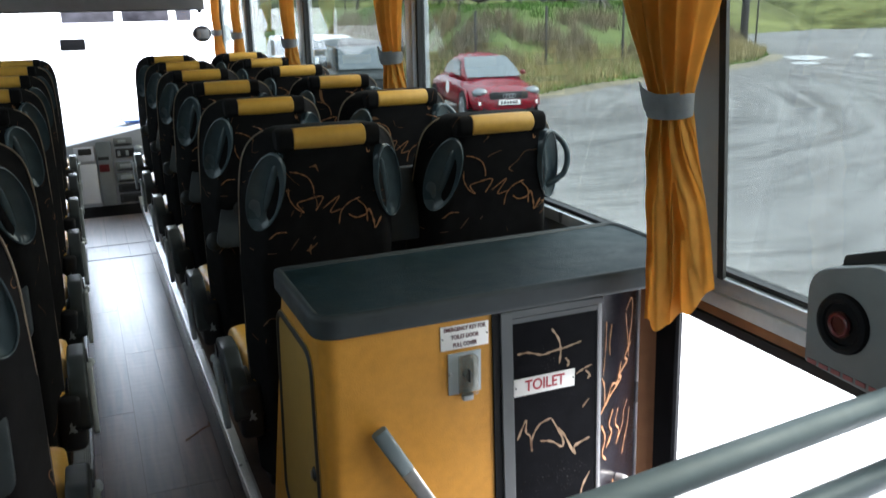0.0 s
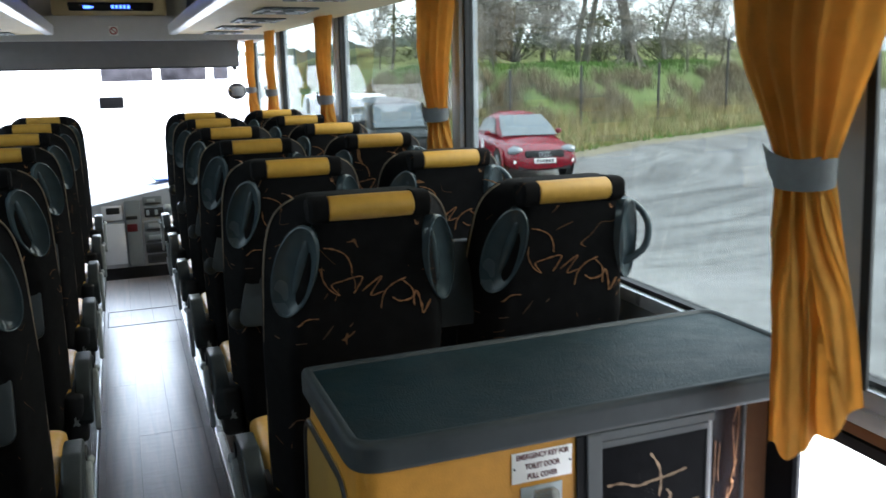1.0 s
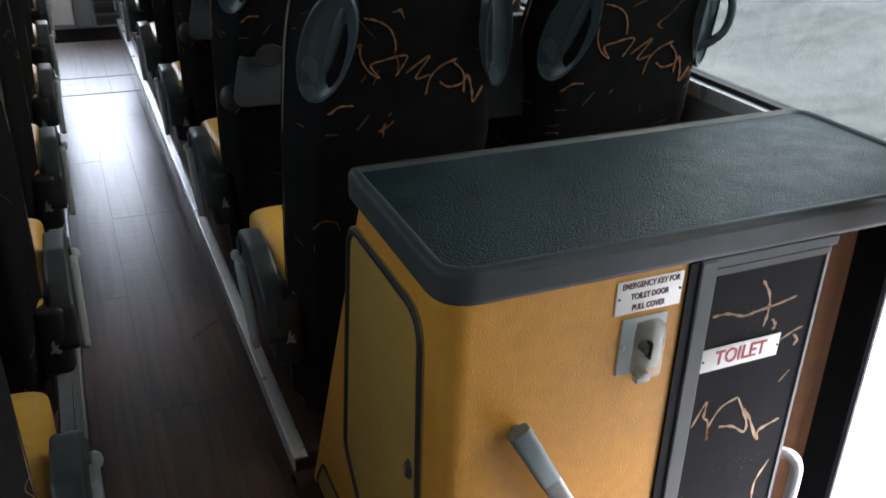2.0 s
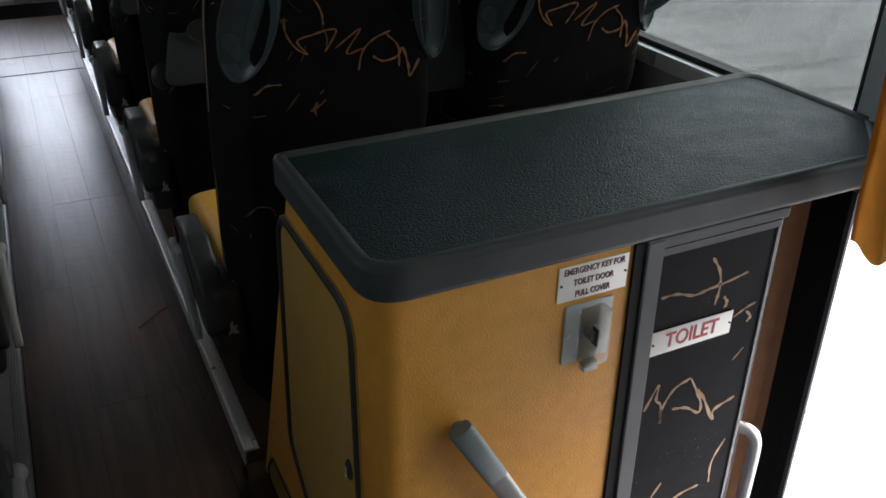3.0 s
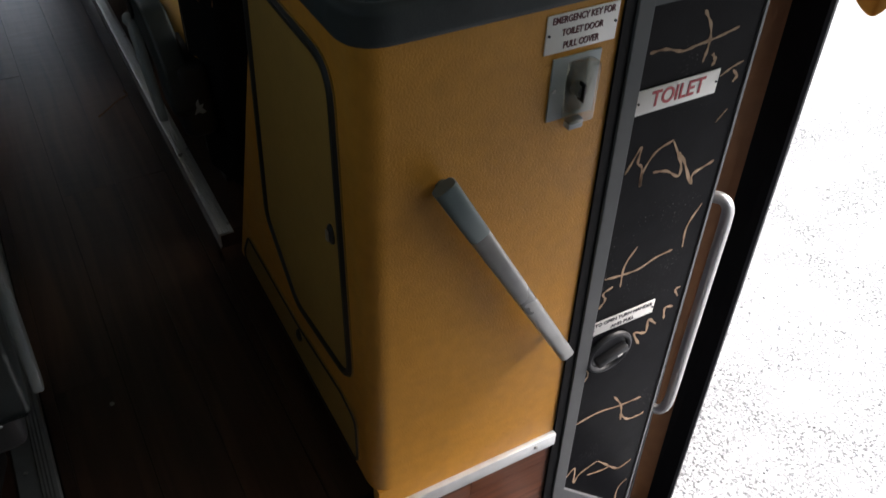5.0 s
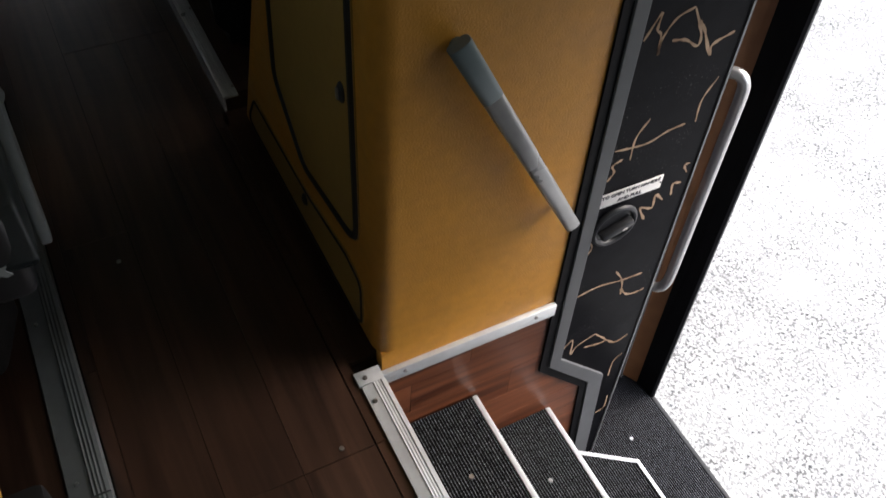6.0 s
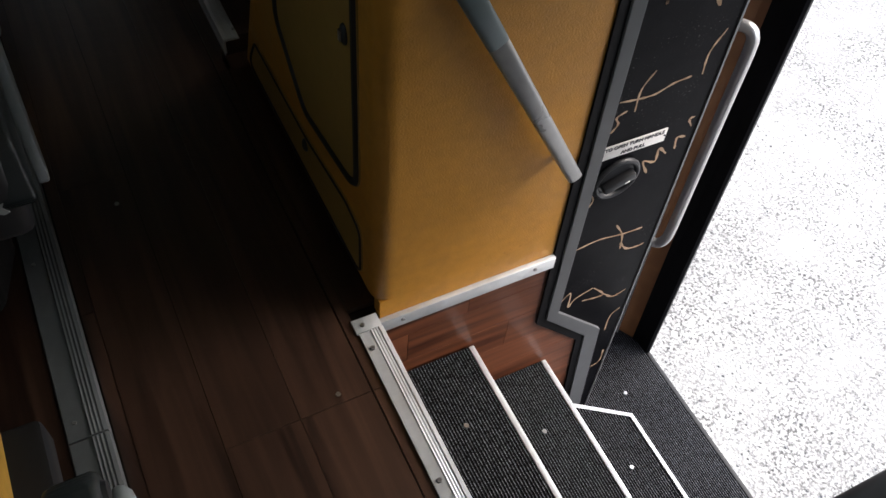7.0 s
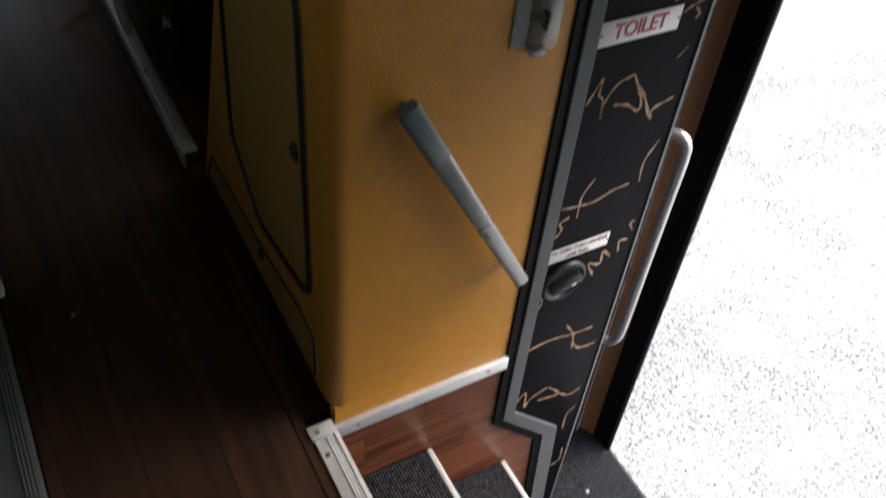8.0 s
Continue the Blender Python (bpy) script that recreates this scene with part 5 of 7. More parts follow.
# ================= overhead and front =================
def rack(name, x_in, x_out, y0, y1, label):
    """Overhead luggage rack: cream underside, pale rounded edge, service panels below."""
    sg = 1 if x_out > x_in else -1
    r = thing(name, ((x_in + x_out) / 2, (y0 + y1) / 2, 1.69), label, "luggage rack", "luggage racks")
    part("underside", prism(rounded([(x_in + sg * 0.02, 1.695), (x_out, 1.685), (x_out, 1.72), (x_in + sg * 0.02, 1.735)], 0.004, 3), "y", y0, y1), M_HEADLINE, r, "cream vinyl underside", smooth=False)
    part("edge", prism(rounded([(x_in - sg * 0.012, 1.692), (x_in + sg * 0.05, 1.686), (x_in + sg * 0.02, 1.75), (x_in - sg * 0.02, 1.772)], 0.012, 4), "y", y0 - 0.02, y1 + 0.02), M_RACKEDGE, r, "pale glossy edge")
    part("back", prism([(x_in + sg * 0.10, 1.74), (x_out, 1.74), (x_out, 2.095), (x_in + sg * 0.16, 2.095)], "y", y0 + 0.01, y1 - 0.01), M_DARKPL, r, "dark open rack", smooth=False)
    y = y0 + 0.40
    while y < y1 - 0.3:
        xm = x_in + sg * 0.345
        p = part("service_panel", merge(box(xm - 0.125, xm + 0.125, y, y + 0.022, 1.680, 1.6895, 0.003), box(xm - 0.125, xm + 0.125, y + 0.348, y + 0.37, 1.680, 1.6895, 0.003),
                 box(xm - 0.125, xm - 0.105, y + 0.0221, y + 0.3479, 1.680, 1.6895, 0.003), box(xm + 0.105, xm + 0.125, y + 0.0221, y + 0.3479, 1.680, 1.6895, 0.003)), M_PLASTIC, r, "grey frame of the reading-light panel")
        part("recess", box(xm - 0.105, xm + 0.105, y + 0.022, y + 0.348, 1.6835, 1.6885), M_DARKPL, p, "dark recessed panel", smooth=False)
        for dx in (-0.055, 0.055):
            part("reading_lamp", disc((xm + dx, y + 0.09, 1.681), 0.030, 0.008, "z", 16), M_ALU, p)
            part("air_nozzle", tube([(xm + dx + 0.028 * math.cos(a), y + 0.275 + 0.028 * math.sin(a), 1.681) for a in [2 * math.pi * k / 14 for k in range(14)]], 0.006, 6, closed=True), M_ALU, p)
        for k in range(4):
            part("speaker_slat", box(xm - 0.085, xm + 0.085, y + 0.145 + 0.022 * k, y + 0.155 + 0.022 * k, 1.679, 1.6834, 0.001), M_PLASTIC, p)
        y += 0.82
    return r


rack("luggage_rack", 0.20, XR - 0.002, -2.45, 5.88, "cream overhead luggage rack with pale edge and light panels")
rack("luggage_rack", -0.63, XL + 0.002, -2.45, 5.88, "cream overhead luggage rack with pale edge and light panels")

cp = thing("clock_panel", (-0.2, 6.0, 1.84), "cream overhead panel with a black blue-digit display", "display panel")
part("surround", merge(prism(rounded([(-0.62, 1.835), (0.19, 1.835), (0.19, 2.0), (-0.62, 2.0)], 0.02, 4), "y", 5.99, 6.05, 0.006)), M_HEADLINE, cp, "cream surround")
part("display", prism(rounded([(-0.50, 1.868), (0.09, 1.868), (0.10, 1.93), (-0.51, 1.93)], 0.012, 4), "y", 5.984, 5.995), M_RUBBER, cp, "black glossy display")
M_DIGIT = mat("blue_display_segments", (0.02, 0.05, 0.6), 0.4)
dg = M_DIGIT.node_tree.nodes["Principled BSDF"]
dg.inputs["Emission Color"].default_value, dg.inputs["Emission Strength"].default_value = (0.05, 0.12, 1.0, 1), 0.5
for x, wd, h in ((-0.40, 0.05, 0.022), (-0.36, 0.03, 0.012)):
    part("lit_symbol", box(x, x + wd, 5.981, 5.983, 1.895 - h / 2, 1.895 + h / 2, 0.0004), M_DIGIT, cp)
for k in range(5):
    part("unreadable_digit", box(-0.205 + 0.028 * k, -0.187 + 0.028 * k, 5.981, 5.983, 1.885, 1.91), M_DIGIT, cp, smooth=False)
solid("bulkhead_front", prism([(5.99, 1.833), (6.10, 1.833), (6.75, 1.655), (6.75, 1.64), (6.02, 1.655)], "x", XL + 0.002, XR - 0.002), M_GREYPANEL, "grey vinyl bulkhead over the windscreen", "bulkhead", "structure", smooth=False)
solid("bulkhead_upper", box(XL + 0.002, XR - 0.002, 6.06, 6.12, 1.834, 2.098), M_GREYPANEL, "grey vinyl bulkhead over the driver's cab", "bulkhead", "structure", smooth=False)
bl = thing("sun_blind", (-0.15, 6.1, 1.43), "grey roller sun blind pulled partly down", "sun blind")
part("fabric", box(-1.34, 0.728, 6.12, 6.126, 1.447, 1.654), M_BLIND, bl, "grey blind fabric", smooth=False)
part("bottom_bar", box(-1.34, 0.728, 6.115, 6.131, 1.440, 1.452, 0.003), M_DARKPL, bl)
ns = thing("no_smoking_sign", (-0.2, 5.97, 1.68), "small white square sticker with a red ring", "sign")
part("plate", box(-0.238, -0.172, 5.982, 5.988, 1.688, 1.758, 0.001), M_WHITE, ns)
part("ring", tube([(-0.205 + 0.024 * math.cos(2 * math.pi * k / 24), 5.980, 1.723 + 0.024 * math.sin(2 * math.pi * k / 24)) for k in range(24)], 0.004, 6, closed=True), M_RED, ns)
part("bar", moved(box(-0.022, 0.022, 5.979, 5.981, -0.003, 0.003), Matrix.Translation((-0.205, 0, 1.723)) @ Matrix.Rotation(radians(45), 4, "Y")), M_RED, ns, smooth=False)

# dashboard
db = thing("dashboard", (-0.2, 6.2, -0.36), "grey dashboard with pale locker door, radio and switches", "dashboard")
def slanted(poly, x0, x1, rise):
    """A section in y and z drawn across the coach, its upper corners climbing by rise from x0 to x1."""
    bm = prism(poly, "x", x0, x1, 0.01)
    for v in bm.verts:
        if v.co.z > 0.2:
            v.co.z += rise * ((v.co.x - x0) / (x1 - x0) - 0.5)
    return bm


part("body", slanted([(5.90, -0.36), (6.97, -0.36), (6.97, 0.51), (6.25, 0.50), (5.98, 0.42), (5.92, 0.05)], XL + 0.004, XR - 0.004, 0.30), M_DASH, db, smooth=False)
ct = part("console", slanted([(5.665, -0.035), (5.97, -0.035), (6.10, 0.50), (5.92, 0.53), (5.715, 0.52)], -0.49, 0.32, 0.15), M_DASH, db, "angled grey centre console")
part("kick_panel", box(-0.47, 0.30, 5.76, 5.90, -0.358, -0.037, 0.004), M_DARKPL, ct, "dark recessed kick panel")


def on_console(x0, x1, z0, z1, proud=0.012, bevel=0.004):
    """A flat piece lying on the sloping rear face of the console."""
    zc = (z0 + z1) / 2
    m = Matrix.Translation(((x0 + x1) / 2, 5.665 + (zc + 0.035) * 0.09, zc)) @ Matrix.Rotation(radians(-5.1), 4, "X")
    return moved(box(-(x1 - x0) / 2, (x1 - x0) / 2, -proud, 0.001, -(z1 - z0) / 2, (z1 - z0) / 2, bevel), m)


part("locker_door", on_console(-0.415, -0.262, -0.005, 0.302), M_DASHLT, ct, "pale locker door")
tr_ = part("tray", on_console(-0.415, -0.272, 0.325, 0.437, 0.010), M_DASHLT, ct, "pale open tray")
part("tray_opening", on_console(-0.385, -0.285, 0.372, 0.425, 0.013, 0.008), M_RUBBER, tr_)
pl_ = part("pillar", on_console(-0.252, -0.140, -0.03, 0.47, 0.016, 0.012), M_PLASTIC, ct, "darker grey centre pillar")
part("label_block", on_console(-0.245, -0.170, 0.235, 0.293, 0.020, 0.003), M_REDBTN, pl_, "red label block")
part("slot", on_console(-0.245, -0.165, 0.326, 0.353, 0.019, 0.004), M_RUBBER, pl_)
for k, (x0, x1, z0, z1) in enumerate(((-0.118, 0.02, 0.425, 0.492), (-0.112, 0.03, 0.335, 0.405), (-0.122, 0.04, 0.228, 0.305), (-0.126, 0.04, 0.140, 0.218), (-0.122, 0.04, 0.062, 0.130), (-0.118, 0.04, -0.018, 0.050))):
    slot = part("device", on_console(x0, x1, z0, z1, 0.014, 0.006), M_DARKPL if k in (1, 4, 5) else M_PLASTIC, ct)
    if k in (4, 5):
        part("opening", on_console(x0 + 0.022, x1 - 0.012, z0 + 0.014, z1 - 0.014, 0.017, 0.004), M_RUBBER, slot)
    elif k == 1:
        for b in range(4):
            part("switch", on_console(x0 + 0.012 + 0.031 * b, x0 + 0.034 + 0.031 * b, z0 + 0.014, z1 - 0.016, 0.020, 0.003), M_RUBBER if b % 2 else M_GREYLT, slot)
    else:
        part("screen", on_console(x0 + 0.030, x1 - 0.050, z0 + 0.024, z1 - 0.020, 0.018, 0.003), M_GREYLT, slot, "pale display")
        part("buttons", on_console(x0 + 0.014, x1 - 0.014, z0 + 0.006, z0 + 0.017, 0.017, 0.002), M_RUBBER, slot)
part("steering_knob", ball((0.055, 5.64, 0.40), 0.032, 0.025, 0.034), M_GREYLT, ct, "pale round knob")
M_PAPER = mat("white_paper", (0.78, 0.78, 0.76), 0.6, var=0.05, scale=20)
for k, (px, py, rz) in enumerate(((-0.42, 6.42, 14), (-0.12, 6.36, -9))):
    pp = thing("paper_sheets", (px, py, 0.49), "loose white paper sheets lying on the dashboard", "paper", "papers on the dashboard")
    for j in range(3):
        part("sheet", moved(box(-0.15, 0.15, -0.105, 0.105, 0.0, 0.0015), Matrix.Translation((px + 0.02 * j, py + 0.015 * j, 0.497 + 0.131 * (px + 0.215) + 0.003 * j)) @ Matrix.Rotation(radians(rz + 7 * j), 4, "Z") @ Matrix.Rotation(radians(-7.4), 4, "Y")), M_PAPER, pp, smooth=False)
fo = thing("blue_folder", (0.15, 6.2, 0.55), "blue folder lying on top of the dashboard", "folder")
part("cover", moved(box(-0.16, 0.16, -0.12, 0.12, -0.008, 0.008, 0.003), Matrix.Translation((0.14, 6.32, 0.565)) @ Matrix.Rotation(radians(12), 4, "Z") @ Matrix.Rotation(radians(6), 4, "X")), mat("blue_plastic_folder", (0.06, 0.16, 0.50), 0.35, var=0.1, scale=10), fo)
for sx in (XR - 0.085, XL + 0.085):
    mr = thing("exterior_mirror", (sx, 7.2, 1.2), "small black mirror head before the windscreen", "mirror")
    inward = -1 if sx > 0 else 1
    part("arm", tube(smooth_line([(sx + inward * 0.28, 7.0, 1.66), (sx + inward * 0.1, 7.25, 1.60), (sx, 7.3, 1.42)], 6), 0.018, 10), M_MATTBLACK, mr)
    part("head", ball((sx, 7.3, 1.22), 0.09, 0.06, 0.078), M_MATTBLACK, mr)
    part("glass", moved(box(-0.06, 0.06, -0.004, 0.0, -0.045, 0.045, 0.003), Matrix.Translation((sx, 7.238, 1.22))), M_RUBBER, mr)

# ================= outside: yard, bank, trees, vehicles =================
def gravel_mat(name):
    m = mat(name, (0.192, 0.192, 0.187), 0.85, var=0.24, scale=1.3, spec=0.1)
    nt = m.node_tree
    b = nt.nodes["Principled BSDF"]
    old = b.inputs["Base Color"].links[0].from_socket
    tc = nt.nodes.new("ShaderNodeTexCoord")
    vo = nt.nodes.new("ShaderNodeTexVoronoi")
    vo.inputs["Scale"].default_value = 120
    nt.links.new(tc.outputs["Object"], vo.inputs["Vector"])
    sp = nt.nodes.new("ShaderNodeMapRange")
    sp.inputs[1].default_value, sp.inputs[2].default_value = 0.0, 1.0
    sp.inputs[3].default_value, sp.inputs[4].default_value = 0.72, 1.30
    sepc = nt.nodes.new("ShaderNodeSeparateColor")
    nt.links.new(vo.outputs["Color"], sepc.inputs[0])
    nt.links.new(sepc.outputs[0], sp.inputs[0])
    gap = nt.nodes.new("ShaderNodeTexNoise")
    gap.inputs["Scale"].default_value, gap.inputs["Detail"].default_value, gap.inputs["Roughness"].default_value = 95, 6, 0.74
    nt.links.new(tc.outputs["Object"], gap.inputs["Vector"])
    gr_ = nt.nodes.new("ShaderNodeMapRange")
    gr_.inputs[1].default_value, gr_.inputs[2].default_value, gr_.inputs[3].default_value, gr_.inputs[4].default_value = 0.42, 0.54, 0.24, 1.2
    nt.links.new(gap.outputs["Fac"], gr_.inputs[0])
    spm = nt.nodes.new("ShaderNodeMath")
    spm.operation = "MULTIPLY"
    nt.links.new(sp.outputs[0], spm.inputs[0])
    nt.links.new(gr_.outputs[0], spm.inputs[1])
    # packed sandy patches between the loose grit
    pt = nt.nodes.new("ShaderNodeTexNoise")
    pt.inputs["Scale"].default_value, pt.inputs["Detail"].default_value, pt.inputs["Roughness"].default_value = 3.2, 6.0, 0.65
    nt.links.new(tc.outputs["Object"], pt.inputs["Vector"])
    pm = nt.nodes.new("ShaderNodeMapRange")
    pm.inputs[1].default_value, pm.inputs[2].default_value, pm.inputs[3].default_value, pm.inputs[4].default_value = 0.34, 0.58, 0.2, 1.0
    nt.links.new(pt.outputs["Fac"], pm.inputs[0])
    mul = nt.nodes.new("ShaderNodeMixRGB")
    mul.blend_type = "MULTIPLY"
    nt.links.new(pm.outputs[0], mul.inputs[0])
    nt.links.new(old, mul.inputs[1])
    nt.links.new(spm.outputs[0], mul.inputs[2])
    # wheel tracks that swing round across the yard
    rel = nt.nodes.new("ShaderNodeVectorMath")
    rel.operation = "SUBTRACT"
    rel.inputs[1].default_value = (8.8, 27.5, 0)
    warp = nt.nodes.new("ShaderNodeTexNoise")
    warp.inputs["Scale"].default_value = 0.12
    wadd = nt.nodes.new("ShaderNodeVectorMath")
    wadd.operation = "MULTIPLY_ADD"
    wadd.inputs[1].default_value = (5, 5, 0)
    nt.links.new(tc.outputs["Object"], warp.inputs["Vector"])
    nt.links.new(warp.outputs["Color"], wadd.inputs[0])
    nt.links.new(tc.outputs["Object"], wadd.inputs[2])
    nt.links.new(wadd.outputs[0], rel.inputs[0])
    dist = nt.nodes.new("ShaderNodeVectorMath")
    dist.operation = "LENGTH"
    nt.links.new(rel.outputs[0], dist.inputs[0])
    far = nt.nodes.new("ShaderNodeMath")
    far.operation = "MULTIPLY"
    far.inputs[1].default_value = 1.7
    nt.links.new(dist.outputs["Value"], far.inputs[0])
    slow = nt.nodes.new("ShaderNodeVectorMath")
    slow.operation = "SCALE"
    slow.inputs["Scale"].default_value = 0.10
    nt.links.new(tc.outputs["Object"], slow.inputs[0])
    sxy = nt.nodes.new("ShaderNodeSeparateXYZ")
    nt.links.new(slow.outputs[0], sxy.inputs[0])
    cmb = nt.nodes.new("ShaderNodeCombineXYZ")
    nt.links.new(far.outputs[0], cmb.inputs[0])
    nt.links.new(sxy.outputs[0], cmb.inputs[1])
    nt.links.new(sxy.outputs[1], cmb.inputs[2])
    wv = nt.nodes.new("ShaderNodeTexNoise")
    wv.inputs["Scale"].default_value, wv.inputs["Detail"].default_value, wv.inputs["Roughness"].default_value = 1.0, 4.0, 0.6
    nt.links.new(cmb.outputs[0], wv.inputs["Vector"])
    tr = nt.nodes.new("ShaderNodeMapRange")
    tr.inputs[1].default_value, tr.inputs[2].default_value, tr.inputs[3].default_value, tr.inputs[4].default_value = 0.37, 0.54, 0.64, 1.08
    nt.links.new(wv.outputs["Fac"], tr.inputs[0])
    mul2 = nt.nodes.new("ShaderNodeMixRGB")
    mul2.blend_type = "MULTIPLY"
    xs = nt.nodes.new("ShaderNodeSeparateXYZ")
    nt.links.new(tc.outputs["Object"], xs.inputs[0])
    away = nt.nodes.new("ShaderNodeMapRange")      # the tracks keep clear of the parked coach
    away.inputs[1].default_value, away.inputs[2].default_value, away.inputs[3].default_value, away.inputs[4].default_value = 2.5, 5.5, 0.25, 1.0
    nt.links.new(xs.outputs[0], away.inputs[0])
    nt.links.new(away.outputs[0], mul2.inputs[0])
    nt.links.new(mul.outputs[0], mul2.inputs[1])
    nt.links.new(tr.outputs[0], mul2.inputs[2])
    # glare outside the open doorway, painted as a lighter gravel colour beside the coach
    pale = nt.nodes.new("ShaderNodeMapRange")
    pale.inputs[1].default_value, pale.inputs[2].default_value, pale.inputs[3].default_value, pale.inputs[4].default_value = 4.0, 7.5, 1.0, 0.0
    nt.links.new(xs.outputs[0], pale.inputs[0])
    # dry: gravel colour multiplied up for that painted glare
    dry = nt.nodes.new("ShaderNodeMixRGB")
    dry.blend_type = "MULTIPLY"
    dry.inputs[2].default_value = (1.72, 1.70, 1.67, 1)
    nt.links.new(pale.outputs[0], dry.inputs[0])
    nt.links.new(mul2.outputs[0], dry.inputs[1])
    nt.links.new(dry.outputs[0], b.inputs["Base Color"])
    bp = nt.nodes.new("ShaderNodeBump")
    bp.inputs["Strength"].default_value, bp.inputs["Distance"].default_value = 0.5, 0.006
    nt.links.new(vo.outputs["Distance"], bp.inputs["Height"])
    nt.links.new(bp.outputs[0], b.inputs["Normal"])
    return m


M_GRAVEL = gravel_mat("wet_grey_gravel_yard")
M_STONE = mat("loose_stone", (0.20, 0.20, 0.195), 0.8, var=0.35, scale=25)
M_GRASS = mat("rough_grass_bank", (0.065, 0.130, 0.022), 0.9, var=0.45, scale=2.2, bump=0.8, bscale=14, var2=(0.10, 0.13, 0.035))
M_STRAW = mat("dry_straw_grass", (0.34, 0.28, 0.14), 0.9, var=0.35, scale=3)
M_SCRUB = mat("brown_scrub_stems", (0.20, 0.16, 0.10), 0.9, var=0.4, scale=2)
M_GREENBLADE = mat("green_grass_blades", (0.085, 0.175, 0.026), 0.85, var=0.4, scale=2)
M_BARK = mat("grey_brown_bark", (0.15, 0.132, 0.105), 0.9, var=0.4, scale=6, bump=0.6, bscale=30)
M_TWIG = mat("bare_twigs", (0.30, 0.265, 0.22), 0.9, var=0.3, scale=3)
M_WATER = mat("puddle_water", (0.20, 0.20, 0.19), 0.32, spec=1.0)
M_HILL = mat("far_winter_woods", (0.10, 0.115, 0.085), 0.95, var=0.4, scale=0.25)
M_CARRED = mat("bright_red_car_paint", (0.17, 0.002, 0.010), 0.2, var=0.05, scale=4)
M_CARDARK = mat("dark_green_vehicle_paint", (0.010, 0.014, 0.013), 0.4, var=0.1, scale=4, spec=0.25)
M_CARWHITE = mat("white_vehicle_paint", (0.80, 0.80, 0.80), 0.3, var=0.03, scale=3)
M_CARGLASS = mat("car_window_glass", (0.13, 0.155, 0.165), 0.08, spec=0.55)
M_CARSIDEGLASS = mat("dark_car_side_glass", (0.012, 0.014, 0.016), 0.08, spec=0.4)
M_VANGLASS = mat("hazy_van_glass", (0.006, 0.006, 0.009), 0.4, var=0.9, scale=3.5, var2=(0.032, 0.030, 0.034), spec=0.03)
M_TYRE = mat("tyre_rubber", (0.014, 0.014, 0.014), 0.8, var=0.2, scale=20)
M_RIM = mat("alloy_wheel", (0.45, 0.46, 0.47), 0.3, 0.8)
M_LAMP = mat("clear_headlamp", (0.20, 0.22, 0.23), 0.12, 0.3)
M_TEAL = mat("teal_shed_cladding", (0.06, 0.11, 0.125), 0.6, var=0.1, scale=0.6)
M_PALEPILE = mat("pale_grit_heap", (0.55, 0.55, 0.54), 0.9, var=0.1, scale=1)

bm = bmesh.new()
bmesh.ops.create_grid(bm, x_segments=90, y_segments=90, size=260)
for v in bm.verts:
    far = max(0.0, v.co.length - 60)
    v.co.z = GROUND + 0.0 + 0.02 * noise.noise(v.co * 0.11) * min(1, far / 20) * 20
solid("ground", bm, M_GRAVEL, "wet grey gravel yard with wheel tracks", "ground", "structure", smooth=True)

# loose stones before the doorway
rnd = random.Random(5)
vs, fs = [], []
for _ in range(1500):
    x, y = 0.98 + abs(rnd.gauss(0, 1.1)), rnd.uniform(-1.6, 2.2)
    r = rnd.uniform(0.003, 0.007)
    b0 = len(vs)
    a = rnd.uniform(0, 6.28)
    vs.extend([(x + r * math.cos(a + k * 1.571) * rnd.uniform(0.7, 1.2), y + r * math.sin(a + k * 1.571) * rnd.uniform(0.7, 1.2), GROUND - 0.001) for k in range(4)])
    vs.extend([(x + 0.6 * r * math.cos(a + k * 1.571), y + 0.6 * r * math.sin(a + k * 1.571), GROUND + r * rnd.uniform(0.5, 0.9)) for k in range(4)])
    fs.extend([(b0 + 4, b0 + 5, b0 + 6, b0 + 7)] + [(b0 + k, b0 + (k + 1) % 4, b0 + 4 + (k + 1) % 4, b0 + 4 + k) for k in range(4)])
me = bpy.data.meshes.new("gravel_stones")
me.from_pydata(vs, [], fs)
me.materials.append(M_STONE)
tagged(new("gravel_stones", me), "loose grey gravel stones lying before the doorway", "gravel", kind="stuff")

for px, py, rx, ry in ((31.2, 29.6, 0.95, 1.6), (28.6, 27.0, 0.55, 1.0), (34.6, 29.4, 0.4, 1.3)):
    ring = [(px + 0.68 * rx * c + 0.73 * ry * s, py - 0.73 * rx * c + 0.68 * ry * s) for c, s in [(math.cos(a) * (1 + 0.12 * math.sin(3 * a + px)), math.sin(a) * (1 + 0.2 * math.sin(2 * a + py))) for a in [2 * math.pi * k / 28 for k in range(28)]]]
    solid("puddle", prism(ring, "z", GROUND - 0.01, GROUND + 0.012), M_WATER, "shallow puddle mirroring the bright sky", "puddle", group="puddles", smooth=False)

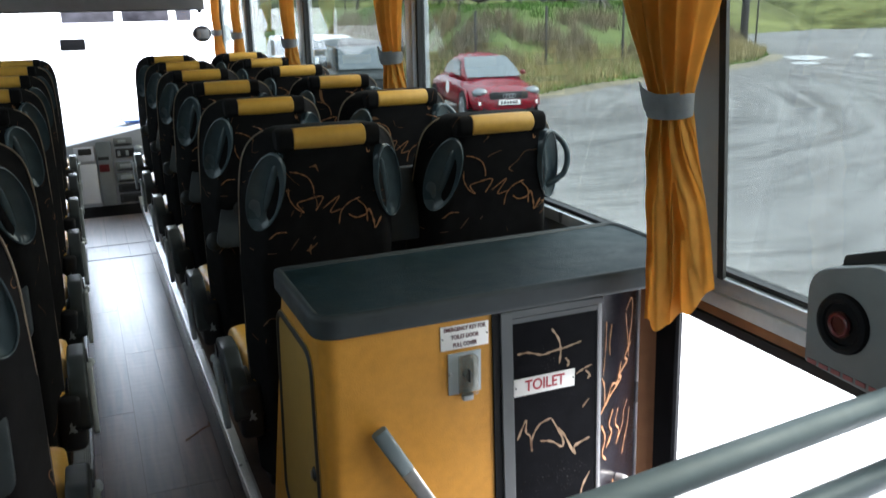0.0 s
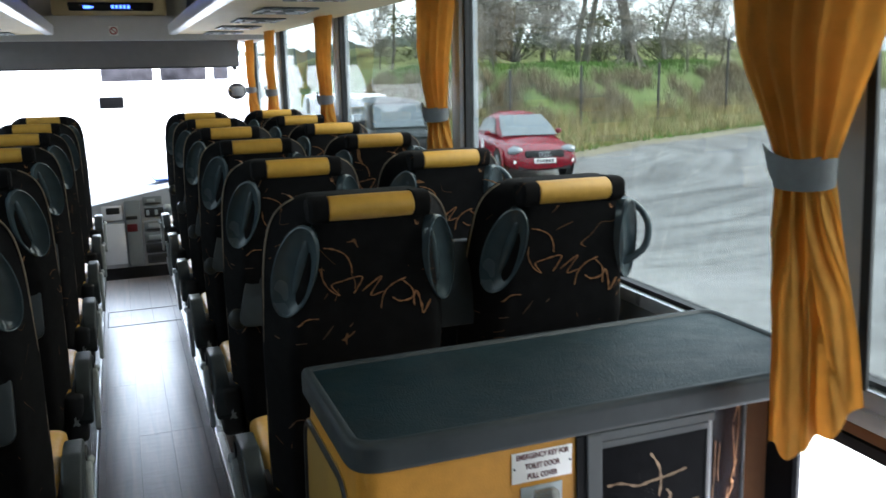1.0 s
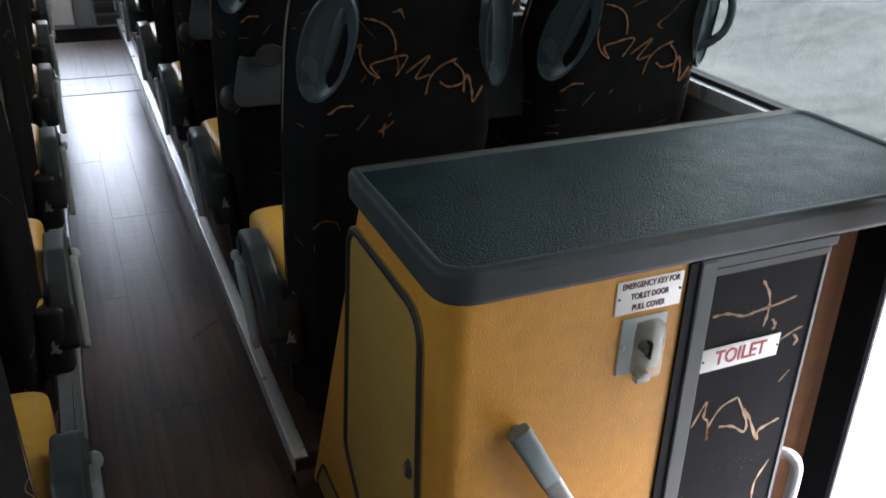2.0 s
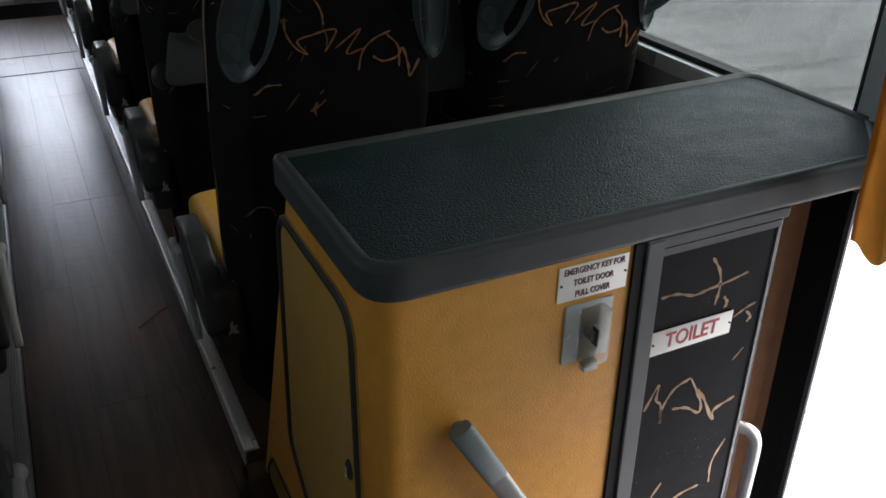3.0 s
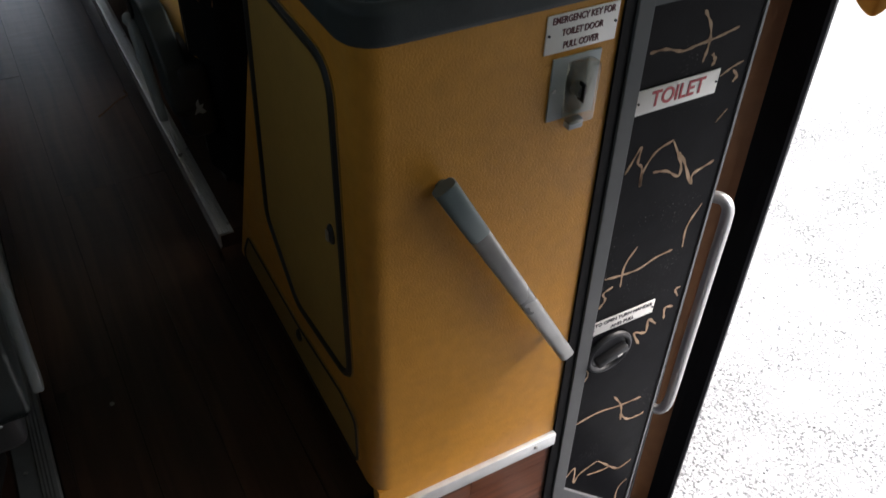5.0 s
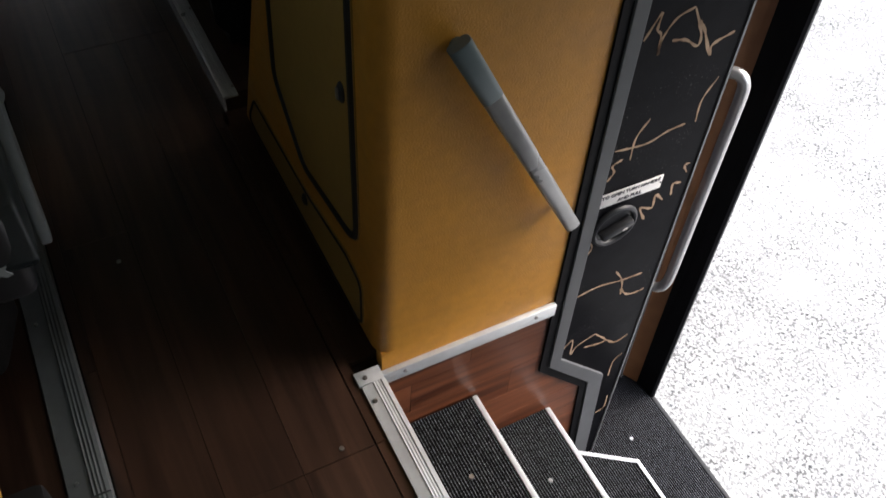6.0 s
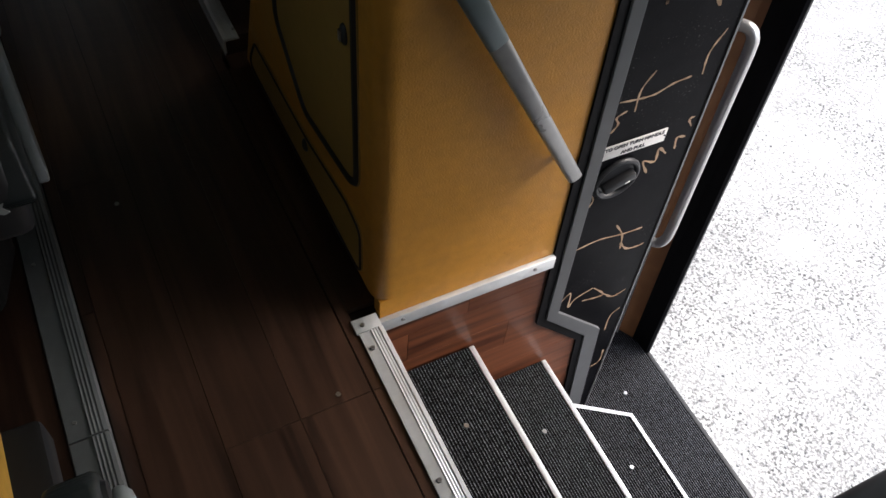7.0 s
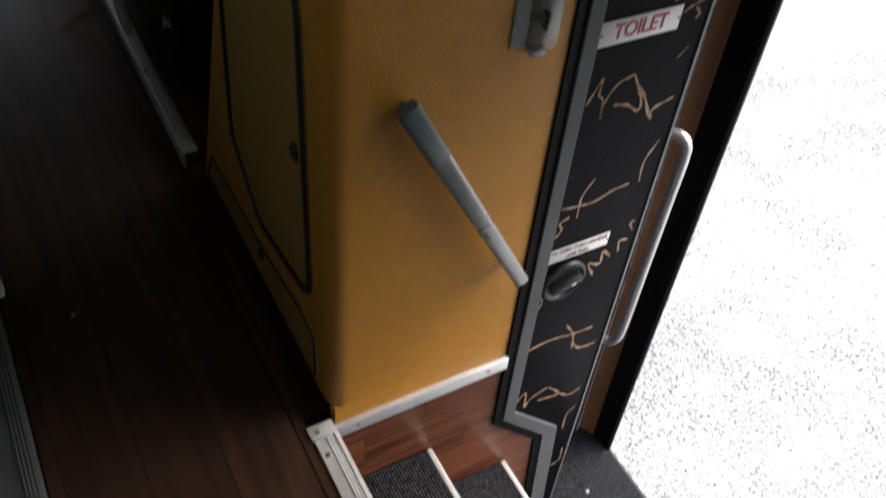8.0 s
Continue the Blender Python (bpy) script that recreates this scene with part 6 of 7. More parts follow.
# bank behind the verge
VERGE = [Vector(p) for p in ((9.2, 46), (8.9, 30), (9.3, 24.5), (10.4, 21.4), (12.4, 21.2), (15.7, 23.3), (19.6, 24.8), (24.0, 26.7), (28.0, 29.0), (31.5, 32.0), (33.0, 35.5), (33.2, 40), (34, 49))]
def bank_depth(x, y):
    p = Vector((x, y))
    best = 1e9
    for a, b in zip(VERGE, VERGE[1:]):
        ab = b - a
        t = max(0, min(1, (p - a).dot(ab) / ab.length_squared))
        best = min(best, (p - (a + ab * t)).length)
    inside = False
    poly = VERGE + [Vector((34, 80)), Vector((9, 80))]
    for a, b in zip(poly, poly[1:] + poly[:1]):
        if (a.y > y) != (b.y > y) and x < (b.x - a.x) * (y - a.y) / (b.y - a.y) + a.x:
            inside = not inside
    return best if inside else -best


def bank_z(x, y):
    d = bank_depth(x, y)
    f = max(0.0, min(1.0, (d - 0.2) / 4.6))
    f = f * f * (3 - 2 * f)
    return GROUND + 2.42 * f + min(1, max(0, d)) * (0.10 + 0.16 * noise.noise(Vector((x * 0.6, y * 0.6, 3)))) - (0.03 if d < 0 else 0)


vs, fs, idx = [], [], {}
step = 0.5
for i in range(int(28 / step)):
    for j in range(int(30 / step)):
        x, y = 8.0 + i * step, 19.0 + j * step
        idx[i, j] = len(vs)
        vs.append((x, y, bank_z(x, y)))
for (i, j), k in idx.items():
    if (i + 1, j + 1) in idx and max(bank_depth(*vs[k][:2]), bank_depth(vs[k][0] + step, vs[k][1] + step)) > -0.3:
        fs.append((k, idx[i + 1, j], idx[i + 1, j + 1], idx[i, j + 1]))
me = bpy.data.meshes.new("grass_bank")
me.from_pydata(vs, [], fs)
me.materials.append(M_GRASS)
for p in me.polygons:
    p.use_smooth = True
tagged(new("grass_bank", me), "rough grass bank rising behind the yard", "bank", kind="structure")


def blades(name, n, spot, hmin, hmax, width, material, label, seed, lean=0.25):
    """A stand of thin bent blades, spread by spot()."""
    rnd = random.Random(seed)
    vs, fs = [], []
    while len(fs) < n * 2:
        x, y, z = spot(rnd)
        if x is None:
            continue
        h, a, w = rnd.uniform(hmin, hmax), rnd.uniform(0, 6.28), width * rnd.uniform(0.6, 1.4)
        lx, ly = rnd.gauss(0, lean) * h, rnd.gauss(0, lean) * h
        c, s = math.cos(a) * w, math.sin(a) * w
        b0 = len(vs)
        vs += [(x - c, y - s, z - 0.03), (x + c, y + s, z - 0.03), (x + c * 0.7 + lx * 0.35, y + s * 0.7 + ly * 0.35, z + h * 0.6), (x - c * 0.7 + lx * 0.35, y - s * 0.7 + ly * 0.35, z + h * 0.6), (x + lx, y + ly, z + h)]
        fs += [(b0, b0 + 1, b0 + 2, b0 + 3), (b0 + 3, b0 + 2, b0 + 4)]
    me = bpy.data.meshes.new(name)
    me.from_pydata(vs, [], fs)
    me.materials.append(material)
    return tagged(new(name, me), label, "grass", kind="stuff")


def band(d0, d1, clump=0.0):
    def spot(r):
        x, y = r.uniform(8.8, 33.5), r.uniform(20.5, 42)
        d = bank_depth(x, y)
        if not d0 < d < d1 or (clump and noise.noise(Vector((x * 0.8, y * 0.8, 9))) < clump * (r.random() - 0.4)):
            return None, None, None
        return x, y, bank_z(x, y)
    return spot


blades("dry_grass", 12000, band(0.25, 2.0), 0.22, 0.62, 0.012, M_STRAW, "pale dry grass along the verge", 1, 0.3)
blades("scrub", 15000, band(1.5, 3.6, 0.3), 0.25, 0.75, 0.011, M_SCRUB, "brown winter scrub stems on the bank", 2, 0.3)
blades("green_grass", 8000, band(0.1, 1.6), 0.06, 0.22, 0.014, M_GREENBLADE, "short green grass at the verge", 3, 0.4)
blades("bank_grass", 12000, band(3.6, 9.0), 0.10, 0.26, 0.016, M_GREENBLADE, "green grass on top of the bank", 4, 0.4)


def bare_tree(x, y, h, r, seed, low=False, label="bare winter tree with grey-brown bark and fine twigs"):
    """A tapered trunk, limbs that fork and thin out, and a haze of twigs."""
    rnd = random.Random(seed)
    fine = 0.0065
    z0 = bank_z(x, y) - 0.15
    t = thing("tree", (x, y, z0), label, "tree", "bare trees on the bank")
    wood, twig = ([], []), ([], [])
    def seg(store, p, q, r0, r1, n):
        vs, fs = store
        d = (q - p).normalized()
        u = d.cross(Vector((0.3, 0.9, 0.2))).normalized()
        w = d.cross(u)
        b = len(vs)
        for c, rr in ((p, r0), (q, r1)):
            vs.extend([tuple(c + (u * math.cos(2 * math.pi * k / n) + w * math.sin(2 * math.pi * k / n)) * rr) for k in range(n)])
        fs.extend([(b + k, b + (k + 1) % n, b + n + (k + 1) % n, b + n + k) for k in range(n)])
    def grow(p, d, length, rad, level):
        steps = 5 if level < 2 else 3
        store, n = (wood, 8 if level == 0 else 5) if level < 3 else (twig, 3)
        for k in range(steps):
            f0, f1 = 1 - 0.62 * k / steps, 1 - 0.62 * (k + 1) / steps
            d = (d + Vector((rnd.gauss(0, 0.10), rnd.gauss(0, 0.10), rnd.gauss(0.03, 0.06)))).normalized()
            q = p + d * length / steps
            seg(store, p, q, max(fine, rad * f0), max(fine, rad * f1), n)
            p = q
            if level < 4 and (level > 0 or k > 1 or low):
                for _ in range((2, 2, 2, 1)[level] + (rnd.random() < (0.5, 0.5, 0.2, 0.1)[level])):
                    side = Vector((rnd.gauss(0, 1), rnd.gauss(0, 1), rnd.gauss(0.15, 0.5))).normalized()
                    nd = (d * 0.55 + side * 0.85).normalized()
                    grow(p, nd, length * rnd.uniform(0.38, 0.6), rad * f1 * rnd.uniform(0.35, 0.55), level + 1)
    for k in range(8):   # root flare
        a = 2 * math.pi * k / 8
        seg(wood, Vector((x + r * 2.0 * math.cos(a), y + r * 2.0 * math.sin(a), z0)), Vector((x + r * 0.5 * math.cos(a), y + r * 0.5 * math.sin(a), z0 + r * 2.2)), r * 0.4, r * 0.3, 5)
    grow(Vector((x, y, z0)), Vector((rnd.gauss(0, 0.04), rnd.gauss(0, 0.04), 1)), h * 0.75, r, 0)
    for nm, st, mt in (("trunk", wood, M_BARK), ("twigs", twig, M_TWIG)):
        me = bpy.data.meshes.new(nm)
        me.from_pydata(*[st[0], [], st[1]])
        me.materials.append(mt)
        ob = new(nm, me)
        ob.parent = t
        ob.matrix_parent_inverse = Matrix.Translation((-x, -y, -z0))
    return t


CX, CY = -0.25, -1.02
trees = []
for k, (slope, ty, h, r) in enumerate(((0.652, 30.2, 13, 0.27), (0.567, 31.5, 9, 0.14), (0.579, 32.2, 10, 0.15), (0.515, 35, 10, 0.14), (0.452, 36, 10, 0.14), (0.42, 42, 11, 0.15), (0.70, 37, 10, 0.12), (0.76, 40, 8, 0.10))):
    trees.append(bare_tree(CX + slope * (ty - CY), ty, h, r, 60 + k))
rs = random.Random(8)
shrubs = []
for k in range(6):      # thicket of low bare shrubs along the top of the bank
    slope, ty = rs.uniform(0.36, 0.74), rs.uniform(29.5, 34)
    shrubs.append(bare_tree(CX + slope * (ty - CY), ty, rs.uniform(3.0, 5.2), 0.05, 200 + k, True, "low bare shrub with dense twigs on the bank"))
for k in range(9):      # the wood goes on behind, thinner stems standing close together
    slope, ty = rs.uniform(0.26, 0.80), rs.uniform(35, 48)
    x = CX + slope * (ty - CY)
    if k % 3:
        copy_thing(shrubs[k % 6], pose(x, ty, bank_z(x, ty) - 0.1, rs.uniform(-4, 4), rs.uniform(-4, 4), rs.uniform(0, 360)))
    else:
        copy_thing(trees[1 + k % 7], pose(x, ty, bank_z(x, ty) - 0.15, rs.uniform(-3, 3), rs.uniform(-3, 3), rs.uniform(0, 360)))
M_LEAF = mat("dull_evergreen_leaves", (0.065, 0.080, 0.028), 0.7, var=0.5, scale=3, var2=(0.13, 0.13, 0.05))


def evergreen(x, y, w, h, seed):
    """A ragged evergreen bush: a few stems and many small leaves gathered in clumps."""
    rnd = random.Random(seed)
    z0 = bank_z(x, y) - 0.1
    t = thing("evergreen_bush", (x, y, z0), "ragged dull green evergreen bush on the bank", "bush", "evergreen bushes")
    stems, vs, fs = [], [], []
    for _ in range(26):
        a, rr, f = rnd.uniform(0, 6.28), w * rnd.random() ** 0.6, rnd.uniform(0.25, 1.0)
        rr *= math.sin(math.pi * min(0.93, f)) ** 0.6
        c = Vector((x + rr * math.cos(a), y + rr * math.sin(a), z0 + h * f))
        stems.append(tube([(x, y, z0 + h * 0.1), (x + 0.5 * (c.x - x), y + 0.5 * (c.y - y), z0 + 0.55 * h * f), tuple(c)], 0.03, 5))
        size = w * rnd.uniform(0.22, 0.42)
        for _ in range(90):
            p = c + Vector((rnd.gauss(0, 1), rnd.gauss(0, 1), rnd.gauss(0, 0.7))) * size * 0.55
            u = Vector((rnd.gauss(0, 1), rnd.gauss(0, 1), rnd.gauss(0, 0.6))).normalized() * rnd.uniform(0.05, 0.12)
            v = u.cross(Vector((rnd.gauss(0, 1), rnd.gauss(0, 1), rnd.gauss(0, 1)))).normalized() * rnd.uniform(0.03, 0.06)
            b = len(vs)
            vs.extend([tuple(p - u), tuple(p + v), tuple(p + u), tuple(p - v)])
            fs.append((b, b + 1, b + 2, b + 3))
    part("stems", merge(*stems), M_BARK, t)
    me = bpy.data.meshes.new("leaves")
    me.from_pydata(vs, [], fs)
    me.materials.append(M_LEAF)
    ob = new("leaves", me)
    ob.parent = t
    ob.matrix_parent_inverse = Matrix.Translation((-x, -y, -z0))
    return t


for k, (slope, ty, w, h) in enumerate(((0.475, 33.5, 1.6, 3.4), (0.60, 37, 2.2, 2.6), (0.70, 41, 2.6, 3.0), (0.37, 38, 2.0, 3.6))):
    evergreen(CX + slope * (ty - CY), ty, w, h, 400 + k)
M_POST = mat("dark_fence_post", (0.045, 0.04, 0.038), 0.85, var=0.3, scale=8)
for slope, top in ((0.37, 1.1), (0.471, 1.25), (0.574, 1.35), (0.694, 1.40), (0.807, 2.3), (0.925, 1.5)):
    py = 20.0
    while bank_depth(CX + slope * (py - CY), py) < 1.5 and py < 34:
        py += 0.1
    px = CX + slope * (py - CY)
    z0 = bank_z(px, py)
    solid("fence_post", box(px - 0.035, px + 0.035, py - 0.035, py + 0.035, z0 - 0.2, top, 0.008), M_POST, "dark upright fence post in the scrub", "fence post", group="fence posts")
solid("fence_end_post", loft([[(31.6 + r * math.cos(a), 34.3 + r * math.sin(a), z) for a in [2 * math.pi * q / 10 for q in range(10)]] for r, z in ((0.24, GROUND - 0.1), (0.20, 0.2), (0.185, 1.8), (0.17, 3.2))]), M_POST, "dark thick weathered end post of the fence", "fence post", group="fence posts")

# trodden soil strip along the foot of the bank
vs, fs = [], []
rnd = random.Random(31)
for a, b in zip(VERGE, VERGE[1:]):
    n = max(2, int((b - a).length / 0.4))
    side = Vector(((b - a).y, -(b - a).x)).normalized()
    for k in range(n):
        p = a + (b - a) * k / n
        if bank_depth(*(p + side * 0.5)) > 0:
            side = -side
        for off, z in ((0.55 + 0.22 * noise.noise(Vector((p.x, p.y, 5))) + rnd.uniform(-0.05, 0.05), 0.004), (0.2, 0.022), (-0.35, 0.05)):
            q = p + side * off
            vs.append((q.x, q.y, GROUND + z))
for k in range(len(vs) // 3 - 1):
    for j in range(2):
        fs.append((3 * k + j, 3 * k + j + 1, 3 * k + j + 4, 3 * k + j + 3))
me = bpy.data.meshes.new("verge_soil")
me.from_pydata(vs, [], fs)
me.materials.append(mat("trodden_verge_soil", (0.17, 0.15, 0.10), 0.9, var=0.4, scale=3, bump=0.6, bscale=25))
tagged(new("verge_soil", me), "pale trodden soil along the grass verge", "verge", kind="structure")

# field and far distance
def mound(name, cx, cy, rx, ry, h, material, label, cat, kind="structure"):
    bm = bmesh.new()
    bmesh.ops.create_grid(bm, x_segments=40, y_segments=40, size=1)
    for v in bm.verts:
        d = math.hypot(v.co.x, v.co.y)
        f = max(0, 1 - d * d)
        x, y = cx + v.co.x * rx, cy + v.co.y * ry
        v.co = (x, y, GROUND - 0.3 + (h + 0.3) * min(1, f * 1.6) + 0.12 * noise.noise(Vector((x * 0.3, y * 0.3, 1))) * f * 3)
    return solid(name, bm, material, label, cat, kind)
M_MEADOW = mat("pale_meadow_grass", (0.040, 0.066, 0.014), 0.95, var=0.9, scale=0.6, bump=1.0, bscale=4, var2=(0.105, 0.115, 0.042), spec=0.1)
mound("grass_field", 88, 80, 38, 34, 3.4, M_MEADOW, "pale green meadow beyond the yard", "field")
mound("grass_field", 42, 82, 34, 30, 4.4, M_MEADOW, "pale rising meadow behind the wood", "field")
mound("grit_heap", 76, 66, 6, 5, 4.6, M_PALEPILE, "pale heap of grit by the shed", "heap", "")
shed = thing("shed", (85, 75, GROUND), "long teal clad shed in the distance", "shed")
part("walls", box(72, 98, 70, 80, GROUND, 4.2), M_TEAL, shed, smooth=False)
part("roof", prism([(69.5, 4.2), (80.5, 4.2), (75, 5.4)], "x", 71.5, 98.5), mat("grey_shed_roof", (0.25, 0.27, 0.28), 0.6, var=0.1, scale=0.5), shed, smooth=False)
rnd = random.Random(77)
for nm, r0, hh, sd, lab in (("backdrop", 130, 6.0, 3, "far belt of bare winter woods"), ("backdrop", 190, 9.5, 4, "far wooded hillside")):
    vs, fs = [], []
    n = 2400
    for k in range(n):
        a = 2 * math.pi * k / n
        h = hh * (0.55 + 0.35 * noise.noise(Vector((math.cos(a) * 4 + sd, math.sin(a) * 4, 0))) + 0.25 * noise.noise(Vector((math.cos(a) * 30, math.sin(a) * 30, sd))) + 0.10 * noise.noise(Vector((math.cos(a) * 160, math.sin(a) * 160, sd))) + 0.05 * rnd.random())
        vs += [(r0 * math.cos(a), r0 * math.sin(a) + 2, GROUND - 2), (r0 * math.cos(a) * 1.01, r0 * math.sin(a) * 1.01 + 2, GROUND + max(0.4, h) + 1.6)]
    for k in range(n):
        b, c = 2 * k, 2 * ((k + 1) % n)
        fs.append((b, c, c + 1, b + 1))
    me = bpy.data.meshes.new(nm)
    me.from_pydata(vs, [], fs)
    me.materials.append(M_HILL)
    tagged(new(nm, me), lab, "backdrop", kind="structure")


# ---- vehicles ----
def wheel(parent, c, r, w):
    ty = part("wheel", disc(c, r, w, "x", 28), M_TYRE, parent)
    s = 1 if c[0] > parent.location.x else -1
    part("rim", disc((c[0] + s * (w / 2 - 0.012), c[1], c[2]), r * 0.66, 0.04, "x", 24), M_RIM, ty)
    for k in range(6):
        a = 2 * math.pi * k / 6
        part("spoke", moved(box(-0.012, 0.012, -0.02, 0.02, 0.03, r * 0.62, 0.006), Matrix.Translation((c[0] + s * (w / 2 + 0.004), c[1], c[2])) @ Matrix.Rotation(a, 4, "X")), M_RIM, ty)
    return ty


def section(y, w, z0, z1, p=3.2, n=30):
    out = []
    for k in range(n):
        a = 2 * math.pi * k / n
        c, s = math.cos(a), math.sin(a)
        out.append((w / 2 * math.copysign(abs(c) ** (2 / p), c), y, (z0 + z1) / 2 + (z1 - z0) / 2 * math.copysign(abs(s) ** (2 / p), s)))
    return out


def coupe(name, label):
    """A rounded two-door coupe at the origin, its nose towards -y, wheels at z = 0."""
    v = thing(name, (0, 0, 0), label, "car")
    st = [(-2.02, 1.10, 0.28, 0.52), (-1.97, 1.42, 0.24, 0.62), (-1.80, 1.62, 0.21, 0.70), (-1.45, 1.73, 0.20, 0.78), (-0.95, 1.75, 0.19, 0.87), (-0.4, 1.75, 0.19, 0.91), (0.4, 1.75, 0.19, 0.92), (1.0, 1.76, 0.20, 0.92), (1.5, 1.70, 0.22, 0.88), (1.85, 1.52, 0.26, 0.78), (1.99, 1.20, 0.32, 0.62)]
    part("body", loft([section(*s) for s in st]), M_CARRED, v, "glossy red body")
    cab_st = [(-0.95, 1.34, 0.78, 0.88), (-0.70, 1.46, 0.80, 1.02), (-0.35, 1.48, 0.80, 1.22), (0.05, 1.48, 0.80, 1.335), (0.45, 1.46, 0.80, 1.345), (0.85, 1.28, 0.80, 1.27), (1.25, 1.20, 0.80, 1.10), (1.55, 1.06, 0.78, 0.92)]
    def narrowed(ring, lean):
        """The greenhouse draws in towards the roof."""
        return [(x * (1 - lean * max(0.0, (z - 0.86) / 0.48)), y, z) for x, y, z in ring]
    part("cabin", loft([narrowed(section(*s, 3.4), 0.24) for s in cab_st]), M_CARRED, v, "red rounded roof shell")
    part("windscreen", loft([[(x, y, z) for x, y, z in ((-f, yy, zz), (f, yy, zz), (f * 0.99, yy + 0.02, zz - 0.02), (-f * 0.99, yy + 0.02, zz - 0.02))] for f, yy, zz in ((0.67, -0.985, 0.890), (0.63, -0.66, 1.085), (0.53, -0.27, 1.285))]), M_CARGLASS, v, "pale reflecting windscreen")
    for s in (-1, 1):
        part("side_window", loft([[(s * x, y, z) for y, z, x in ((-0.62, 0.92, 0.735 + d), (0.78, 0.93, 0.725 + d), (0.52, 1.17, 0.635 + d), (0.1, 1.235, 0.60 + d), (-0.22, 1.19, 0.615 + d))] for d in (-0.03, 0.012)]), M_CARSIDEGLASS, v, smooth=False)
        part("headlamp", ball((s * 0.63, -1.80, 0.63), 0.19, 0.15, 0.10), M_LAMP, v, "clear headlamp")
        part("bumper_sticker", box(s * 0.56 - 0.16, s * 0.56 + 0.16, -1.985, -1.90, 0.385, 0.46, 0.01), M_WHITE, v, "white sticker strip on the bumper")
        part("wheel_arch", tube([(s * 0.872, -1.28 + 0.36 * math.cos(a), 0.315 + 0.36 * math.sin(a)) for a in [math.pi * k / 14 for k in range(15)]], 0.03, 8), M_CARRED, v, "flared red wheel arch")
        # shade of the uncut wheel arch, painted as a black disc
        part("arch_shade_disc", disc((s * 0.868, -1.28, 0.315), 0.352, 0.02, "x", 24), M_TYRE, v, "black disc painting in the shaded wheel arch")
        part("door_mirror", ball((s * 0.90, -0.52, 0.93), 0.08, 0.06, 0.055), M_CARRED, v)
        part("number_roundel", prism([(0.0 + 0.13 * math.cos(a), 0.64 + 0.15 * math.sin(a)) for a in [2 * math.pi * k / 20 for k in range(20)]], "x", s * 0.878 - 0.004, s * 0.878 + 0.004), M_WHITE, v, "white round race sticker")
        for y in (-1.28, 1.15):
            wheel(v, (s * 0.80, y, 0.315), 0.315, 0.20)
    part("grille", box(-0.46, 0.46, -2.03, -1.94, 0.49, 0.65, 0.03), M_RUBBER, v, "black grille")
    for k in range(4):
        part("emblem_ring", tube([(-0.105 + 0.07 * k + 0.045 * math.cos(a), -2.035, 0.565 + 0.045 * math.sin(a)) for a in [2 * math.pi * j / 16 for j in range(16)]], 0.008, 6, closed=True), M_RIM, v)
    part("lower_intake", box(-0.62, 0.62, -2.0, -1.93, 0.25, 0.35, 0.02), M_RUBBER, v)
    pl = part("number_plate", box(-0.26, 0.26, -2.05, -2.03, 0.385, 0.49, 0.004), M_WHITE, v, "white number plate")
    for k in range(6):
        part("plate_bar", box(-0.21 + 0.072 * k, -0.165 + 0.072 * k, -2.054, -2.05, 0.405, 0.47), M_BLACKTXT, pl, smooth=False)
    return v


def offroader(name, label, paint):
    """A boxy off-road car at the origin, nose towards -y."""
    v = thing(name, (0, 0, 0), label, "car")
    st = [(-2.1, 1.55, 0.5, 0.95), (-2.0, 1.70, 0.42, 1.02), (-0.9, 1.74, 0.40, 1.10), (0.0, 1.75, 0.40, 1.12), (2.0, 1.74, 0.40, 1.12), (2.15, 1.62, 0.46, 1.05)]
    part("body", loft([section(*s, 7.0) for s in st]), paint, v)
    cab_st = [(-0.92, 1.52, 1.0, 1.12), (-0.55, 1.46, 1.0, 1.74), (-0.3, 1.44, 1.0, 1.80), (1.9, 1.42, 1.0, 1.80), (2.08, 1.46, 1.0, 1.2)]
    part("cabin", loft([section(*s, 8.0) for s in cab_st]), paint, v)
    part("windscreen", loft([[(-f, yy, zz), (f, yy, zz), (f, yy + 0.03, zz - 0.02), (-f, yy + 0.03, zz - 0.02)] for f, yy, zz in ((0.68, -0.925, 1.13), (0.63, -0.585, 1.70))]), M_CARGLASS, v, "pale reflecting windscreen")
    part("grille", box(-0.42, 0.42, -2.13, -2.05, 0.68, 0.88, 0.01), M_RUBBER, v)
    part("bumper", box(-0.85, 0.85, -2.22, -2.05, 0.45, 0.62, 0.03), M_GREYLT, v, "pale bumper")
    for s in (-1, 1):
        part("headlamp", disc((s * 0.60, -2.08, 0.80), 0.10, 0.08, "y", 18), M_LAMP, v)
        part("side_window", box(s * 0.725 - 0.015, s * 0.725 + 0.015, -0.35, 1.8, 1.16, 1.66, 0.01), M_CARGLASS, v)
        part("door_mirror", box(s * 0.93 - 0.10, s * 0.93 + 0.10, -0.75, -0.68, 1.15, 1.33, 0.02), M_RUBBER, v)
        for y in (-1.3, 1.35):
            wheel(v, (s * 0.78, y, 0.37), 0.37, 0.22)
    pl = part("number_plate", box(-0.26, 0.26, -2.235, -2.22, 0.50, 0.60, 0.004), M_WHITE, v)
    return v


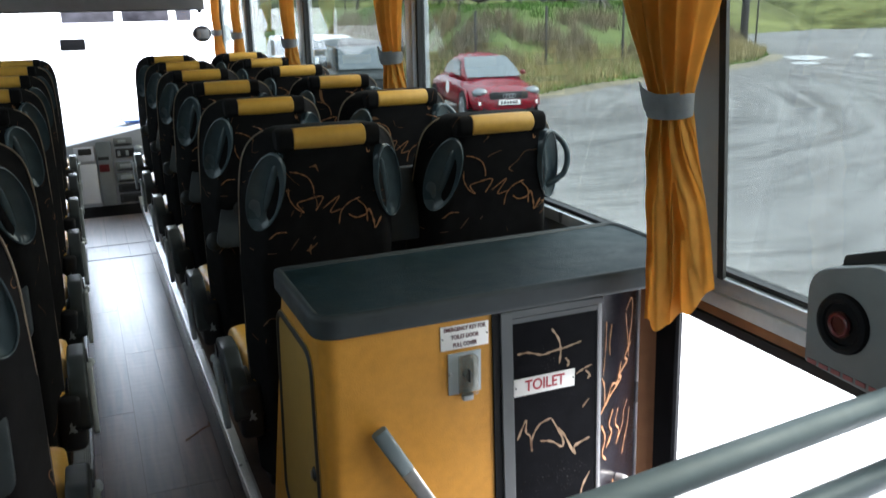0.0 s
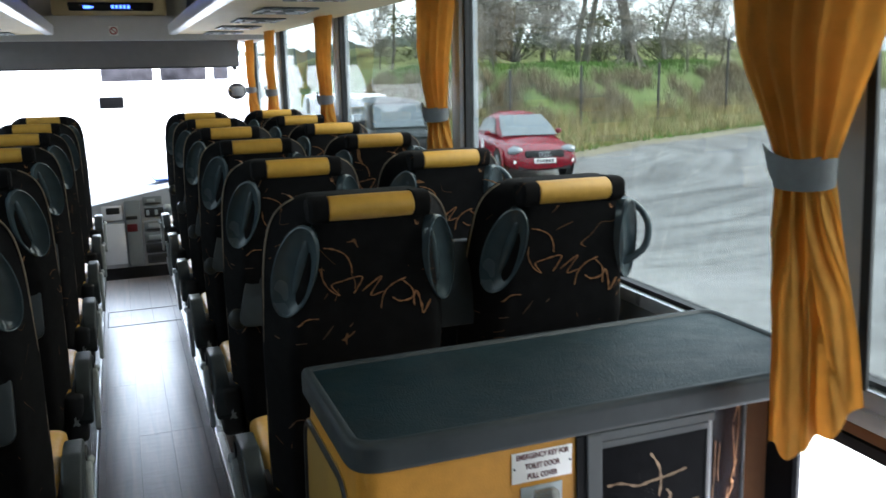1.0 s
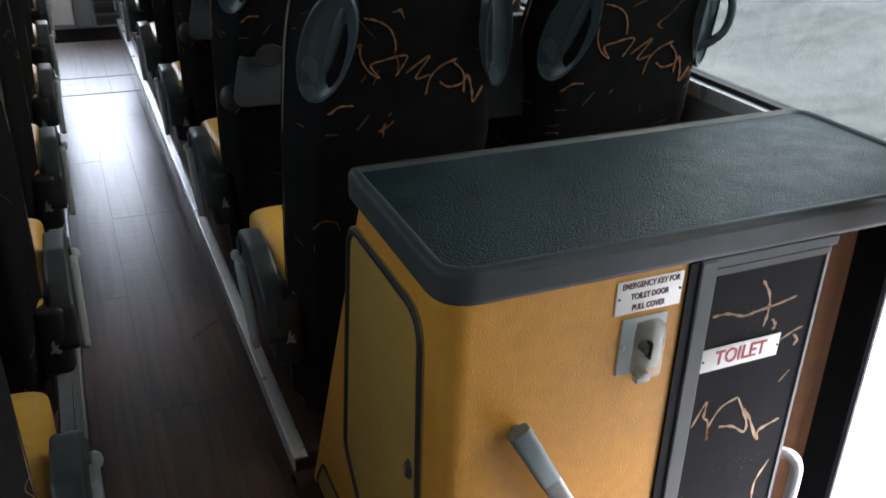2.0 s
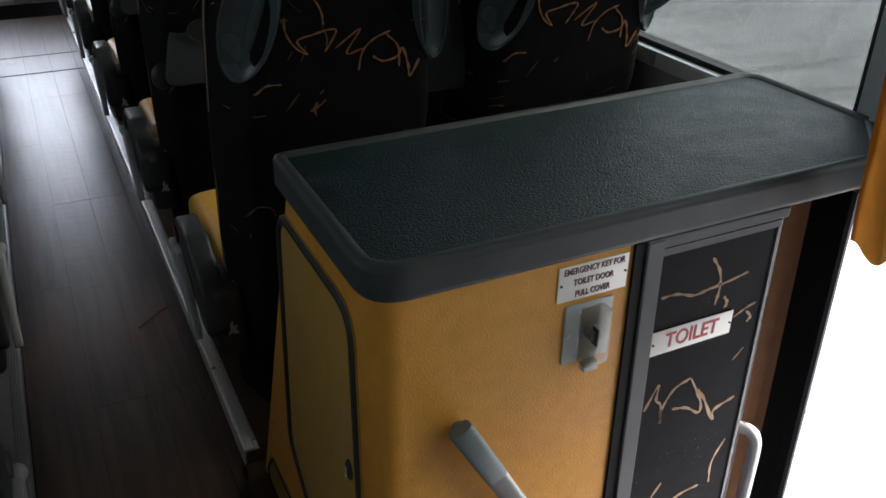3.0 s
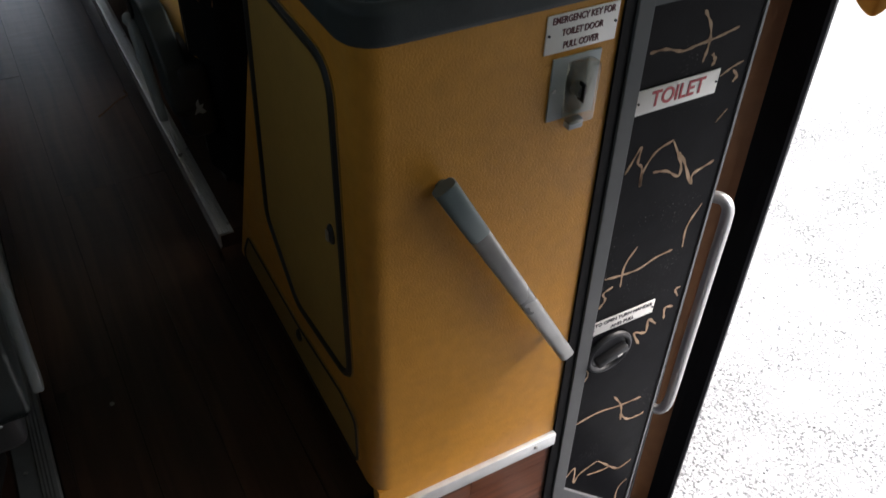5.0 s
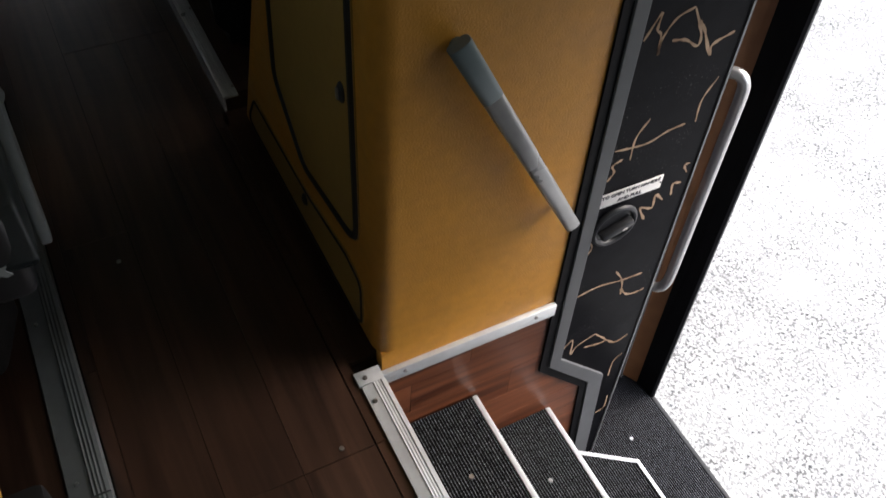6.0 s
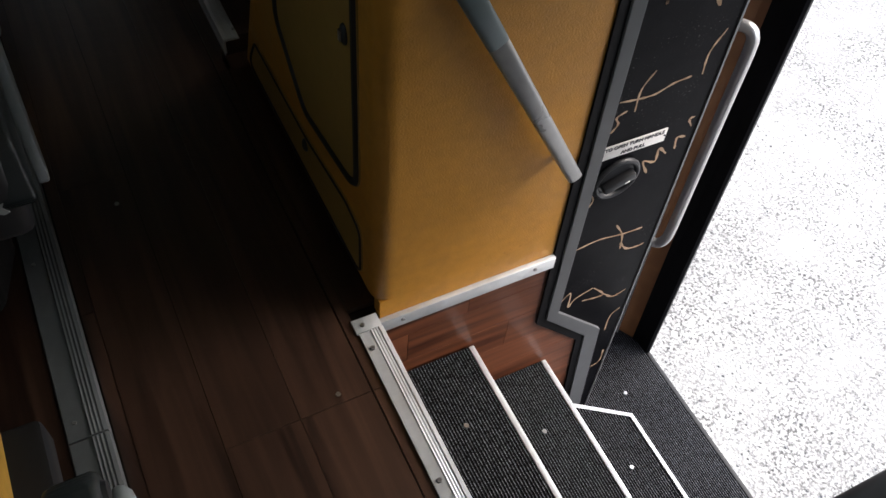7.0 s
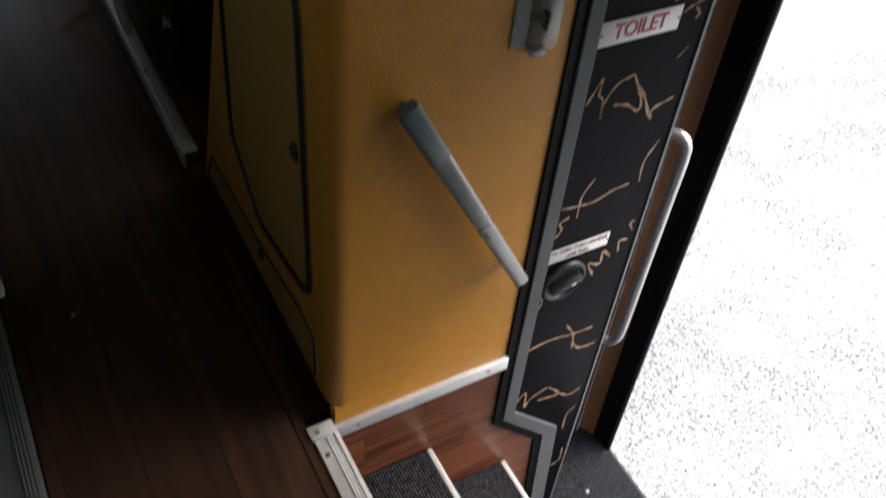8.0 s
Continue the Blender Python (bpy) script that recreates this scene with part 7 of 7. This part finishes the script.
car = coupe("coupe_car", "red two-door coupe with white race stickers on the yard")
car.matrix_basis = pose(9.1, 18.45, GROUND, 0, 0, -7) @ Matrix.Diagonal((1.02, 1.02, 1.13, 1.0))
suv = offroader("off_road_car", "dark green boxy off-road car parked on the yard", M_CARDARK)
suv.matrix_basis = pose(6.7, 21.2, GROUND, 0, 0, -6)
estate = offroader("estate_car", "white boxy estate car parked behind the off-road car", M_CARWHITE)
estate.matrix_basis = pose(7.5, 27.2, GROUND, 0, 0, 38)

van = thing("white_minibus", (0, 19, GROUND), "white minibus parked across in front of the coach", "minibus")
part("body", box(-3.4, 3.2, 18.0, 20.0, GROUND + 0.35, GROUND + 2.95, 0.12, 3), M_CARWHITE, van, "white body")
for x0, x1 in ((-0.50, 0.52), (0.66, 1.60), (1.74, 2.06)):
    part("window", box(x0, x1, 17.985, 18.05, GROUND + 2.47, GROUND + 2.82, 0.03), M_VANGLASS, van)
part("vent_grille", box(-0.58, -0.10, 17.985, 18.02, GROUND + 1.93, GROUND + 2.17, 0.03), M_MATTBLACK, van)
for x in (-2.2, 2.0):
    part("wheel", disc((x, 18.05, GROUND + 0.37), 0.37, 0.2, "y", 24), M_TYRE, van)

# ================= plank coverings =================
floor = bpy.data.objects["floor"]
plank_w = 0.123
for k in range(4):
    x1 = -0.0215 - plank_w * k
    x0 = max(x1 - plank_w, AISLE_L + 0.002)
    cuts = [-2.49] + [c for c in [(-0.131 + (0.0, 0.0, 0.62, 0.33)[k] + 1.22 * j) for j in range(-3, 6)] if -2.4 < c < 5.0] + [5.128]
    for c0, c1 in zip(cuts, cuts[1:]):
        me = mesh_of("plank", box(-(x1 - x0) / 2 + 0.0007, (x1 - x0) / 2 - 0.0007, -(c1 - c0) / 2 + 0.0006, (c1 - c0) / 2 - 0.0006, -0.0032, 0.0, 0.0, 1), M_FLOOR)
        ob = new("plank", me)
        ob.location = ((x0 + x1) / 2, (c0 + c1) / 2, 0)
        ob.parent = floor
# narrow filler plank beside the cabinet and the stair edge
for c0, c1 in ((-2.49, -0.86), (-0.86, -0.131), (-0.131, 0.70), (0.70, 1.9), (1.9, 3.1), (3.1, 4.3), (4.3, 5.128)):
    x0, x1 = -0.0195, (0.0005 if c0 < 0.0 and c1 < 0.0 else AISLE_R - 0.001)
    if c0 < 0 < c1:
        x1 = -0.0005
    me = mesh_of("plank", box(-(x1 - x0) / 2, (x1 - x0) / 2, -(c1 - c0) / 2 + 0.0005, (c1 - c0) / 2 - 0.0005, -0.0032, 0.0, 0.0, 1), M_FLOOR)
    ob = new("plank", me)
    ob.location = ((x0 + x1) / 2, (c0 + c1) / 2, 0)
    ob.parent = floor
for x0, x1, c0, c1 in ((0.0, 0.06, 0.03, 0.745),):
    me = mesh_of("plank", box(-(x1 - x0) / 2, (x1 - x0) / 2, -(c1 - c0) / 2, (c1 - c0) / 2, -0.012, 0.0, 0.0, 1), M_FLOOR)
    ob = new("plank", me)
    ob.location = ((x0 + x1) / 2, (c0 + c1) / 2, 0)
    ob.parent = floor
for x, y in ((-0.074, -0.114), (-0.30, 0.42), (-0.02, -0.62)):
    sc = new("screw", mesh_of("screw", disc((0, 0, 0), 0.0045, 0.002), M_SCREW))
    sc.location = (x, y, 0.0008)
    sc.parent = floor
fl = thing("floor_hatch", (-0.2, 4.17, 0.0), "floor hatch outlined by a dark seam in the aisle", "hatch", kind="structure")
part("seam", merge(box(-0.397, 0.008, 3.932, 3.942, 0.0002, 0.0015), box(-0.389, 0.004, 4.257, 4.265, 0.0002, 0.0015), box(-0.397, -0.391, 3.9425, 4.2565, 0.0002, 0.0015)), M_RUBBER, fl, smooth=False)

# stair well wall planks
wall = bpy.data.objects["wall_stairwell"]
zz = -0.013
k = 0
while zz > T4 + 0.02:
    z0 = max(zz - 0.0975, T4)
    cut = (0.235, 0.11, 0.34, 0.20)[k % 4]
    for x0, x1 in ((0.037, cut), (cut, 0.575)):
        me = mesh_of("plank", box(-(x1 - x0) / 2 + 0.0005, (x1 - x0) / 2 - 0.0005, -0.004, 0.0, -(zz - z0) / 2 + 0.0005, (zz - z0) / 2 - 0.0005, 0.0, 1), M_WOODWALL)
        ob = new("plank", me)
        ob.location = ((x0 + x1) / 2, 0.0055, (zz + z0) / 2)
        ob.parent = wall
    zz = z0
    k += 1

# a dry twig lying on the aisle floor
tw = thing("twig", (-0.06, 1.45, 0.0), "thin dry curved twig lying on the aisle floor", "twig")
part("stem", tube(smooth_line([(-0.116, 1.395, 0.003), (-0.082, 1.425, 0.004), (-0.049, 1.456, 0.004), (-0.024, 1.472, 0.004), (-0.026, 1.498, 0.003)], 6), 0.0026, 6), mat("dry_twig", (0.16, 0.085, 0.04), 0.8, var=0.4, scale=80), tw)
